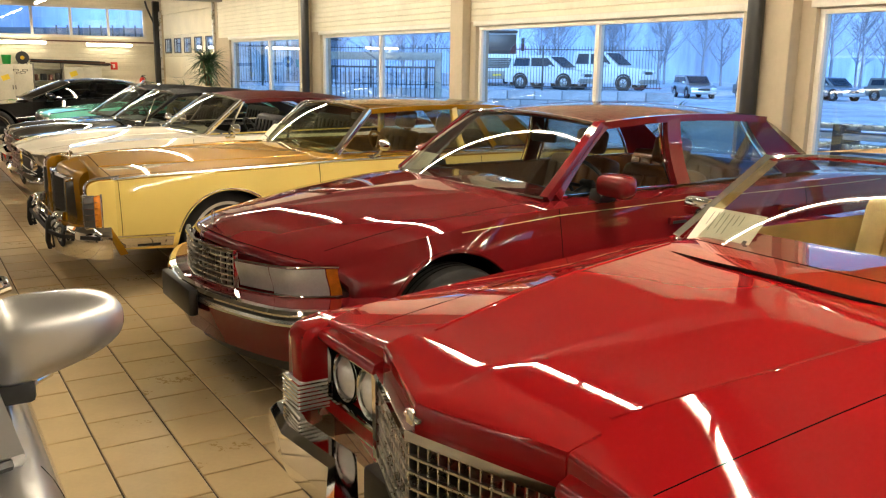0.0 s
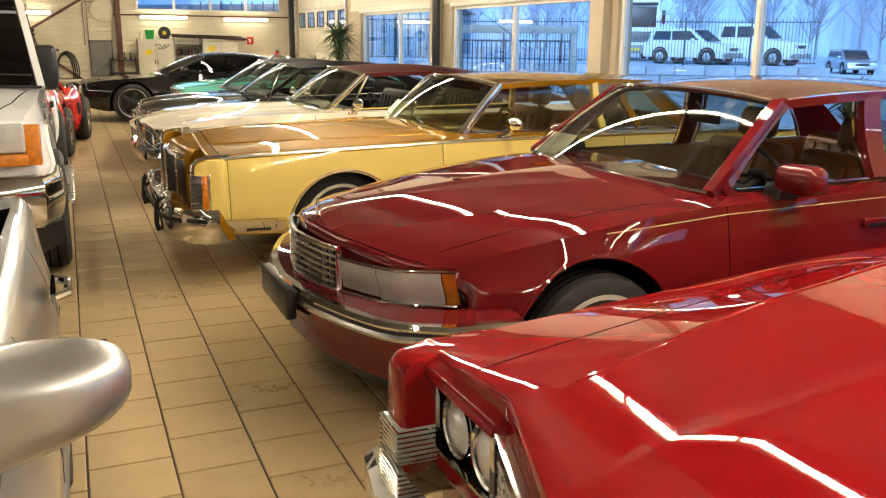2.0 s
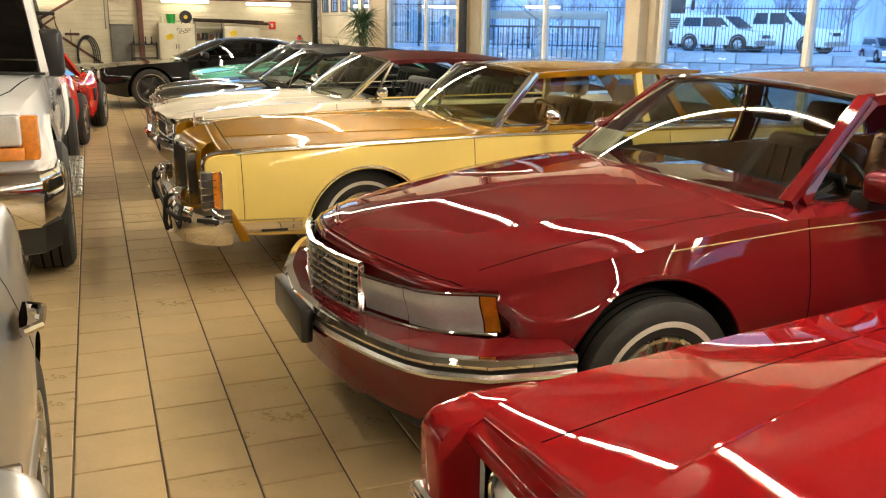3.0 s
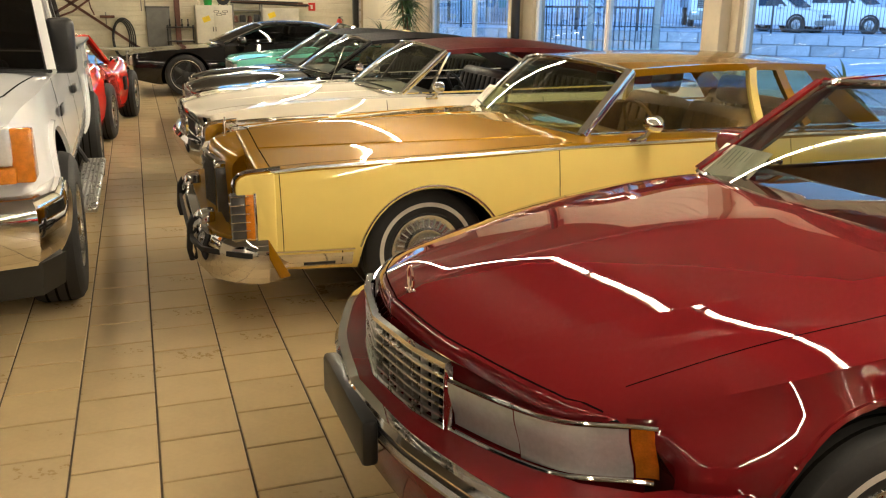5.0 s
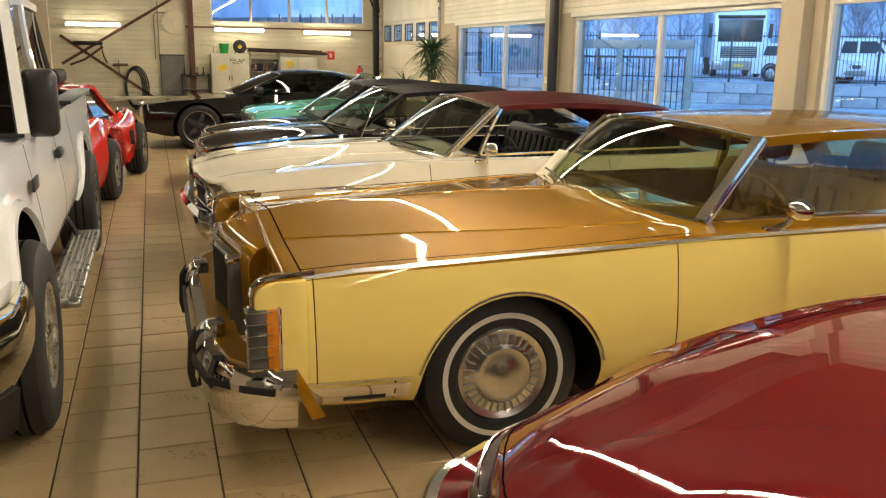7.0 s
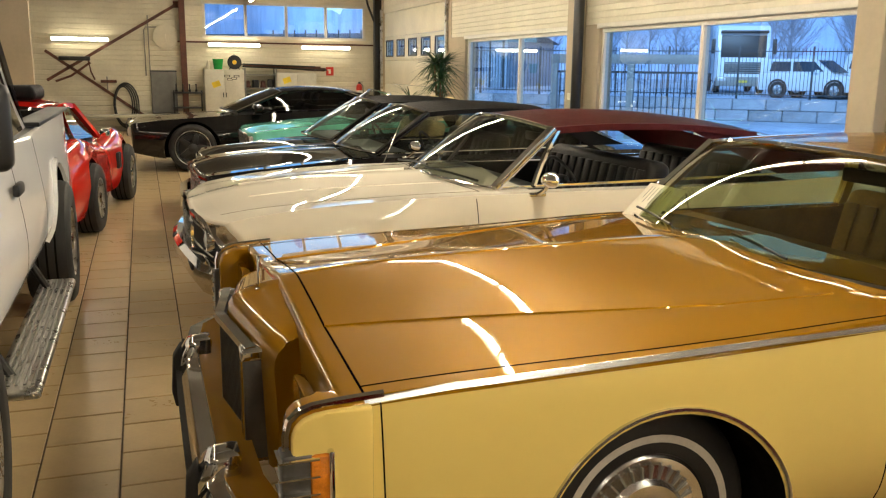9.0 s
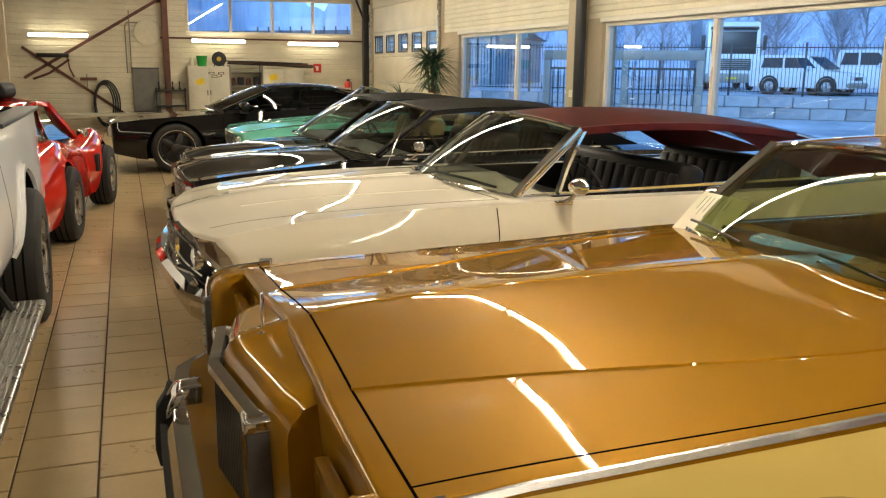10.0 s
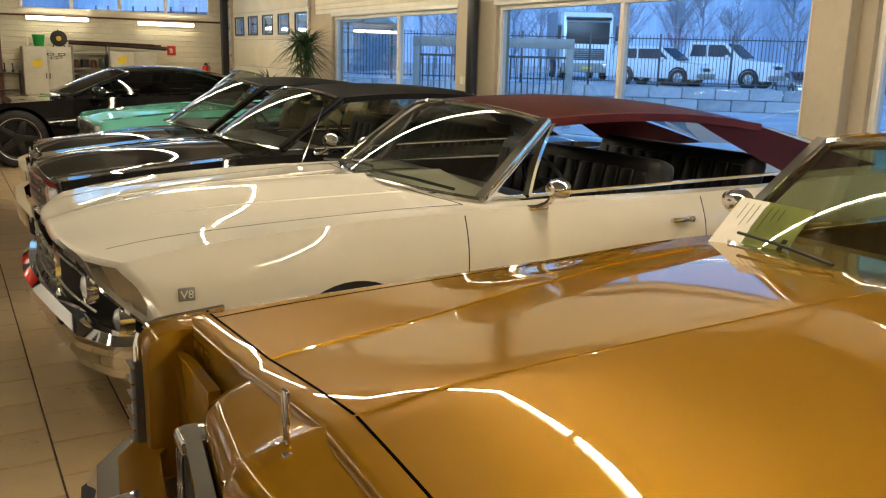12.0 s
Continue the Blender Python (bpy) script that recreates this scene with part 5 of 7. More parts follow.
def red_convertible():
    car = thing("red_convertible", "bright red seventies convertible with cream seats", "car", "cars along the windows", pose(1.09, 1.80, 0))
    s = dict(L=5.45, w=[(0, .985), (1, 1.01), (4, 1.005), (5.45, .95)], zs=[(0, .735), (.35, .765), (1.0, .815), (1.8, .87), (3, .88), (4.2, .90), (5.45, .82)],
             zc=[(0, .795), (.2, .828), (.6, .882), (1.15, .930), (1.65, .950), (3.8, .92), (5.45, .84)], yk=[(0, .36), (.34, .415), (.8, .50), (1.14, .545), (1.65, .62), (5.45, .4)], zk=[(0, .772), (.15, .80), (.4, .842), (.8, .892), (1.14, .922), (1.65, .942), (5.45, .84)],
             ys=[(0, .955), (1, .965), (5.45, .91)], zm=.58, zl=.36, wb=[(0, .93), (5.45, .87)], x0=.10, boxes=[(.0, .19, -.85, -.475, .475, .675), (.0, .19, .475, .85, .475, .675)], zb=[(0, .42), (.5, .32), (.9, .20), (4.5, .20), (5.45, .3)],
             arches=[(1.05, .31, .41), (4.2, .30, .40)], cabin=(2.0, 4.1, .82, .30), cowl=1.66, deck=4.35, hood_front=.0, doors=[(1.80, 3.35, .30)], nose_r=.02, crease=(0, 1, 2),
             mats=[RED], paint=lambda c, n: 0, lining=CREAM)
    tree, _ = car_body(car, s)
    for k in "lr":
        yy = -1 if k == "l" else 1
        for x in (1.80, 3.35):
            ribbon(tree, [(x, 0, .84), (x, 0, .30)], k, .006, SEAM, car)
        ribbon(tree, [(.9, 0, .36), (2.4, 0, .36), (4.8, 0, .36)], k, .02, CHROME, car, "side_moulding", .008)
        # pointed fender tip with its corner lamp
        tip = prism([(-.005, .43), (.30, .43), (.30, .762), (.12, .752), (.06, .745), (.03, .736), (.008, .718), (-.003, .695)], "y", min(.855 * yy, .983 * yy), max(.855 * yy, .983 * yy), .016)
        tip = part("fender_tip", tip, RED, car)
        ln = part("corner_lamp", cuboid(-.016, .12, min(.85 * yy, .99 * yy), max(.85 * yy, .99 * yy), .435, .545, .008), LENS, car, "clear ribbed corner lamp")
        for i in range(7):
            part("lamp_rib", cuboid(-.022, .11, .92 * yy - .074, .92 * yy + .074, .445 + i * .015, .450 + i * .015), CHROME, ln)
        part("crest", cuboid(.02, .05, .985 * yy - .008, .985 * yy + .008, .60, .70, .004), CHROME, car)
        # headlamps sunk between tip and grille
        hs = part("headlamp_housing", cuboid(.165, .185, min(.478 * yy, .847 * yy), max(.478 * yy, .847 * yy), .478, .672, .004), ALU, car)
        for yc in (.570, .755):
            lm = round_lamp(car, .115, yc * yy, .575, .078)
            part("reflector", moved(lathe([(.084, .0), (.092, -.01), (.094, .03)], 24, "x"), Matrix.Translation((.13, yc * yy, .575))), CHROME, lm)
        part("headlamp_frame", sweep([(.098, .478 * yy, .672), (.098, .847 * yy, .672), (.098, .847 * yy, .478), (.098, .478 * yy, .478), (.098, .478 * yy, .672)], [(-.006, -.006), (.006, -.006), (.006, .006), (-.006, .006)], up=(1, 0, 0)), CHROME, hs)
        part("headlamp_brow", prism([(.055, .695), (.065, .725), (.11, .745), (.24, .76), (.24, .69), (.10, .68)], "y", min(.44 * yy, .86 * yy), max(.44 * yy, .86 * yy), .010), RED, car)
        door_handle(car, 3.15, 1.0 * yy, .72)
        mr = part("wing_mirror", cuboid(2.10, 2.16, 1.02 * yy - .08, 1.02 * yy + .08, .94, 1.03, .02), CHROME, car, "chrome wing mirror")
        part("mirror_foot", tube([(2.13, .93 * yy, .87), (2.13, 1.0 * yy, .95)], .012), CHROME, mr)
    # hood nose: a red prow standing over the raked grille
    def nose(u, v):
        a, drop = min(1, abs(u)), max(0, abs(u) - 1) / .6
        prof = [(.03, .42), (.012, .66), (.002, .70), (.0, .768), (.006, .780), (.018, .787), (.07, .800), (.24, .834)]
        i = min(6, int(v * 7 + 1e-6))
        px, pz = lerp((*prof[i], 0), (*prof[i + 1], 0), v * 7 - i)[:2]
        front = -.045 + .14 * a
        x = front + px * (.20 - front) / .24
        z = pz - .022 * a * max(0, px - .02) / .22 * (pz > .77)
        return Vector((x, (.435 * a + .015 * drop) * (1 if u > 0 else -1), z - drop * (z - .42)))
    part("hood_nose", patch(lambda u, v: nose(3.2 * u - 1.6, v), 32, 7), RED, car, smooth=28)
    vee = lambda y: .32 * abs(y)
    grille_bars(car, -.062, -.42, .42, .42, .685, 26, 6, ALU, .0035, vee, .03)
    part("grille_surround", sweep([(-.060 + vee(y), y, .700) for y in (-.445, -.2, 0, .2, .445)], [(-.015, -.014), (.015, -.014), (.015, .014), (-.015, .014)]), CHROME, car)
    part("grille_surround", sweep([(-.052 + vee(y), y, .41) for y in (-.445, -.2, 0, .2, .445)], [(-.015, -.012), (.015, -.012), (.015, .012), (-.015, .012)]), CHROME, car)
    for yy in (-1, 1):
        part("grille_surround", sweep([(.088, .452 * yy, .41), (.085, .452 * yy, .56), (.082, .452 * yy, .71)], [(-.014, -.012), (.014, -.012), (.014, .012), (-.014, .012)], up=(0, 1, 0)), CHROME, car)
    part("front_valance", cuboid(.14, .20, -.92, .92, .26, .49, .02), RED, car)
    part("lower_grille", cuboid(.02, .15, -.44, .44, .26, .41, .02), GRILLE, car)
    bdg = part("hood_badge", cuboid(-.062, -.044, -.018, .018, .725, .765, .004), CHROME, car)
    part("badge_wing", cuboid(-.058, -.036, -.036, .036, .736, .750, .004), CHROME, bdg)
    path = [(.45, -1.03, .36), (.1, -1.03, .36), (-.03, -.98, .36), (-.06, -.80, .35), (-.02, -.50, .34), (-.14, -.25, .34), (-.19, 0, .34), (-.14, .25, .34), (-.02, .50, .34), (-.06, .80, .35), (-.03, .98, .36), (.1, 1.03, .36), (.45, 1.03, .36)]
    part("front_bumper", sweep(path, [(.04, -.11), (-.02, -.12), (-.045, -.05), (-.045, .05), (-.02, .075), (.05, .075)]), CHROME, car, "chrome front bumper")
    part("rear_bumper", sweep([(4.9, -1.0, .46), (5.45, -.98, .46), (5.56, -.8, .46), (5.58, 0, .46), (5.56, .8, .46), (5.45, .98, .46), (4.9, 1.0, .46)], [(-.05, -.11), (.05, -.11), (.05, .08), (-.05, .08)]), CHROME, car)
    for k in (-1, 1):
        ribbon(tree, [(.14, .66 * k, 0), (.9, .70 * k, 0), (1.66, .76 * k, 0)], "t", .004, SEAM, car)
        ribbon(tree, [(x, (keyed(s["yk"], x) - .003) * k, 0) for x in np.linspace(.26, 1.5, 9)], "t", .010, RED, car, "hood_crease", .004)
    ribbon(tree, [(1.66, -.74, 0), (1.60, 0, 0), (1.66, .74, 0)], "t", .01, SEAM, car)
    part("hood_vent", sweep([(1.42, -.6, .925), (1.36, -.3, .94), (1.35, 0, .948), (1.36, .3, .94), (1.42, .6, .925)], ring_profile(.008, 6)), DARK, car)
    greenhouse(car, dict(A0=(1.76, .80, .90), A1=(2.16, .66, 1.25), C1=(3.2, .6, 1.28), C0=(3.9, .7, .92), wb=.22, wt=.12, open=True, glass=CLEARGLASS))
    part("folded_top", patch(lambda u, v: Vector((2.16 + 1.95 * v, (-.66 + 1.32 * u), 1.27 + .05 * (1 - (2 * u - 1) ** 2) - .02 * v)), 14, 14, .02), TANTOP, car, "tan striped folding roof")
    for k in (-1, 1):
        part("top_side", patch(lambda u, v: lerp((3.45 + .66 * u, .70 * k, .90), (3.35 + .76 * u, .66 * k, 1.26), v), 6, 5, .015), TANTOP, car)
    part("rear_curtain", patch(lambda u, v: lerp((4.14, -.68 + 1.36 * u, .90), (4.10, -.66 + 1.32 * u, 1.25), v), 8, 5, .012), TANTOP, car)
    cabin(car, 1.82, .80, .90, CREAM, CREAM, 2.95, 3.75, True, CREAM)
    for x in (1.05, 4.2):
        for k in (-1, 1):
            wheel(car, x, .87 * k, .35, .21, "cap", True)
    return car


def white_coupe():
    car = thing("white_coupe", "ivory sixties coupe with oxblood vinyl roof", "car", "cars along the windows", pose(1.02, 10.03, 0))
    face = lambda y, z: -.05 + .20 * min(1.05, abs(y) / .95) ** 3 + .45 * max(0, .75 - max(z, .45)) * min(1, abs(y) / .95) ** 4
    wp = lambda x, y, z: face(y, z) * math.exp(-x / .45)
    s = dict(L=5.35, w=[(0, .95), (1, .985), (4, .985), (5.35, .93)], zs=[(0, .755), (.25, .79), (.6, .825), (1.3, .855), (2.0, .86), (3.4, .86), (4.3, .89), (5.35, .82)],
             zc=[(0, .765), (.15, .81), (.3, .84), (.9, .90), (1.7, .915), (3.9, .92), (5.35, .84)], yk=[(0, .60), (1, .66), (1.7, .72), (5.35, .66)], zk=[(0, .748), (.3, .795), (.9, .835), (1.7, .868), (5.35, .84)], slopes={0: (.16, -.16), 1: (-.02, -.02), 2: (.05, -2.5)},
             ys=[(0, .89), (1, .93), (5.35, .88)], zm=.66, zl=.36, wb=[(0, .9), (5.35, .85)], zb=[(0, .38), (.5, .28), (.9, .22), (4.4, .22), (5.35, .33)],
             arches=[(1.0, .27, .345), (4.0, .27, .345)], cabin=(1.95, 4.0, .80, .30), cowl=1.62, deck=4.3, hood_front=.06, doors=[(1.55, 3.0, .30)], nose_r=.03, crease=(1, 2), warp=wp,
             mats=[IVORY], paint=lambda c, n: 0, lining=BLACKSEAT)
    tree, _ = car_body(car, s)
    for k in "lr":
        yy = -1 if k == "l" else 1
        for x in (1.55, 3.0):
            ribbon(tree, [(x, 0, .84), (x, 0, .30)], k, .007, SEAM, car)
        ribbon(tree, [(.3, 0, .30), (5.0, 0, .30)], k, .05, CHROME, car, "sill_moulding", .008)
        side_mirror(car, 1.98, .93 * yy, .85, CHROME)
        door_handle(car, 2.82, .97 * yy, .74)
        # lamp pod: a dark swept-back recess with a chrome rim
        top = lambda u: .752 - .05 * u - .19 * max(0, (u - .42) / .58) ** 1.3
        low = lambda u: .565 - .12 * u
        spot = lambda u, v, o=0.0: Vector((face(.40 + .52 * u, low(u) + (top(u) - low(u)) * v) + o, (.40 + .52 * u) * yy, low(u) + (top(u) - low(u)) * v))
        hs = part("headlamp_housing", patch(lambda u, v: spot(u, v, -.006), 12, 6), BLACK, car, "black lamp recess")
        rim = [spot(k / 8, 1, -.012) for k in range(9)] + [spot(1, 1 - k / 4, -.012) for k in range(1, 5)] + [spot(1 - k / 8, 0, -.012) for k in range(1, 9)] + [spot(0, k / 4, -.012) for k in range(1, 5)]
        part("housing_frame", sweep(rim, [(-.010, -.012), (.010, -.012), (.010, .012), (-.010, .012)], up=(1, 0, 0)), CHROME, hs)
        part("recess_rib", sweep([spot(.03 + .05 * k, .5 + .30 * (1 if k < 11 else .4), -.014) for k in range(12)], ring_profile(.005, 5), up=(1, 0, 0)), ALU, hs)
        part("recess_rib", sweep([spot(.03 + .05 * k, .18, -.014) for k in range(12)], ring_profile(.005, 5), up=(1, 0, 0)), ALU, hs)
        round_lamp(car, face(.66, .62) - .012, .66 * yy, .622, .062)
        round_lamp(car, face(.80, .52) - .012, .80 * yy, .515, .060)
        bd = part("fender_badge", cuboid(.30, .36, min(.935 * yy, .95 * yy) + (-.02 if yy < 0 else .02), max(.935 * yy, .95 * yy) + (-.02 if yy < 0 else .02), .607, .657, .003), BEAM, car, "small engine badge reading V8")
        if yy < 0:
            cu = bpy.data.curves.new("badge_text", "FONT")
            cu.body, cu.size, cu.extrude, cu.align_x, cu.align_y = "V8", .045, .001, "CENTER", "CENTER"
            tx = new("badge_text", cu)
            tx.data.materials.append(PAPER)
            tx.parent, tx.matrix_basis = bd, pose(.33, -.974, .632, 90, 0, 0)
    grille_bars(car, -.068, -.37, .37, .545, .70, 16, 4, ALU, .003, lambda y: .20 * (abs(y) / .95) ** 3, .012)
    path = [(.45, -.99, .42), (.22, -.985, .43), (.08, -.96, .44), (.0, -.86, .46), (-.05, -.60, .485), (-.085, -.3, .49), (-.10, 0, .49), (-.085, .3, .49), (-.05, .60, .485), (.0, .86, .46), (.08, .96, .44), (.22, .985, .43), (.45, .99, .42)]
    part("front_bumper", sweep(path, [(.04, -.08), (-.02, -.09), (-.05, -.03), (-.05, .04), (-.02, .07), (.04, .06)]), CHROME, car, "chrome front bumper")
    part("rear_bumper", sweep([(4.9, -.98, .45), (5.35, -.96, .45), (5.46, -.8, .45), (5.48, 0, .45), (5.46, .8, .45), (5.35, .96, .45), (4.9, .98, .45)], [(-.05, -.09), (.05, -.09), (.05, .07), (-.05, .07)]), CHROME, car)
    for k in (-1, 1):
        ribbon(tree, [(.10, .66 * k, 0), (.9, .72 * k, 0), (1.62, .80 * k, 0)], "t", .003, SEAM, car)
        ribbon(tree, [(.30, .30 * k, 0), (.8, .34 * k, 0), (1.5, .42 * k, 0)], "t", .018, IVORY, car, "hood_crease", .005)
    ribbon(tree, [(1.62, -.80, 0), (1.50, 0, 0), (1.62, .80, 0)], "t", .008, SEAM, car)
    greenhouse(car, dict(A0=(1.72, .80, .875), A1=(2.16, .68, 1.225), C1=(3.75, .62, 1.17), C0=(4.75, .74, .915), wb=.22, wt=.12, rb=.12, rt=.06, crown=.055, arch=.065, roof=VINYL, pillar=CHROME, roof_label="oxblood vinyl roof",
                         cb=3.86, ct=3.15, glass=CARGLASS, window_down=True, lining=BLACKSEAT, posts=[(1.98, 2.20, .018, CHROME)]))
    cabin(car, 1.78, .78, .86, BLACKSEAT, BLACK, 2.75, 3.55, True, BLACK, False)
    part("wiper", sweep([(1.52, -.05, .935), (1.60, -.35, .925), (1.68, -.62, .905)], ring_profile(.008, 5)), BLACK, car)
    part("wiper", sweep([(1.50, .55, .925), (1.53, .25, .945), (1.55, .02, .945)], ring_profile(.008, 5)), BLACK, car)
    part("radio_aerial", tube([(1.45, .80, .87), (1.60, .82, 1.20)], .003, 5), CHROME, car)
    for x in (1.0, 4.0):
        for k in (-1, 1):
            wheel(car, x, .86 * k, .33, .2, "cap", True)
    return car


def simple_coupe(name, label, m, col, L, hw, zf, zc, roof, cowl, A0, A1, C1, C0, cb, ct, top, seats, glass_mat=CARGLASS, style="five", wb=(.95, 3.75), trim=CHROME, face="bar", window_down=False, r=.33, zs_rear=None, down=0.0):
    """A plainer coupe of the row, whose face is hidden or far off."""
    car = thing(name, label, "car", "cars along the windows", m)
    s = dict(L=L, w=[(0, hw * .93), (1, hw), (L - 1, hw), (L, hw * .93)], zs=[(0, zf - .05), (.5, zf), (cowl, zf + .07), (L - 1, (zs_rear or zf + .10)), (L, (zs_rear or zf + .05) - .04)], zc=[(0, zc - .10), (.3, zc - .03), (cowl, zc + .03), (L - 1, zc + .05), (L, zc - .02)],
             yk=[(0, .52), (cowl, .64), (L, .6)], zk=[(0, zf - .06), (.4, zf - .005), (cowl, zf + .06), (L, zf + .02)], ys=[(0, hw * .86), (1, hw * .92), (L, hw * .86)], zm=.58, zl=.36, wb=[(0, hw * .9), (L, hw * .88)], zb=[(0, .30), (.6, .20), (L - .6, .2), (L, .3)],
             arches=[(wb[0], r * .95, r + .06), (wb[1], r * .95, r + .06)], cabin=(cowl + .3, C0[0] - .1, hw * .82, .3), cowl=cowl, deck=C0[0] + .12, hood_front=.08, doors=[(cowl + .08, cowl + 1.35, .28)], nose_r=.05, crease=(2,),
             warp=lambda x, y, z: (.10 * (abs(y) / hw) ** 2 + down * max(0, .62 - z)) * math.exp(-x / .35), mats=[col], paint=lambda c, n: 0)
    tree, _ = car_body(car, s)
    for k in "lr":
        for x in (cowl + .08, cowl + 1.35):
            ribbon(tree, [(x, 0, zf + .03), (x, 0, .28)], k, .006, SEAM, car)
    for k in (-1, 1):
        ribbon(tree, [(.10, .60 * k, 0), (cowl, .70 * k, 0)], "t", .006, SEAM, car)
        part("headlamp", cuboid(.02, .10, k * hw * .68 - .13, k * hw * .68 + .13, zf - .24, zf - .10, .02), LENS, car)
        for x in wb:
            wheel(car, x, (hw - .11) * k, r, .22, style, False, r * (.74 if style == "black" else .60))
    grille_bars(car, -.005, -.42, .42, zf - .26, zf - .08, 12, 4, ALU if trim is CHROME else BLACK, .004, lambda y: .10 * (abs(y) / hw) ** 2, .03)
    if face == "bar":
        part("front_bumper", sweep([(.3, -hw - .01, .44), (.04, -hw * .96, .44), (-.05, -hw * .7, .43), (-.08, 0, .43), (-.05, hw * .7, .43), (.04, hw * .96, .44), (.3, hw + .01, .44)], [(-.03, -.06), (.03, -.06), (.035, .05), (-.03, .05)]), trim, car)
    greenhouse(car, dict(A0=A0, A1=A1, C1=C1, C0=C0, cb=cb, ct=ct, roof=top, pillar=col, glass=glass_mat, trim=trim, wb=.18, wt=.1, crown=.05, arch=.04, window_down=window_down, roof_label=roof, open=top is None))
    cabin(car, cowl + .1, hw * .78, A0[2], seats, BLACK, cowl + 1.15, cowl + 1.9)
    side_mirror(car, cowl + .38, -hw * .93, A0[2] - .02, col, trim is CHROME)
    return car


yellow_coupe()
dark_red_sedan()
red_convertible()
white_coupe()
simple_coupe("black_coupe", "black sixties coupe with bright trim", pose(1.12, 12.42, 0), BLACKP, 5.0, .93, .76, .83, "", 1.42, (1.52, .76, .86), (2.02, .64, 1.20), (3.2, .62, 1.21), (4.0, .7, .9), 3.6, 3.1, BLACKTOP, BLACKSEAT, down=.15)
simple_coupe("black_roadster", "black convertible with its cloth roof raised", pose(1.28, 14.35, 0), BLACKP, 4.6, .90, .68, .76, "black cloth roof", 1.30, (1.38, .72, .82), (1.95, .60, 1.20), (3.0, .58, 1.19), (3.6, .66, .86), 3.2, 2.9, BLACKTOP, CREAM, down=.35, window_down=True)
simple_coupe("turquoise_coupe", "turquoise fifties two-seater with tail fins", pose(2.0, 16.55, 0), TURQ, 4.6, .90, .80, .84, "", 1.5, (1.55, .72, .90), (1.95, .62, 1.24), (2.9, .60, 1.25), (3.4, .66, .94), 3.1, 2.8, None, CREAM, down=.1, r=.34)
simple_coupe("black_muscle_car", "glossy black modern coupe on black wheels", pose(.48, 19.05, 0), BLACKP, 4.85, .95, .78, .83, "", 1.55, (1.65, .78, .90), (2.38, .64, 1.20), (3.4, .62, 1.21), (4.3, .72, .97), 3.85, 3.45, BLACKP, BLACKSEAT, DARKGLASS, "black", (.95, 3.80), BLACK, "none", r=.36, zs_rear=.93)


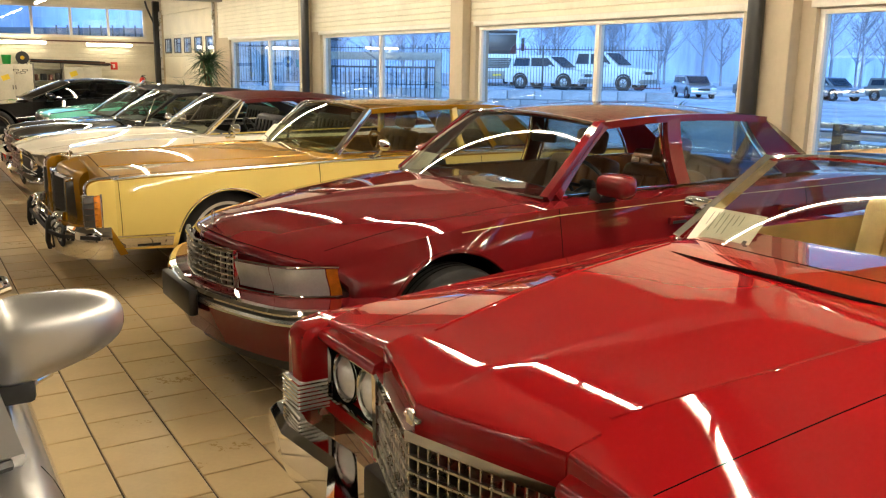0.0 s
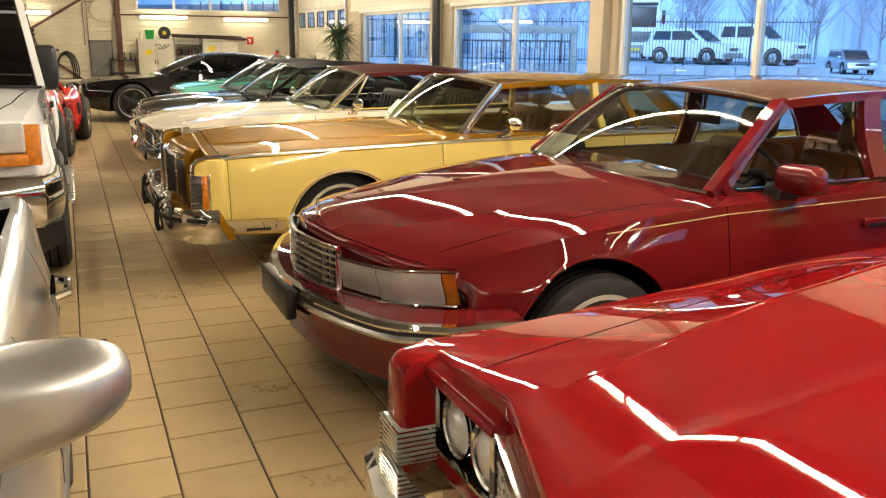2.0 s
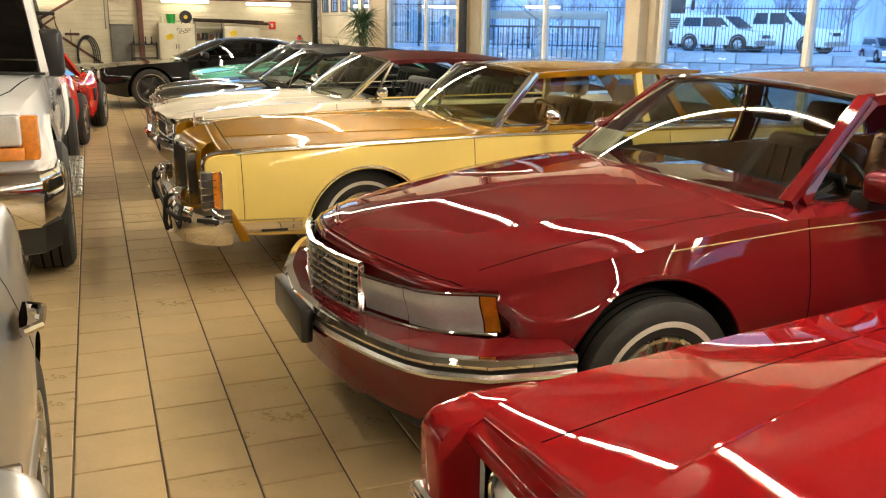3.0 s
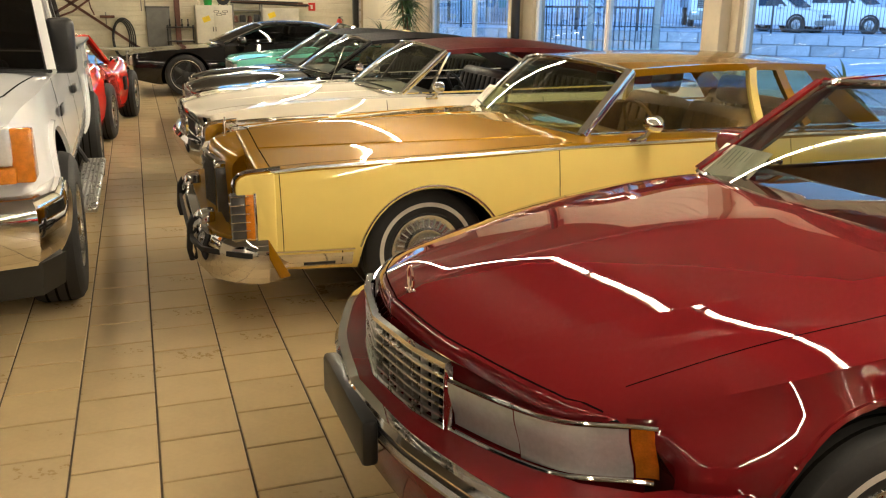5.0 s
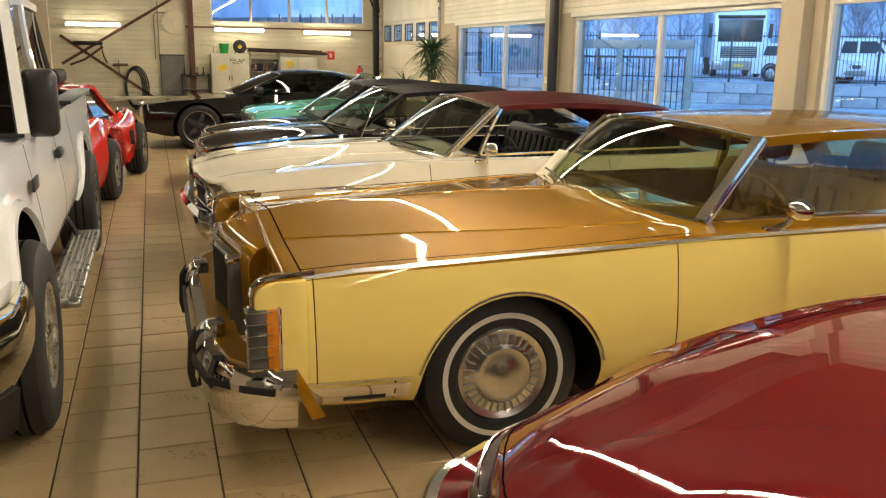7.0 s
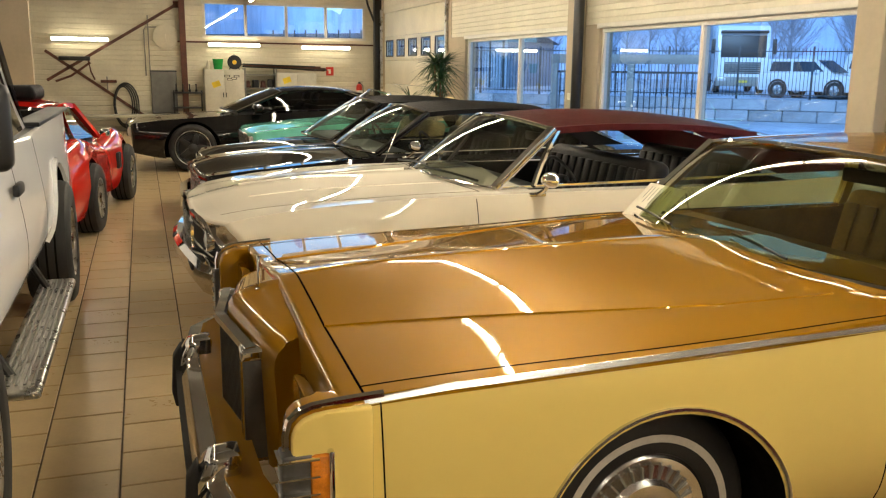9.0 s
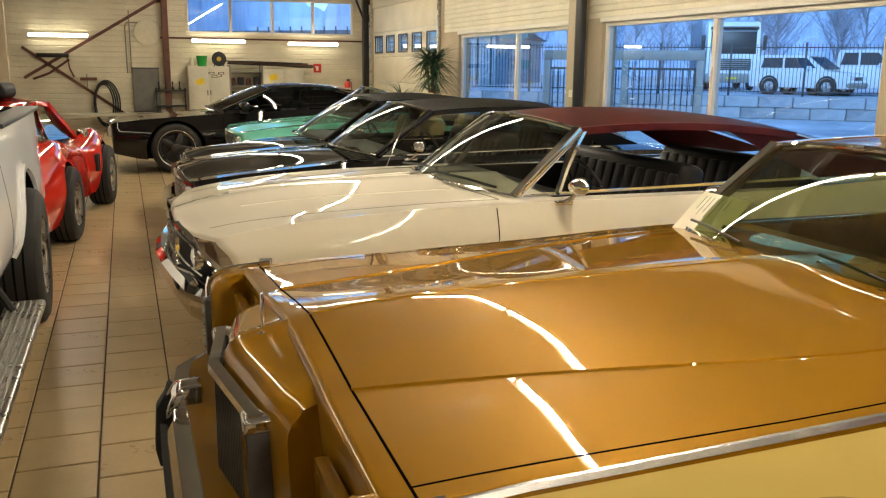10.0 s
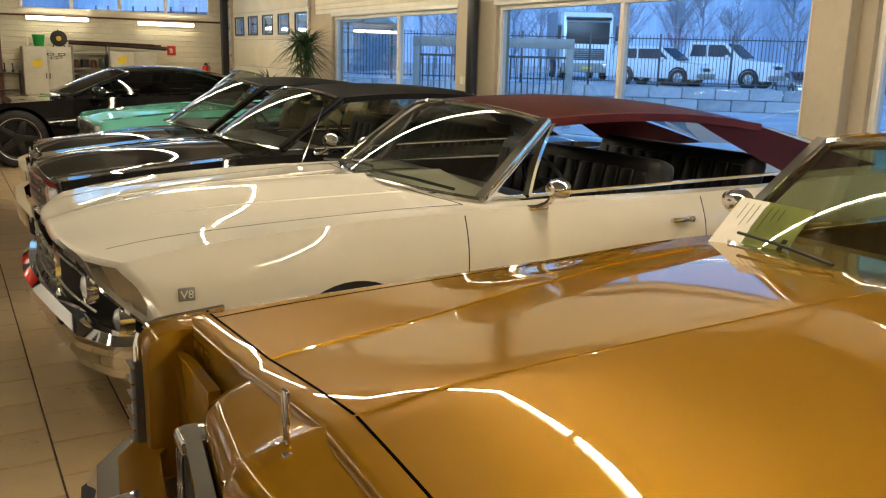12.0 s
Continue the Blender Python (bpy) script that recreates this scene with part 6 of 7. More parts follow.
# ---- vehicles on the aisle's other side ----
def silver_car():
    car = thing("silver_car", "silver estate car with a large door mirror", "car", m=pose(-.64, .30, 0, 0, 0, 90))
    s = dict(L=4.25, w=[(0, .80), (.6, .86), (3.4, .87), (4.25, .80)], zs=[(0, .66), (.6, .80), (1.4, .90), (3.2, .95), (4.25, .92)], zc=[(0, .68), (.4, .84), (1.3, .96), (3.4, .98), (4.25, .95)],
             yk=[(0, .5), (1.3, .64), (4.25, .62)], zk=[(0, .67), (.5, .80), (1.4, .92), (4.25, .94)], ys=[(0, .74), (1, .79), (4.25, .76)], zm=.66, zl=.40, zb=.2, arches=[(.85, .31, .36), (3.45, .31, .36)],
             cabin=(1.6, 3.9, .72, .3), cowl=1.25, deck=3.95, doors=[(1.35, 2.40, .28), (2.42, 3.35, .28)], nose_r=.05, crease=(), mats=[SILVER], paint=lambda c, n: 0, warp=lambda x, y, z: .35 * y * y * math.exp(-x / .5))
    tree, _ = car_body(car, s)
    for k in "lr":
        yy = -1 if k == "l" else 1
        for x in (1.35, 2.41, 3.35):
            ribbon(tree, [(x, 0, .92), (x, 0, .3)], k, .006, SEAM, car)
        ribbon(tree, [(.9, 0, .50), (3.6, 0, .52)], k, .05, SILVER, car, "side_moulding", .012)
        for x in (2.2, 3.22):
            h = part("door_handle", sweep([(x - .10, .865 * yy, .80), (x - .07, .905 * yy, .805), (x + .07, .905 * yy, .81), (x + .10, .865 * yy, .81)], ring_profile(.014, 8)), CHROME, car, "bright door handle")
            part("handle_recess", cuboid(x - .07, x + .07, .862 * yy - .006, .862 * yy + .006, .775, .835, .01), SEAM, h)
        hb = bmesh.new()
        bmesh.ops.create_uvsphere(hb, u_segments=32, v_segments=20, radius=1)
        for v in hb.verts:
            q = [math.copysign(abs(c) ** .68, c) for c in v.co]
            v.co = Vector((.085 * min(q[0], .75), .15 * q[1], .082 * q[2] * (1 - .28 * q[1] * yy)))
            v.co.z += .10 * v.co.y * yy
            v.co.x += .14 * v.co.y * yy
        mr = part("wing_mirror", moved(hb, Matrix.Translation((1.64, .865 * yy, 1.065))), SILVER, car, "silver painted door mirror")
        part("mirror_foot", prism([(1.58, .93), (1.72, .93), (1.70, 1.02), (1.60, 1.02)], "y", min(.70 * yy, .82 * yy), max(.70 * yy, .82 * yy), .012), BLACK, mr)
        part("mirror_glass", moved(cuboid(-.004, .004, -.11, .11, -.05, .05, .003), Matrix.Translation((1.732, .875 * yy, 1.065))), CHROME, mr)
        part("headlamp", cuboid(.10, .30, .62 * yy - .12, .62 * yy + .12, .56, .68, .03), LENS, car)
    greenhouse(car, dict(A0=(1.30, .74, .93), A1=(1.95, .60, 1.40), C1=(3.75, .58, 1.40), C0=(4.1, .66, .97), cb=3.85, ct=3.6, roof=SILVER, pillar=SILVER, trim=BLACK, glass=DARKGLASS, posts=[(2.41, 2.45, .06, BLACK)], crown=.05))
    cabin(car, 1.35, .70, .92, BLACKSEAT, BLACK, 2.4, 3.2)
    for x in (.85, 3.45):
        for k in (-1, 1):
            wheel(car, x, .76 * k, .31, .2, "five", False)


def white_pickup():
    car = thing("white_pickup", "large white pickup truck with chrome bumper and running board", "truck", m=pose(-.82, 6.22, 0, 0, 0, 90))
    s = dict(L=5.75, w=[(0, .93), (.4, 1.0), (5.2, 1.0), (5.75, .97)], zs=[(0, 1.09), (.4, 1.14), (1.4, 1.18), (2.2, 1.20), (3.6, 1.22), (5.75, 1.24)], zc=[(0, 1.13), (.25, 1.20), (1.3, 1.26), (3.6, 1.24), (5.75, 1.24)],
             yk=[(0, .6), (1.3, .74), (5.75, .8)], zk=[(0, 1.11), (.4, 1.17), (1.4, 1.22), (5.75, 1.235)], ys=[(0, .87), (1, .94), (5.75, .95)], zm=.80, zl=.60, wl=[(0, .93), (.5, .99), (5.75, .98)], wb=[(0, .92), (5.75, .95)], zb=[(0, .58), (.6, .50), (5.75, .52)],
             arches=[(.92, .46, .50), (4.42, .46, .48)], cabin=(1.75, 3.45, .86, .55), cowl=1.40, deck=5.7, hood_front=.05, doors=[(1.50, 2.65, .55)], nose_r=.04, crease=(2,), mats=[WHITEP], paint=lambda c, n: 0, boxes=[(3.68, 5.65, -.84, .84, .80, 2.5)],
             warp=lambda x, y, z: .10 * (abs(y) / .95) ** 3 * math.exp(-x / .4))
    tree, _ = car_body(car, s)
    for k in "lr":
        yy = -1 if k == "l" else 1
        for x in (1.50, 2.65, 3.58):
            ribbon(tree, [(x, 0, 1.18), (x, 0, .55)], k, .008, SEAM, car)
        ribbon(tree, [(.12, .70 * yy, 0), (.6, .80 * yy, 0), (1.38, .86 * yy, 0)], "t", .012, SEAM, car)
        arc = [(.92 + .52 * math.cos(a), 0, .46 + .52 * math.sin(a)) for a in np.linspace(3.0, .1, 22)]
        ribbon(tree, arc, k, .05, WHITEP, car, "arch_flare", .022)
        arc = [(4.42 + .50 * math.cos(a), 0, .46 + .50 * math.sin(a)) for a in np.linspace(3.1, .05, 22)]
        ribbon(tree, arc, k, .05, WHITEP, car, "arch_flare", .022)
        lm = part("headlamp", cuboid(.0, .10, .68 * yy - .20, .68 * yy + .20, .915, 1.085, .02, 3), LENS, car, "clear rectangular headlamp")
        part("turn_lamp", prism([(.03, .835), (.20, .835), (.17, 1.07), (.05, 1.08)], "y", min(.872 * yy, .962 * yy), max(.872 * yy, .962 * yy), .012), AMBER, car, "amber wraparound turn lamp")
        part("turn_lamp", cuboid(.005, .10, .68 * yy - .21, .68 * yy + .21, .835, .91, .012), AMBER, car, "amber lower turn lamp")
        part("fender_badge", cuboid(1.28, 1.46, .998 * yy - .006, .998 * yy + .006, .98, 1.04, .004), BLACK, car)
        part("door_handle", cuboid(2.42, 2.60, 1.0 * yy - .016, 1.0 * yy + .016, 1.0, 1.055, .012), BLACK, car, "black door handle")
        mh = cuboid(-.06, .06, -.085, .085, -.17, .17, .045, 4)
        mr = part("wing_mirror", moved(mh, Matrix.Translation((1.86, .995 * yy, 1.35))), BLACK, car, "large black towing mirror")
        part("mirror_arm", tube([(1.80, .90 * yy, 1.28), (1.86, 1.0 * yy, 1.31)], .022), BLACK, mr)
        part("mirror_arm", tube([(1.80, .88 * yy, 1.44), (1.86, 1.0 * yy, 1.46)], .022), BLACK, mr)
        rb = part("running_board", cuboid(1.70, 3.62, min(.93 * yy, 1.12 * yy), max(.93 * yy, 1.12 * yy), .30, .345, .018, 3), ALU, car, "ribbed metal running board")
        for i in range(5):
            yb = (.965 + i * .03) * yy
            part("tread_strip", cuboid(1.76, 3.56, yb - .007, yb + .007, .345, .353, .002), BEAM, rb)
        for x in (1.9, 3.4):
            part("board_bracket", tube([(x, 1.0 * yy, .32), (x, .88 * yy, .55)], .02), BLACK, rb)
        for x in (.92, 4.42):
            wheel(car, x, .93 * yy, .415, .28, "five", False, .24)
    for i in range(4):
        part("grille_bar", cuboid(-.02, .06, -.47, .47, .84 + i * .075, .87 + i * .075, .01), CHROME, car)
    part("grille_back", cuboid(.03, .06, -.47, .47, .80, 1.10), DARK, car)
    path = [(.42, -1.01, .65), (.10, -1.0, .65), (-.06, -.93, .65), (-.12, -.70, .65), (-.15, 0, .65), (-.12, .70, .65), (-.06, .93, .65), (.10, 1.0, .65), (.42, 1.01, .65)]
    bp = part("front_bumper", sweep(path, [(.05, -.17), (-.02, -.17), (-.05, -.12), (-.062, -.02), (-.064, .04), (-.055, .10), (-.03, .135), (.05, .14)]), CHROME, car, "chrome front bumper")
    part("air_dam", sweep([Vector(p) + Vector((.04, 0, -.25)) for p in path[1:-1]], [(.04, -.09), (-.03, -.07), (-.05, .085), (.04, .085)]), BLACK, bp)
    part("rear_bumper", cuboid(5.72, 5.88, -.95, .95, .52, .68, .03), CHROME, car)
    part("chassis", cuboid(.3, 5.5, -.5, .5, .42, .56, .02), DARK, car)
    for x in (.92, 4.42):
        part("axle", tube([(x, -.85, .42), (x, .85, .42)], .06), DARK, car)
    part("bed_rail", cuboid(3.66, 5.68, -.99, -.84, 1.235, 1.262, .008), BLACK, car)
    part("bed_rail", cuboid(3.66, 5.68, .84, .99, 1.235, 1.262, .008), BLACK, car)
    greenhouse(car, dict(A0=(1.45, .96, 1.22), A1=(2.05, .84, 1.86), C1=(3.30, .84, 1.87), C0=(3.52, .93, 1.24), cb=3.40, ct=3.20, roof=WHITEP, pillar=WHITEP, trim=BLACK, glass=DARKGLASS, posts=[(2.68, 2.62, .10, WHITEP), (1.80, 2.15, .03, BLACK)], crown=.05, arch=.03, wb=.2))
    cabin(car, 1.55, .84, 1.2, BLACKSEAT, BLACK, 2.75, None, True)


def red_sports_car():
    car = thing("red_sports_car", "scarlet seventies sports car with bulging wings", "car", m=pose(-.26, 16.45, 0, 0, 0, -97))
    s = dict(L=4.6, w=[(0, .80), (.9, .92), (1.9, .85), (3.2, .93), (4.6, .80)], zs=[(0, .62), (.9, .86), (1.9, .74), (3.2, .90), (4.6, .72)], zc=[(0, .58), (.9, .76), (1.7, .86), (3.4, .86), (4.6, .74)],
             yk=[(0, .40), (.9, .46), (4.6, .5)], zk=[(0, .58), (.9, .74), (1.9, .78), (3.2, .82), (4.6, .72)], ys=[(0, .68), (.9, .76), (1.9, .77), (3.2, .78), (4.6, .68)], zm=.55, zl=.34, zb=.2,
             arches=[(.92, .33, .38), (3.1, .33, .38)], cabin=(2.0, 3.3, .72, .3), cowl=1.6, deck=3.7, doors=[(1.75, 2.75, .28)], nose_r=.06, crease=(), mats=[VETTE], paint=lambda c, n: 0, warp=lambda x, y, z: .25 * y * y * math.exp(-x / .5))
    tree, _ = car_body(car, s)
    for k in "lr":
        yy = -1 if k == "l" else 1
        for x in (1.75, 2.75):
            ribbon(tree, [(x, 0, .80), (x, 0, .3)], k, .007, SEAM, car)
        for i in range(2):
            part("side_vent", cuboid(1.40 + i * .1, 1.44 + i * .1, .89 * yy - .02, .89 * yy + .02, .44, .62, .01), BLACK, car)
        part("wing_mirror", cuboid(1.93, 2.02, .84 * yy - .05, .84 * yy + .05, .84, .92, .025, 3), CHROME, car)
        for x in (.92, 3.1):
            wheel(car, x, .84 * yy, .335, .25, "five", False)
        for yl in (.45, .62):
            part("tail_lamp", moved(lathe([(0, .02), (.05, .015), (.065, 0)], 20, "x"), Matrix.Translation((4.59, yl * yy, .62))), REDLENS, car)
    greenhouse(car, dict(A0=(1.72, .72, .82), A1=(2.25, .58, 1.18), C1=(3.05, .56, 1.17), C0=(3.7, .62, .90), cb=3.2, ct=2.85, roof=VETTE, pillar=VETTE, posts=[(2.75, 2.65, .05, CHROME)], glass=CARGLASS))
    cabin(car, 1.78, .68, .84, BLACKSEAT, BLACK, 2.75)
    part("rear_bumper", sweep([(4.3, -.86, .5), (4.6, -.75, .5), (4.66, 0, .5), (4.6, .75, .5), (4.3, .86, .5)], [(.03, -.05), (-.03, -.05), (-.03, .05), (.03, .05)]), CHROME, car)
    cap = thing("folded_cover", "dark cloth bundle lying on the car roof", "cloth", m=car.matrix_basis @ pose(2.65, .1, 1.245))
    bb = cuboid(-.22, .22, -.28, .28, 0, .13, .05, 4)
    for v in bb.verts:
        v.co.z += .04 * noise.noise(v.co * 7) if v.co.z > .05 else 0
    part("cloth", bb, BLACKTOP, cap)


silver_car()
white_pickup()
red_sports_car()


# ---- workshop end ----
CAB = material("grey-white cabinet paint", (.58, .55, .44), .45, 0, .08, 3)
GREEN = material("green plastic", (.01, .33, .05), .45, 0, .08, 6)
SIGNRED = material("sign red", (.62, .03, .015), .4, 0, .05, 6)
GREYMAT = material("grey rubber mat", (.16, .155, .14), .7, 0, .15, 5, .15, 60)
HOSE = material("black hose", (.016, .016, .015), .5, 0, .2, 9)


def steel_cabinet(x, w, z1, yellow):
    c = thing("steel_cabinet", "grey-white steel cabinet with a yellow sticker", "cabinet", "steel cabinets", pose(x, BY - .30, 0))
    part("carcass", cuboid(0, w, -.22, .26, 0, z1, .008), CAB, c)
    for k in (0, 1):
        d = part("door", cuboid(.01 + k * w / 2, w / 2 - .01 + k * w / 2, -.24, -.222, .05, z1 - .03, .005), CAB, c)
        part("handle", cuboid(w / 2 - .05 + k * .07, w / 2 - .03 + k * .07, -.262, -.24, z1 * .55, z1 * .55 + .12, .004), BLACK, d)
    st = part("sticker", moved(cuboid(-.10, .10, -.003, .003, -.07, .07), Matrix.Translation((yellow[0], -.245, yellow[1])) @ Matrix.Rotation(radians(-20), 4, "Y")), material("yellow sticker", (.75, .55, .02), .5), c)
    return c


c1 = steel_cabinet(2.22, .97, 1.52, (.28, 1.16))
for i, (dx, dz) in enumerate(((.55, 1.36), (.72, 1.30), (.62, 1.28), (.78, 1.36))):
    part("label_plate", cuboid(dx - .07, dx + .07, -.247, -.242, dz - .025, dz + .025), BLACK, c1)
    part("label_paper", cuboid(dx - .05, dx + .05, -.25, -.246, dz - .012, dz + .012), PAPER, c1)
steel_cabinet(4.02, 1.0, 1.46, (.24, 1.27))
bk = thing("bucket", "green plastic bucket standing on the cabinet", "bucket", m=pose(2.58, BY - .3, 1.52))
part("tub", lathe([(.0, 0), (.10, 0), (.13, .25), (.122, .25), (.095, .012), (0, .012)], 28, "z"), GREEN, bk)
part("rim", lathe([(.128, .235), (.138, .24), (.138, .255), (.122, .255)], 28, "z"), GREEN, bk)
bt = thing("bottle", "small pale bottle on the cabinet", "bottle", m=pose(2.34, BY - .3, 1.52))
part("flask", lathe([(0, 0), (.04, 0), (.04, .15), (.015, .19), (.015, .23), (0, .23)], 20, "z"), PAPER, bt)
rl = thing("cable_reel", "black cable reel with yellow hub on the cabinet", "cable reel", m=pose(2.98, BY - .3, 1.70))
part("coil", lathe([(.05, -.05), (.15, -.05), (.165, -.03), (.165, .03), (.15, .05), (.05, .05)], 32), HOSE, rl)
part("flange", lathe([(.04, -.06), (.175, -.06), (.175, -.052), (.04, -.052)], 32), BLACK, rl)
part("hub", lathe([(0, -.075), (.05, -.075), (.055, -.06), (0, -.06)], 20), material("yellow plastic", (.75, .5, .02), .4), rl)
part("stand", tube([(-.12, 0, -.18), (-.05, 0, .0), (0, 0, .2), (.05, 0, 0), (.12, 0, -.18)], .012), BLACK, rl)
# shelf rack with rods and parts between the cabinets
rk = thing("steel_rack", "steel rack holding long red rods and dark parts", "rack", m=pose(3.22, BY - .28, 0))
for x in (0, .78):
    for y in (-.2, .2):
        part("upright", cuboid(x - .02, x + .02, y - .02, y + .02, 0, 1.56, .003), BEAM, rk)
for z in (.3, .7, 1.05, 1.38):
    part("shelf", cuboid(-.02, .80, -.22, .22, z, z + .025, .003), BEAM, rk)
rnd = random.Random(8)
for i in range(9):
    rd = thing("metal_rod", "long dark red metal rod lying on the cabinets", "rod", "rods", pose(3.15 + rnd.uniform(0, .1), BY - .46 + i * .04, 1.60 + rnd.uniform(-.005, .06), 0, rnd.uniform(1, 4), rnd.uniform(-1, 1)))
    part("bar", tube([(0, 0, 0), (1.2, 0, 0), (rnd.uniform(1.8, 2.2), 0, 0)], .018, 8), RUST if i % 3 else BLACK, rd)
for i in range(10):
    z = (1.075, .725, .325)[i % 3]
    bx = thing("spare_part", "dark machine part lying on the rack", "part", "spare parts", pose(3.30 + (i // 3) * .19, BY - .32, z, 0, 0, rnd.uniform(-20, 20)))
    if i % 2:
        part("casing", cuboid(-.07, .07, -.1, .1, 0, rnd.uniform(.12, .22), .02), BLACK if i % 4 else BEAM, bx)
    else:
        part("drum", lathe([(0, 0), (.07, 0), (.08, .03), (.06, .06), (.06, .15), (.03, .18), (0, .18)], 20, "z"), RUST, bx)
# signs and extinguisher
sg = thing("fire_sign", "red and white fire extinguisher sign", "sign", m=pose(5.48, BY - .015, 1.50))
part("plate", cuboid(-.10, .10, -.012, 0, -.11, .11, .003), SIGNRED, sg)
part("pictogram", cuboid(-.035, .025, -.015, -.012, -.06, .05, .002), PAPER, sg)
part("pictogram", cuboid(-.06, -.035, -.015, -.012, .02, .05, .002), PAPER, sg)
ex = thing("fire_extinguisher", "red fire extinguisher hanging on the wall", "extinguisher", m=pose(6.25, BY - .12, .72))
part("cylinder", lathe([(0, 0), (.075, 0), (.08, .02), (.08, .38), (.06, .44), (.025, .46), (0, .46)], 28, "z"), SIGNRED, ex)
part("valve", cuboid(-.03, .03, -.02, .02, .46, .50, .006), BLACK, ex)
part("lever", cuboid(-.01, .10, -.012, .012, .50, .515, .004), BLACK, ex)
part("hose", tube([(.03, 0, .48), (.10, 0, .42), (.11, 0, .25), (.10, 0, .1)], .012), HOSE, ex)
part("label_band", lathe([(.0805, .14), (.0815, .15), (.0815, .28), (.0805, .29)], 28, "z"), PAPER, ex)
part("bracket", cuboid(-.05, .05, .07, .11, .2, .32, .005), BLACK, ex)
# red column, braces, rail
col = thing("steel_column", "rust red steel column on the back wall", "column", m=pose(1.77, BY - .12, 0))
part("web", cuboid(-.012, .012, -.08, .08, 0, 3.3), RUST, col)
for y in (-.08, .08):
    part("flange", cuboid(-.07, .07, y - .01, y + .01, 0, 3.3), RUST, col)
part("base_plate", cuboid(-.14, .14, -.14, .11, 0, .02), RUST, col)
for a, b in (((-1.4, 1.22), (1.66, 3.08)), ((-1.4, 1.92), (.85, .30))):
    br = thing("wall_brace", "dark steel diagonal brace on the back wall", "brace", "braces")
    part("angle_bar", sweep([(a[0], BY - .045, a[1]), (b[0], BY - .045, b[1])], [(-.035, -.006), (.035, -.006), (.035, .006), (-.035, .006)], up=(0, 1, 0)), RUST, br)
    part("gusset", cuboid(b[0] - .08, b[0] + .08, BY - .03, BY - .012, b[1] - .08, b[1] + .08), RUST, br)
part_rail = thing("wall_girt", "dark steel girt along the back wall", "girt")
part("bar", cuboid(-1.1, 1.65, BY - .035, BY - .012, 1.02, 1.06), PANEL, part_rail)
dr = thing("round_cover", "round cream disc with a small handle on the wall", "disc", m=pose(1.36, BY - .05, 2.30))
part("disc", lathe([(0, -.03), (.26, -.03), (.30, -.02), (.305, .0), (.305, .03), (0, .03)], 40), PANEL, dr)
part("handle", cuboid(-.012, .012, -.06, -.03, -.16, .06, .006), PAPER, dr)
pp = thing("wall_pipe", "thin grey pipe bent along the back wall", "pipe")
part("pipe", tube([(.86, BY - .04, 1.35), (.86, BY - .04, 2.45), (.90, BY - .04, 2.52), (1.45, BY - .04, 2.53)], .014), BEAM, pp)
part("pipe", tube([(.96, BY - .04, 1.35), (.96, BY - .04, 2.8)], .012), BEAM, pp)
gm = thing("grey_panel", "grey padded board leaning on the back wall", "board", m=pose(1.27, BY - .10, .42, -4, 0, 3))
part("board", cuboid(-.31, .31, -.03, .03, 0, 1.05, .025, 3), GREYMAT, gm)
part("edge_strip", cuboid(-.32, .32, -.035, .035, 1.03, 1.06, .008), BLACK, gm)
tb = thing("tool_rack", "small steel tool rack beside the column", "rack", m=pose(1.80, BY - .25, 0))
for z in (.55, .92):
    part("shelf", cuboid(-.35, .38, -.12, .12, z, z + .04, .005), BLACK_STEEL, tb)
for x in (-.32, .35):
    part("leg", cuboid(x - .02, x + .02, -.1, -.06, 0, 1.0), BLACK_STEEL, tb)
for i in range(4):
    tl = thing("hand_tool", "dark hand tool standing on the tool rack", "tool", "tools", pose(1.55 + i * .16, BY - .25, .96))
    part("shaft", lathe([(0, 0), (.03, 0), (.03, .05), (.015, .07), (.015, .16), (.025, .19), (0, .2)], 14, "z"), BLACK_STEEL, tl)
hs = thing("air_hose", "coiled black hose hanging on a hook", "hose", m=pose(.30, BY - .07, 0))
for k in range(4):
    a = np.linspace(0, 2 * math.pi, 33)
    part("loop", tube([(.20 * math.sin(t) * (1 + .15 * k) + .02 * k, -.02 * k, .62 + (.46 + .03 * k) * math.cos(t)) for t in a], .017, 8), HOSE, hs)
part("hook", tube([(0, .05, 1.12), (0, -.08, 1.12), (0, -.09, 1.17)], .015), BLACK_STEEL, hs)
sh = thing("saw_bench", "dark saw standing on a wall bracket", "saw", m=pose(-.75, BY - .2, 1.55))
part("blade_guard", cuboid(-.35, .35, -.05, .05, .14, .24, .02), BLACK_STEEL, sh)
part("bracket", tube([(.30, .1, .16), (.35, .0, -.12), (.42, .15, -.30)], .02), RUST, sh)
part("arm", sweep([(-.45, 0, -.35), (-.1, 0, -.22), (.35, 0, .10)], ring_profile(.03, 6)), RUST, sh)
cl = thing("clamp", "rusty clamp fixed to the brace", "clamp", m=pose(.05, BY - .12, 1.20))
part("jaw", cuboid(-.25, .12, -.05, .05, -.03, .04, .015), RUST, cl)
part("screw", tube([(-.1, 0, -.2), (-.1, 0, .12)], .015), BEAM, cl)
bn = thing("workbench", "low workbench with pale top", "bench", m=pose(-.2, BY - .55, 0))
part("top", cuboid(-.8, 1.9, -.3, .3, .36, .42, .01), CAB, bn)
for x in (-.7, .6, 1.8):
    for y in (-.25, .25):
        part("leg", cuboid(x - .03, x + .03, y - .03, y + .03, 0, .36), BEAM, bn)
bc = thing("bicycle", "dark bicycle parked at the wall", "bicycle", m=pose(5.28, BY - .35, 0, 0, 0, 90))
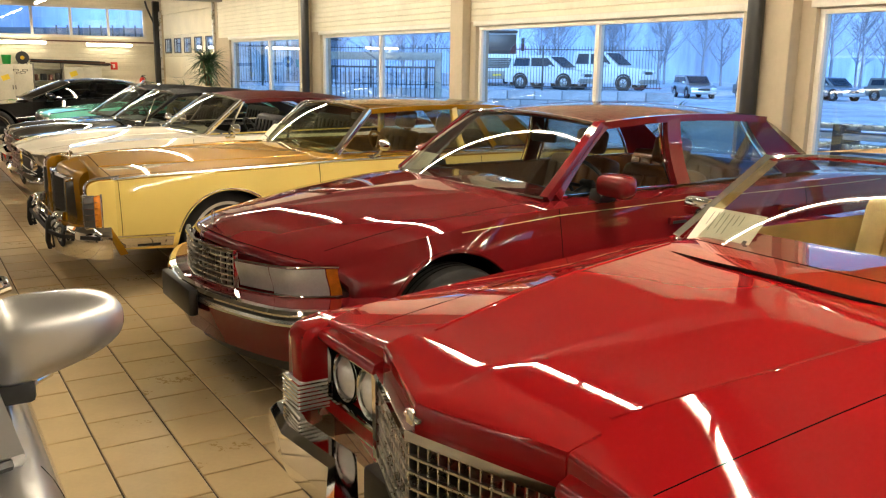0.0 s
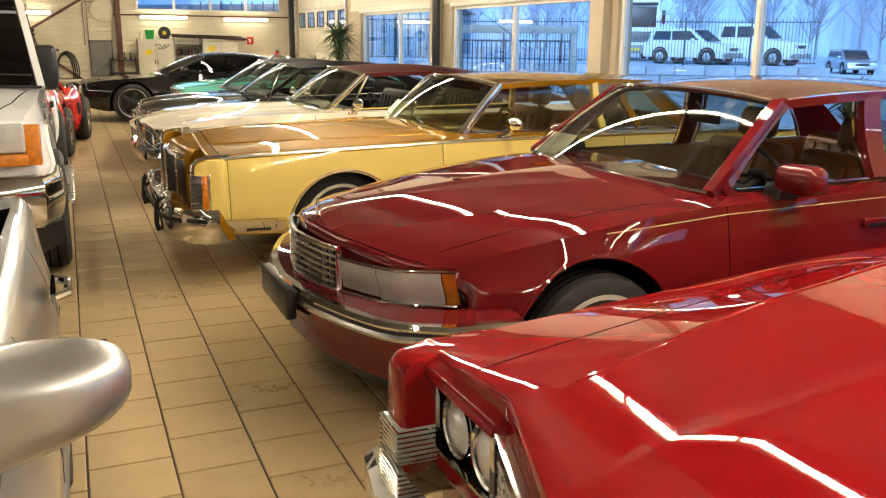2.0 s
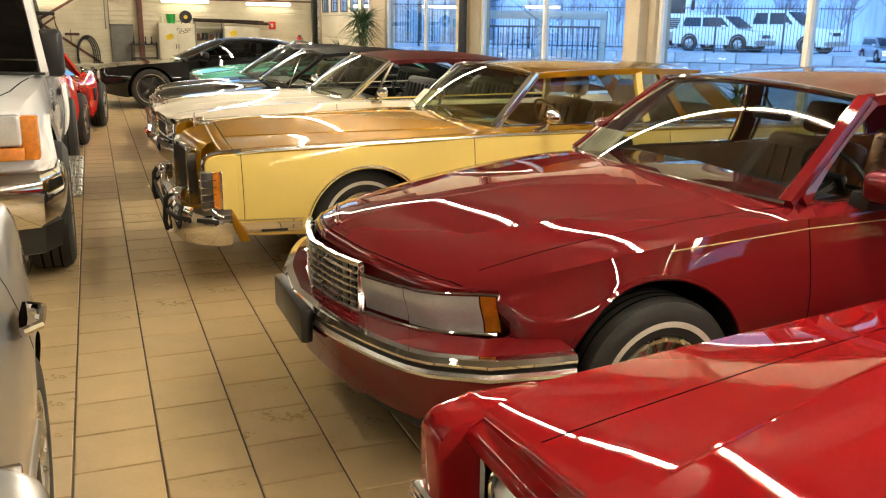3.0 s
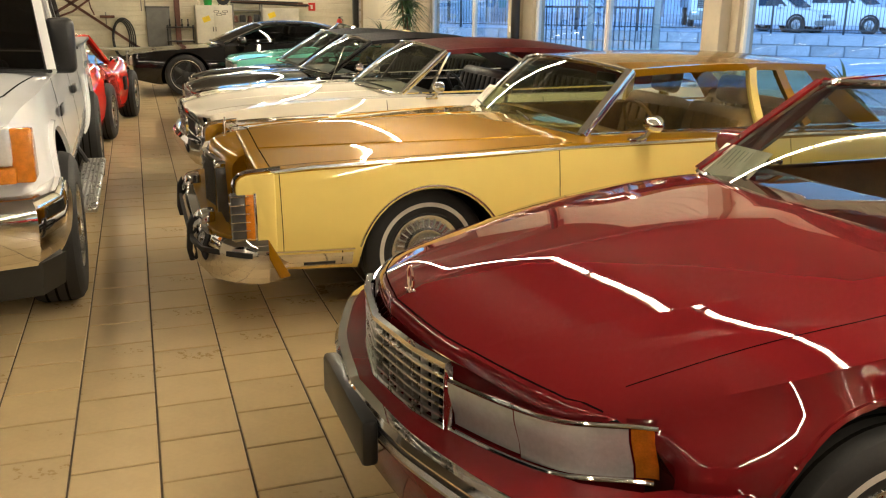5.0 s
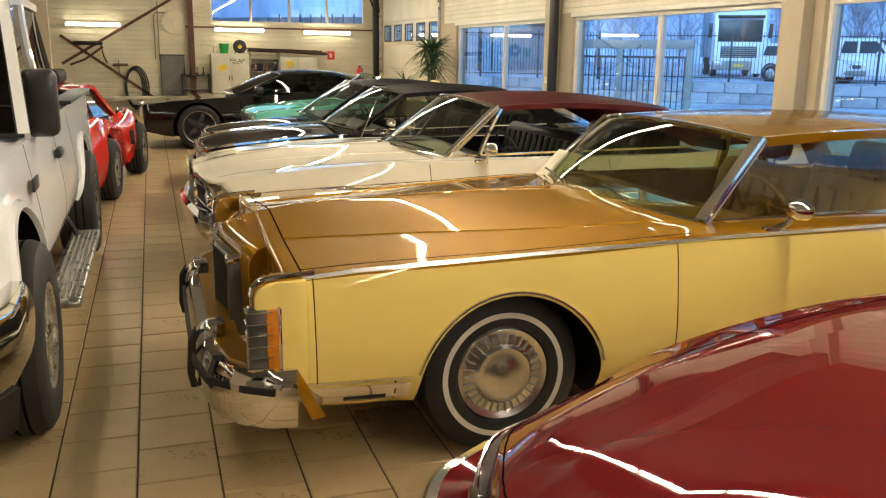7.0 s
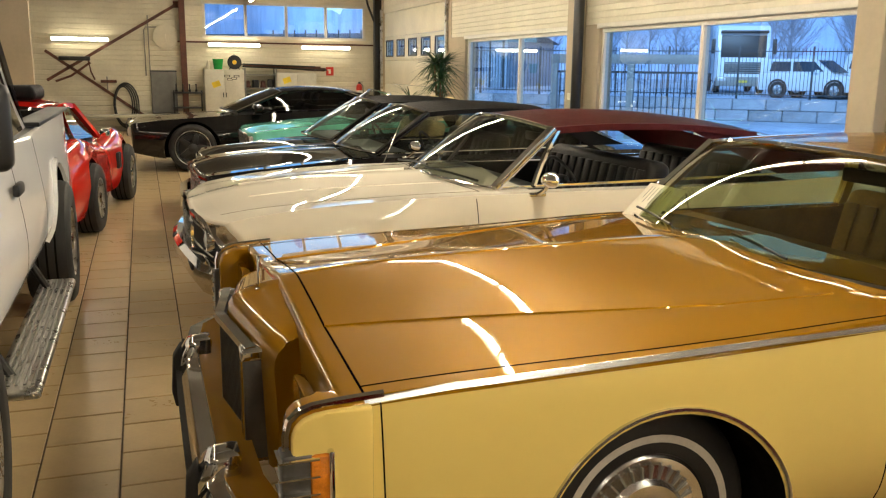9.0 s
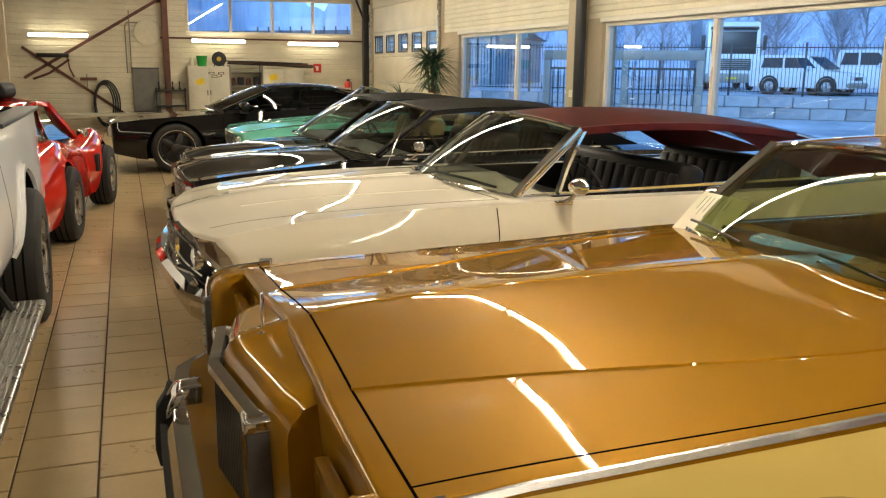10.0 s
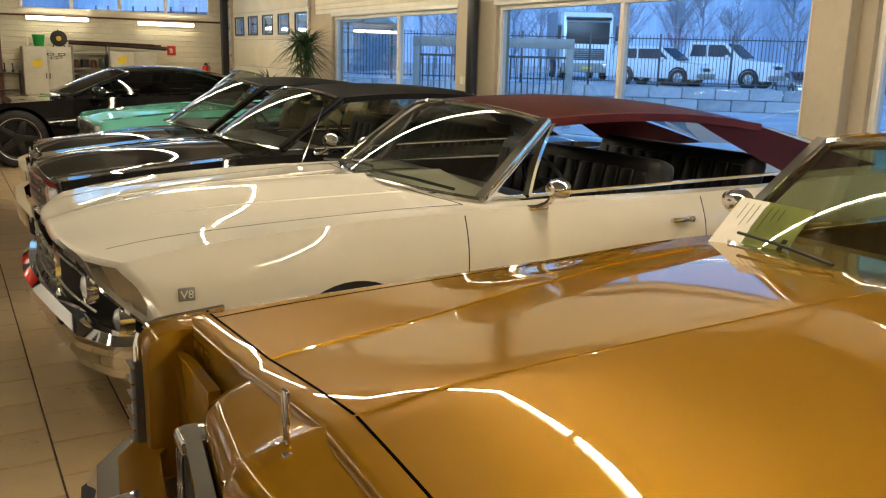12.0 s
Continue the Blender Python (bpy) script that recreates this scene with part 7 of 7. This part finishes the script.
for x in (-.45, .45):
    w = part("wheel", moved(tube([(.30 * math.cos(t), 0, .30 * math.sin(t)) for t in np.linspace(0, 2 * math.pi, 29)], .016, 6), Matrix.Translation((x, 0, .316))), RUBBER, bc)
    for i in range(8):
        t = math.pi * i / 8
        part("spoke", tube([(x - .29 * math.cos(t), 0, .316 - .29 * math.sin(t)), (x + .29 * math.cos(t), 0, .316 + .29 * math.sin(t))], .002, 4), ALU, w)
part("frame", tube([(-.45, 0, .316), (-.05, 0, .30), (-.18, 0, .80), (.32, 0, .78), (-.05, 0, .30)], .015), BLACK, bc)
part("fork", tube([(.45, 0, .316), (.32, 0, .78), (.30, 0, .95)], .014), BLACK, bc)
part("handlebar", tube([(.30, -.28, .97), (.34, 0, .95), (.30, .28, .97)], .012), BLACK, bc)
part("saddle", cuboid(-.30, -.06, -.06, .06, .84, .89, .025), BLACK, bc)
for i, x in enumerate((5.70, 5.82)):
    pl = thing("metal_pole", "thin metal pole leaning on the wall", "pole", "poles", pose(x, BY - .2, 0, -6, 0, 0))
    part("shaft", tube([(0, 0, 0), (0, 0, 1.05)], .016), BEAM, pl)
bxs = thing("storage_box", "pale plastic box on the floor", "box", m=pose(5.95, BY - .4, 0))
part("tub", cuboid(-.25, .25, -.2, .2, 0, .62, .02), CAB, bxs)
part("lid", cuboid(-.26, .26, -.21, .21, .62, .66, .012), PAPER, bxs)
rs = thing("round_sign", "round red white and blue sign on the partition", "sign", m=pose(-2.62, 21.985, 1.95))
part("disc", lathe([(0, -.02), (.42, -.02), (.44, -.01), (.44, .0), (0, .0)], 40), PAPER, rs)
part("red_field", prism([(.40 * math.cos(a), .06 + .34 * math.sin(a)) for a in np.linspace(.05, math.pi - .05, 20)], "y", -.026, -.021), SIGNRED, rs)
part("blue_field", prism([(.40 * math.cos(a), -.06 - .34 * math.sin(a)) for a in np.linspace(.05, math.pi - .05, 20)][::-1], "y", -.026, -.021), material("sign blue", (.01, .05, .30), .4), rs)

# ---- plants ----
LEAF = material("dark green leaf", (.045, .10, .035), .5, 0, .25, 12)
BARK = material("plant stem", (.16, .10, .05), .8, 0, .2, 20)
POT = material("terracotta pot", (.30, .12, .06), .7, 0, .1, 8)


def palm(m, h, heads, spread, seed, n=34):
    r = random.Random(seed)
    p = thing("potted_palm", "potted yucca palm with long narrow leaves", "plant", "plants", m)
    part("pot", lathe([(0, 0), (.13, 0), (.18, .30), (.19, .30), (.19, .33), (.165, .33), (.16, .27), (0, .27)], 24, "z"), POT, p)
    tops = []
    for i in range(heads):
        t = Vector((r.uniform(-.12, .12), r.uniform(-.12, .12), h * r.uniform(.55, 1.0)))
        part("stem", sweep([(0, 0, .25), (t.x * .5, t.y * .4, t.z * .6), t], ring_profile(.025, 7), scale=lambda k: 1.2 - .5 * k), BARK, p)
        tops.append(t)
    for t in tops:
        bm = bmesh.new()
        for i in range(n):
            a, up, ln = r.uniform(0, 6.283), r.uniform(-.5, 1.25), spread * r.uniform(.6, 1.1)
            pts = []
            for k in range(5):
                f = k / 4
                rad = ln * f * math.cos(up * (1 - .25 * f))
                pts.append(t + Vector((rad * math.cos(a), rad * math.sin(a), ln * f * math.sin(up) - .35 * ln * f * f)))
            merge(bm, sweep(pts, [(-.017, 0), (0, -.005), (.017, 0), (0, .002)], scale=lambda k: max(.08, 1.1 - 1.0 * k ** 1.5)))
        part("leaves", bm, LEAF, p, "long narrow dark green leaves")
    return p


palm(pose(6.28, 22.3, 0), 1.05, 2, .62, 2, 44)
palm(pose(6.25, 20.6, 0), 1.75, 5, .66, 5, 60)
palm(pose(6.35, 8.2, 0), 1.20, 2, .42, 9)
palm(pose(6.35, 5.95, 0), 1.15, 2, .36, 11)
notice(pose(2.98, 7.86, .985, 0, 0, 0) @ pose(0, 0, 0, 0, -44, 0) @ pose(0, 0, 0, 0, 0, 180))
notice(pose(2.93, 5.03, .985) @ pose(0, 0, 0, 0, -42, 0) @ pose(0, 0, 0, 0, 0, 180))
notice(pose(2.86, 2.36, .975) @ pose(0, 0, 0, 0, -44, 0) @ pose(0, 0, 0, 0, 0, 180))


# ---- floor tiles ----
PITCH, SIZE = .3085, .3005
def tile_mesh():
    me = bpy.data.meshes.new("tile")
    bm = cuboid(-SIZE / 2, SIZE / 2, -SIZE / 2, SIZE / 2, -.02, 0)
    bmesh.ops.bevel(bm, geom=[e for e in bm.edges if all(v.co.z > -.001 for v in e.verts)], offset=.003, segments=1, affect="EDGES")
    bm.to_mesh(me)
    bm.free()
    me.materials.append(TILE)
    return me
near_tile = tile_mesh()
rest_v, rest_f = [], []
tv = [v.co.copy() for v in near_tile.vertices]
tf = [tuple(p.vertices) for p in near_tile.polygons]
rnd = random.Random(5)
for c in range(-21, 22):
    for r in range(-58, 88):
        x, y = .265 + PITCH * (c + .5), 3.53 + .3085 * (r + .5) + (PITCH / 2 if c % 2 else 0)
        if x > WX - .1 or y > BY - .1 or y < -13.9 or x < -6.3:
            continue
        z = rnd.uniform(-.0008, .0008)
        if -.05 < x < 1.5 and 1.6 < y < 18.0:
            t = new("floor_tile", near_tile)
            t.parent = floor_slab
            t.location = (x, y, z)
        else:
            k = len(rest_v)
            rest_v += [(v.x + x, v.y + y, v.z + z) for v in tv]
            rest_f += [tuple(i + k for i in f) for f in tf]
me = bpy.data.meshes.new("floor_tiles")
me.from_pydata(rest_v, [], rest_f)
me.materials.append(TILE)
rest = new("floor_tiles", me)
rest.parent = floor_slab
tagged(rest, "beige square floor tiles", kind="stuff")
